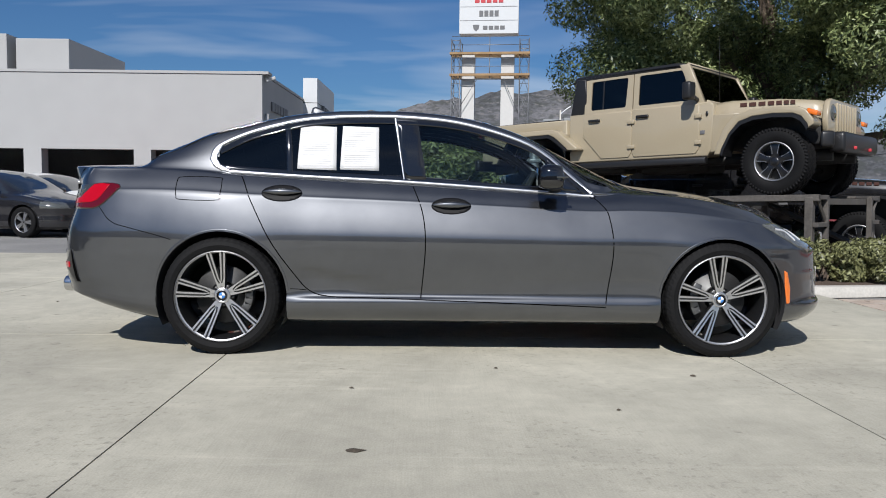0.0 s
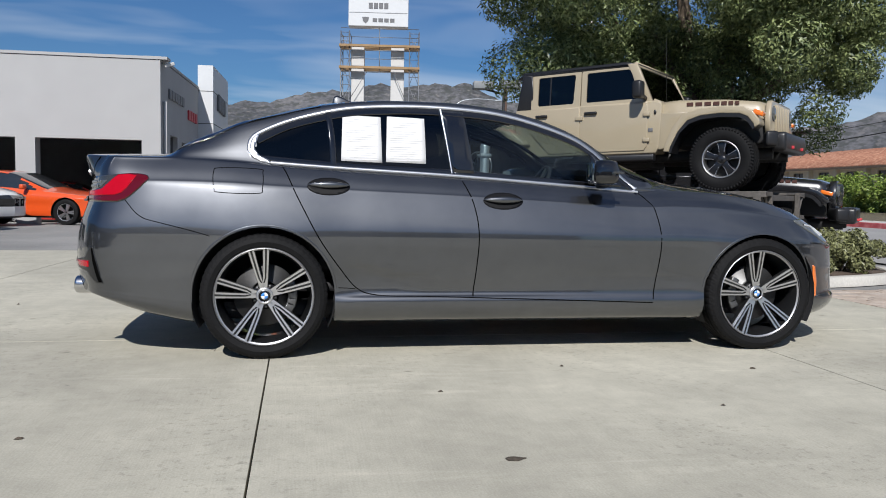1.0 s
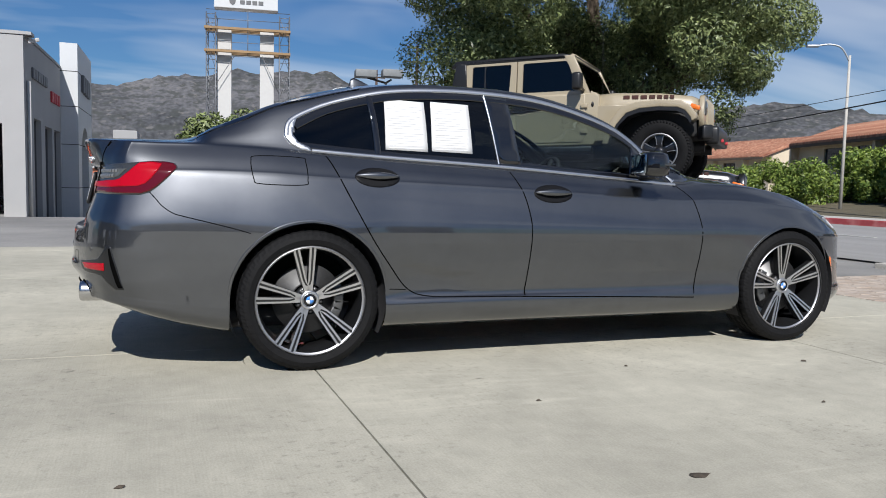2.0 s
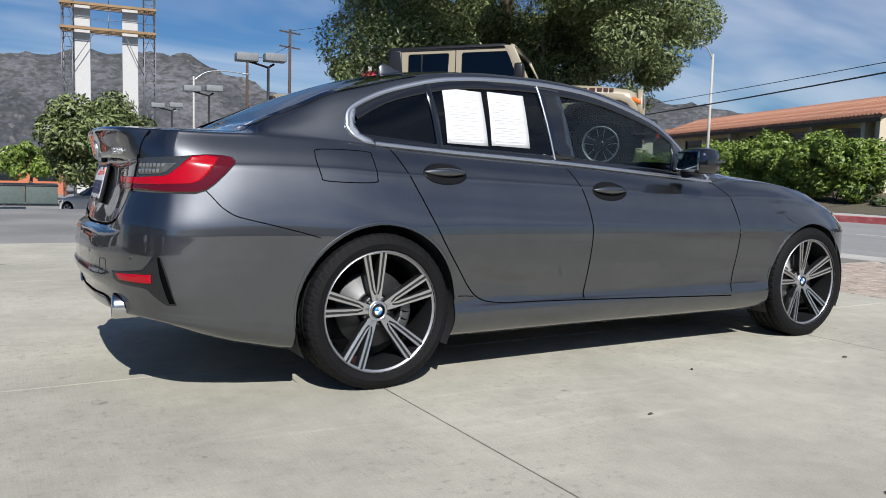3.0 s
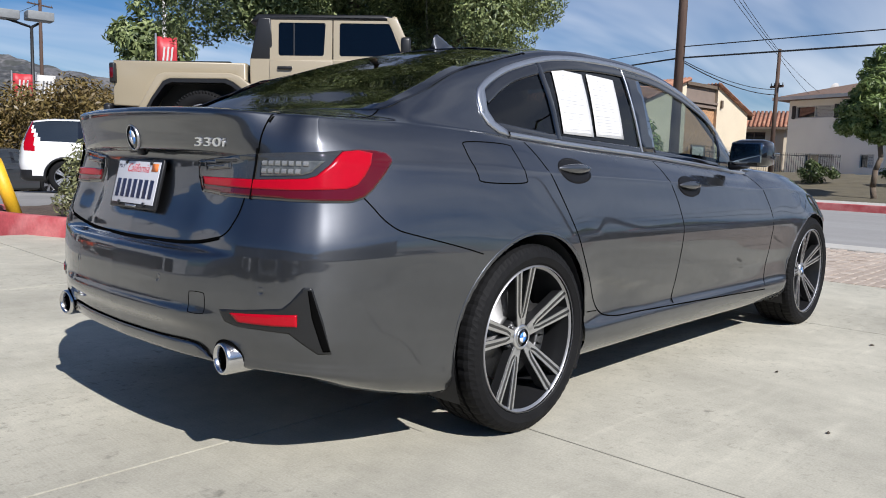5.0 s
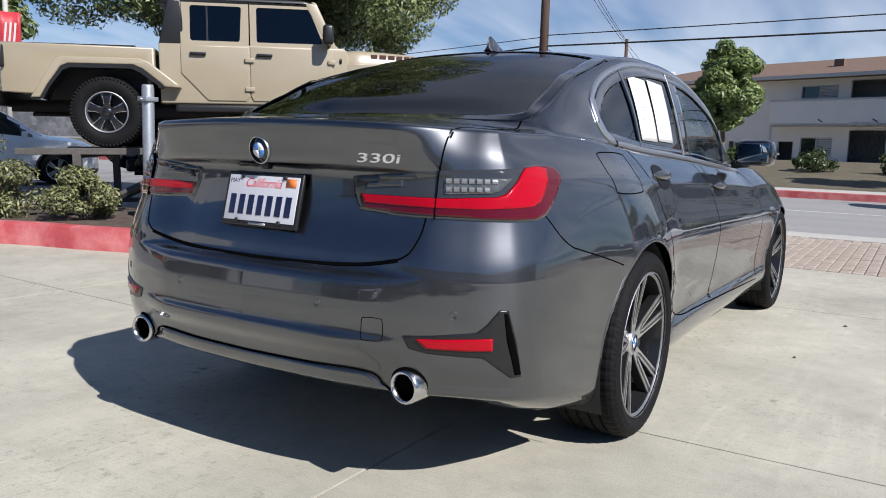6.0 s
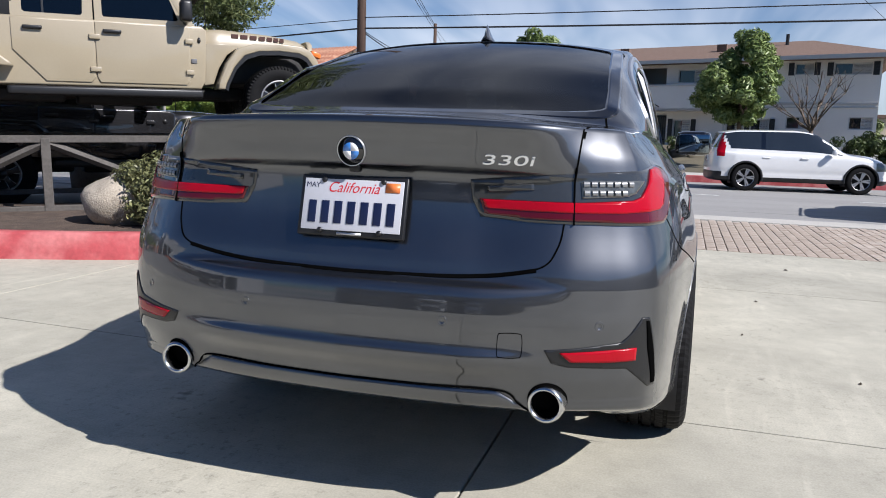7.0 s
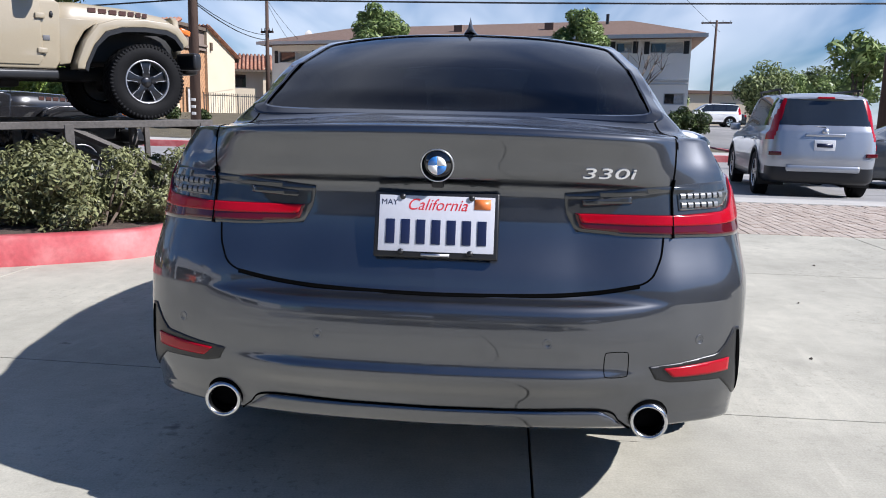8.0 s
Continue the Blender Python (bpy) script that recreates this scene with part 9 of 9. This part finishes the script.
# skips at the back of the lot
for x in (-2.35, -0.70):
    skip = thing("dumpster", pose(x, 46.2, ground_z(x, 46.2) - 0.05), "grey-green steel rubbish skip", "dumpster", "skips")
    bm = bmesh.new()
    box(bm, (1.6, 1.1, 1.0), (0, 0, 0.6), bevel=0.03, taper=(1.0, 1.15))
    part("bin", bm, material("skip_green", (0.10, 0.13, 0.12), 0.6, vary=0.2), skip)
    bm = bmesh.new()
    box(bm, (1.7, 1.3, 0.08), (0, 0, 1.16), (4, 0, 0), bevel=0.02)
    part("lid", bm, BLACKPLASTIC, skip)

# ---- poles, lamps, banners, wires ----
POLEWOOD = material("creosoted_wood", (0.075, 0.045, 0.032), 0.85, vary=0.3, scale=3, fine=40, stretch=(6, 6, 0.6), bump=0.006)
CABLE = material("black_cable", (0.01, 0.01, 0.01), 0.6, vary=0)
POLE = Vector((24.1, 11.7, -0.1))


def wire(a, b, sag, r):
    bm = bmesh.new()
    a, b = Vector(a), Vector(b)
    pts = [a.lerp(b, k / 14) - Vector((0, 0, sag * 4 * (k / 14) * (1 - k / 14))) for k in range(15)]
    side = (b - a).cross(Vector((0, 0, 1))).normalized()
    up = side.cross(b - a).normalized()
    rings = [[bm.verts.new(p + side * r * math.cos(1.2566 * q) + up * r * math.sin(1.2566 * q)) for q in range(5)] for p in pts]
    for lo, hi in zip(rings, rings[1:]):
        for q in range(5):
            bm.faces.new((lo[q], lo[(q + 1) % 5], hi[(q + 1) % 5], hi[q]))
    return bm


def power_pole(at, h, r, arm_turn, label, arms=(0.3, 1.2), arm=1.2):
    root = thing("utility_pole", Matrix.Translation(at), label, "utility pole", "utility poles")
    bm = bmesh.new()
    rod(bm, (0, 0, -0.3), (0, 0, h), r, r * 0.7, 14)
    part("pole", bm, POLEWOOD, root)
    for d in arms:
        bm = bmesh.new()
        box(bm, (2 * arm, 0.1, 0.12), (0, 0, h - d), (0, 0, arm_turn), bevel=0.01)
        part("cross_arm", bm, POLEWOOD, root, smooth=False)
        for e in (-0.9, -0.4, 0.4, 0.9):
            bm = bmesh.new()
            c = pose(0, 0, h - d, 0, 0, arm_turn) @ Vector((e * arm, 0, 0.05))
            rod(bm, c, c + Vector((0, 0, 0.16)), 0.035, 0.02, 8)
            part("insulator", bm, SIGNGREY, root)
    return root


AREA = STREET
near = power_pole(POLE, 13.3, 0.195, 10, "dark creosoted utility pole across the street", arms=(0.3,))
bm = bmesh.new()
for z in (1.0, 1.25, 1.5):
    box(bm, (0.05, 0.16, 0.10), (-0.19, 0, z), bevel=0.01)
part("pole_tag", bm, TRIM, near, "", kind="stuff")
AREA = LOT_BACK
power_pole((22.75, 72.5, -0.5), 15.6, 0.19, 20, "wooden utility pole with two cross arms", arms=(0.3, 1.75), arm=1.3)
power_pole((19.0, 74.4, -0.5), 13.1, 0.17, 20, "wooden utility pole behind the lot", arms=(0.75,), arm=1.05)
AREA = STREET
power_pole((40.05, 14.05, 0.6), 6.85, 0.13, 70, "distant wooden utility pole", arms=(2.0,), arm=0.42)
power_pole((63.3, -16.3, 0.4), 8.8, 0.13, 80, "wooden utility pole down the side street", arms=(0.2,), arm=1.2)
power_pole((17.1, -9.7, -0.2), 9.3, 0.15, 80, "thick brown wooden pole beside the street", arms=(0.2,), arm=0.8)
lines = thing("overhead_wires", Matrix(), "black overhead wires strung along the street", "wires")
along_street = (((20.2, 9.9, 4.45), (34, 60, 4.6), 0.45, 0.032),
                ((20.2, 9.9, 4.45), (19.9, -40, 5.35), 0.35, 0.032),
                ((20.2, 9.9, 4.75), (33, 60, 5.2), 0.4, 0.016),
                ((20.2, 9.9, 4.8), (19.9, -40, 5.9), 0.3, 0.02),
                ((20.2, 9.9, 11.2), (32, 60, 13), 0.5, 0.014),
                ((20.2, 9.4, 11.2), (31, 60, 13.6), 0.5, 0.014),
                ((20.2, 9.9, 4.4), (33.97, 11.9, 4.45), 0.3, 0.022))
to_houses = (((20.2, 9.9, 4.45), (33.97, 11.9, 4.7), 0.3, 0.016),
             ((33.97, 11.9, 6.2), (20.2, 9.9, 8.4), 0.2, 0.013),
             ((33.97, 11.9, 6.35), (20.2, 9.9, 8.7), 0.2, 0.013),
             ((33.97, 11.9, 6.45), (20.2, 9.9, 9.0), 0.2, 0.013),
             ((33.97, 11.9, 6.2), (45.1, 13.8, 5.1), 0.15, 0.012),
             ((33.97, 11.9, 6.35), (44.6, 13.0, 5.15), 0.15, 0.012),
             ((54, -14.5, 7.3), (56, -9, 13), 0.1, 0.015),
             ((19.1, 62.1, 13.0), (34, 66, 17.5), 0.2, 0.022),
             ((19.1, 62.1, 11.8), (15.8, 63.9, 10.6), 0.4, 0.022))
for a, b, sag, r in along_street + to_houses:
    part("wire", wire(FAR @ Vector(a), FAR @ Vector(b), sag, r), CABLE, lines)


LAMPGREY = material("grey_lamp_housing", (0.20, 0.21, 0.215), 0.6, vary=0.12)


def street_lamp(at, h, reach, turn, label, head="cobra", arms=(-1.0, 0.3)):
    root = thing("street_lamp", Matrix.Translation(at) @ pose(0, 0, 0, 0, 0, turn), label, "street lamp", "lamps")
    bm = bmesh.new()
    rod(bm, (0, 0, -0.2), (0, 0, h), 0.09, 0.06, 12)
    part("pole", bm, PALECONC if head == "cobra" else IRON, root)
    if head == "cobra":
        bm = bmesh.new()
        pts = spline([(0, 0, h - 0.3), (0.25 * reach, 0, h + 0.35), (0.6 * reach, 0, h + 0.55), (reach, 0, h + 0.5)], 6)
        tube(bm, pts, 0.045)
        part("arm", bm, GALV, root)
        bm = bmesh.new()
        box(bm, (0.6, 0.24, 0.13), (reach + 0.25, 0, h + 0.48), bevel=0.05)
        part("lamp_head", bm, GALV, root)
    else:
        for s in arms:
            bm = bmesh.new()
            box(bm, (0.95, 0.7, 0.34), (s, 0.25 * s, h + 0.30 + 0.12 * (s > 0)), bevel=0.03)
            part("lamp_head", bm, LAMPGREY, root)
            bm = bmesh.new()
            rod(bm, (0, 0, h - 0.03), (s * 0.9, 0.2 * s, h + 0.15), 0.05)
            part("arm", bm, IRON, root)
    return root


def banner(at, turn, mat, label, h=1.7, w=0.95):
    root = thing("banner", pose(*at, 0, 0, turn), label, "banner", "pole banners")
    bm = bmesh.new()
    n = 6
    a = [[bm.verts.new((w * i / n, 0.05 * math.sin(i * 1.3 + j), h * j / 4)) for i in range(n + 1)] for j in range(5)]
    for j in range(4):
        for i in range(n):
            bm.faces.new((a[j][i], a[j][i + 1], a[j + 1][i + 1], a[j + 1][i]))
    got = bmesh.ops.extrude_face_region(bm, geom=bm.faces[:])
    bmesh.ops.translate(bm, verts=[e for e in got["geom"] if isinstance(e, bmesh.types.BMVert)], vec=(0, 0.006, 0))
    part("cloth", bm, mat, root)
    bm = bmesh.new()
    for k in range(3):
        box(bm, (w * 0.09, 0.012, h * 0.6), (w * (0.3 + 0.2 * k), -0.055, h * 0.5), (0, 6, 0))
    part("banner_bars", bm, TRIM if mat is SIGNRED else SIGNGREY, root, smooth=False, kind="stuff")
    bm = bmesh.new()
    rod(bm, (-0.04, 0, ground_z(at[0], at[1]) - at[2] - 0.1), (-0.04, 0, h + 0.1), 0.03)
    part("banner_pole", bm, GALV, root)


AREA = LOT_BACK
street_lamp((9.5, 54.2, -0.9), 8.5, 3.5, 0, "pale curved street lamp behind the lot")
street_lamp((9.8, 74.5, -0.9), 6.9, 2.0, 0, "pale curved street lamp far back")
street_lamp((7.81, 30.92, -1.1), 6.70, 1, -6, "dark pole with two box floodlights", "box")
street_lamp((8.18, 43.82, -1.1), 6.45, 1, -6, "dark pole with two box floodlights far back", "box")
street_lamp((8.6, 57.5, -1.1), 6.4, 1, -6, "dark pole with two box floodlights far back", "box")
street_lamp((30.05, 25.4, 0.0), 7.75, 1.5, 150, "pale street lamp before the clay-roofed house")
AREA = STREET
street_lamp((8.6, 21.5, 0), 7.0, 1.2, 20, "tall pale steel pole behind the truck")
AREA = LOT_BACK
banner((7.10, 31.0, 2.58), -12, SIGNRED, "red advertising banner on the lamp pole", 1.15, 0.68)
banner((7.90, 30.75, 2.62), -12, TRIM, "white advertising banner on the lamp pole", 1.12, 0.66)
AREA = STREET
banner((8.35, 21.5, 3.0), -30, SIGNRED, "red advertising banner behind the truck", 1.5, 0.6)
AREA = LOT_BACK
banner((7.0, 50.9, 1.75), -12, SIGNRED, "red advertising banner at the back of the lot", 1.2, 0.62)
banner((7.8, 50.75, 1.78), -12, TRIM, "white advertising banner at the back of the lot", 1.2, 0.62)
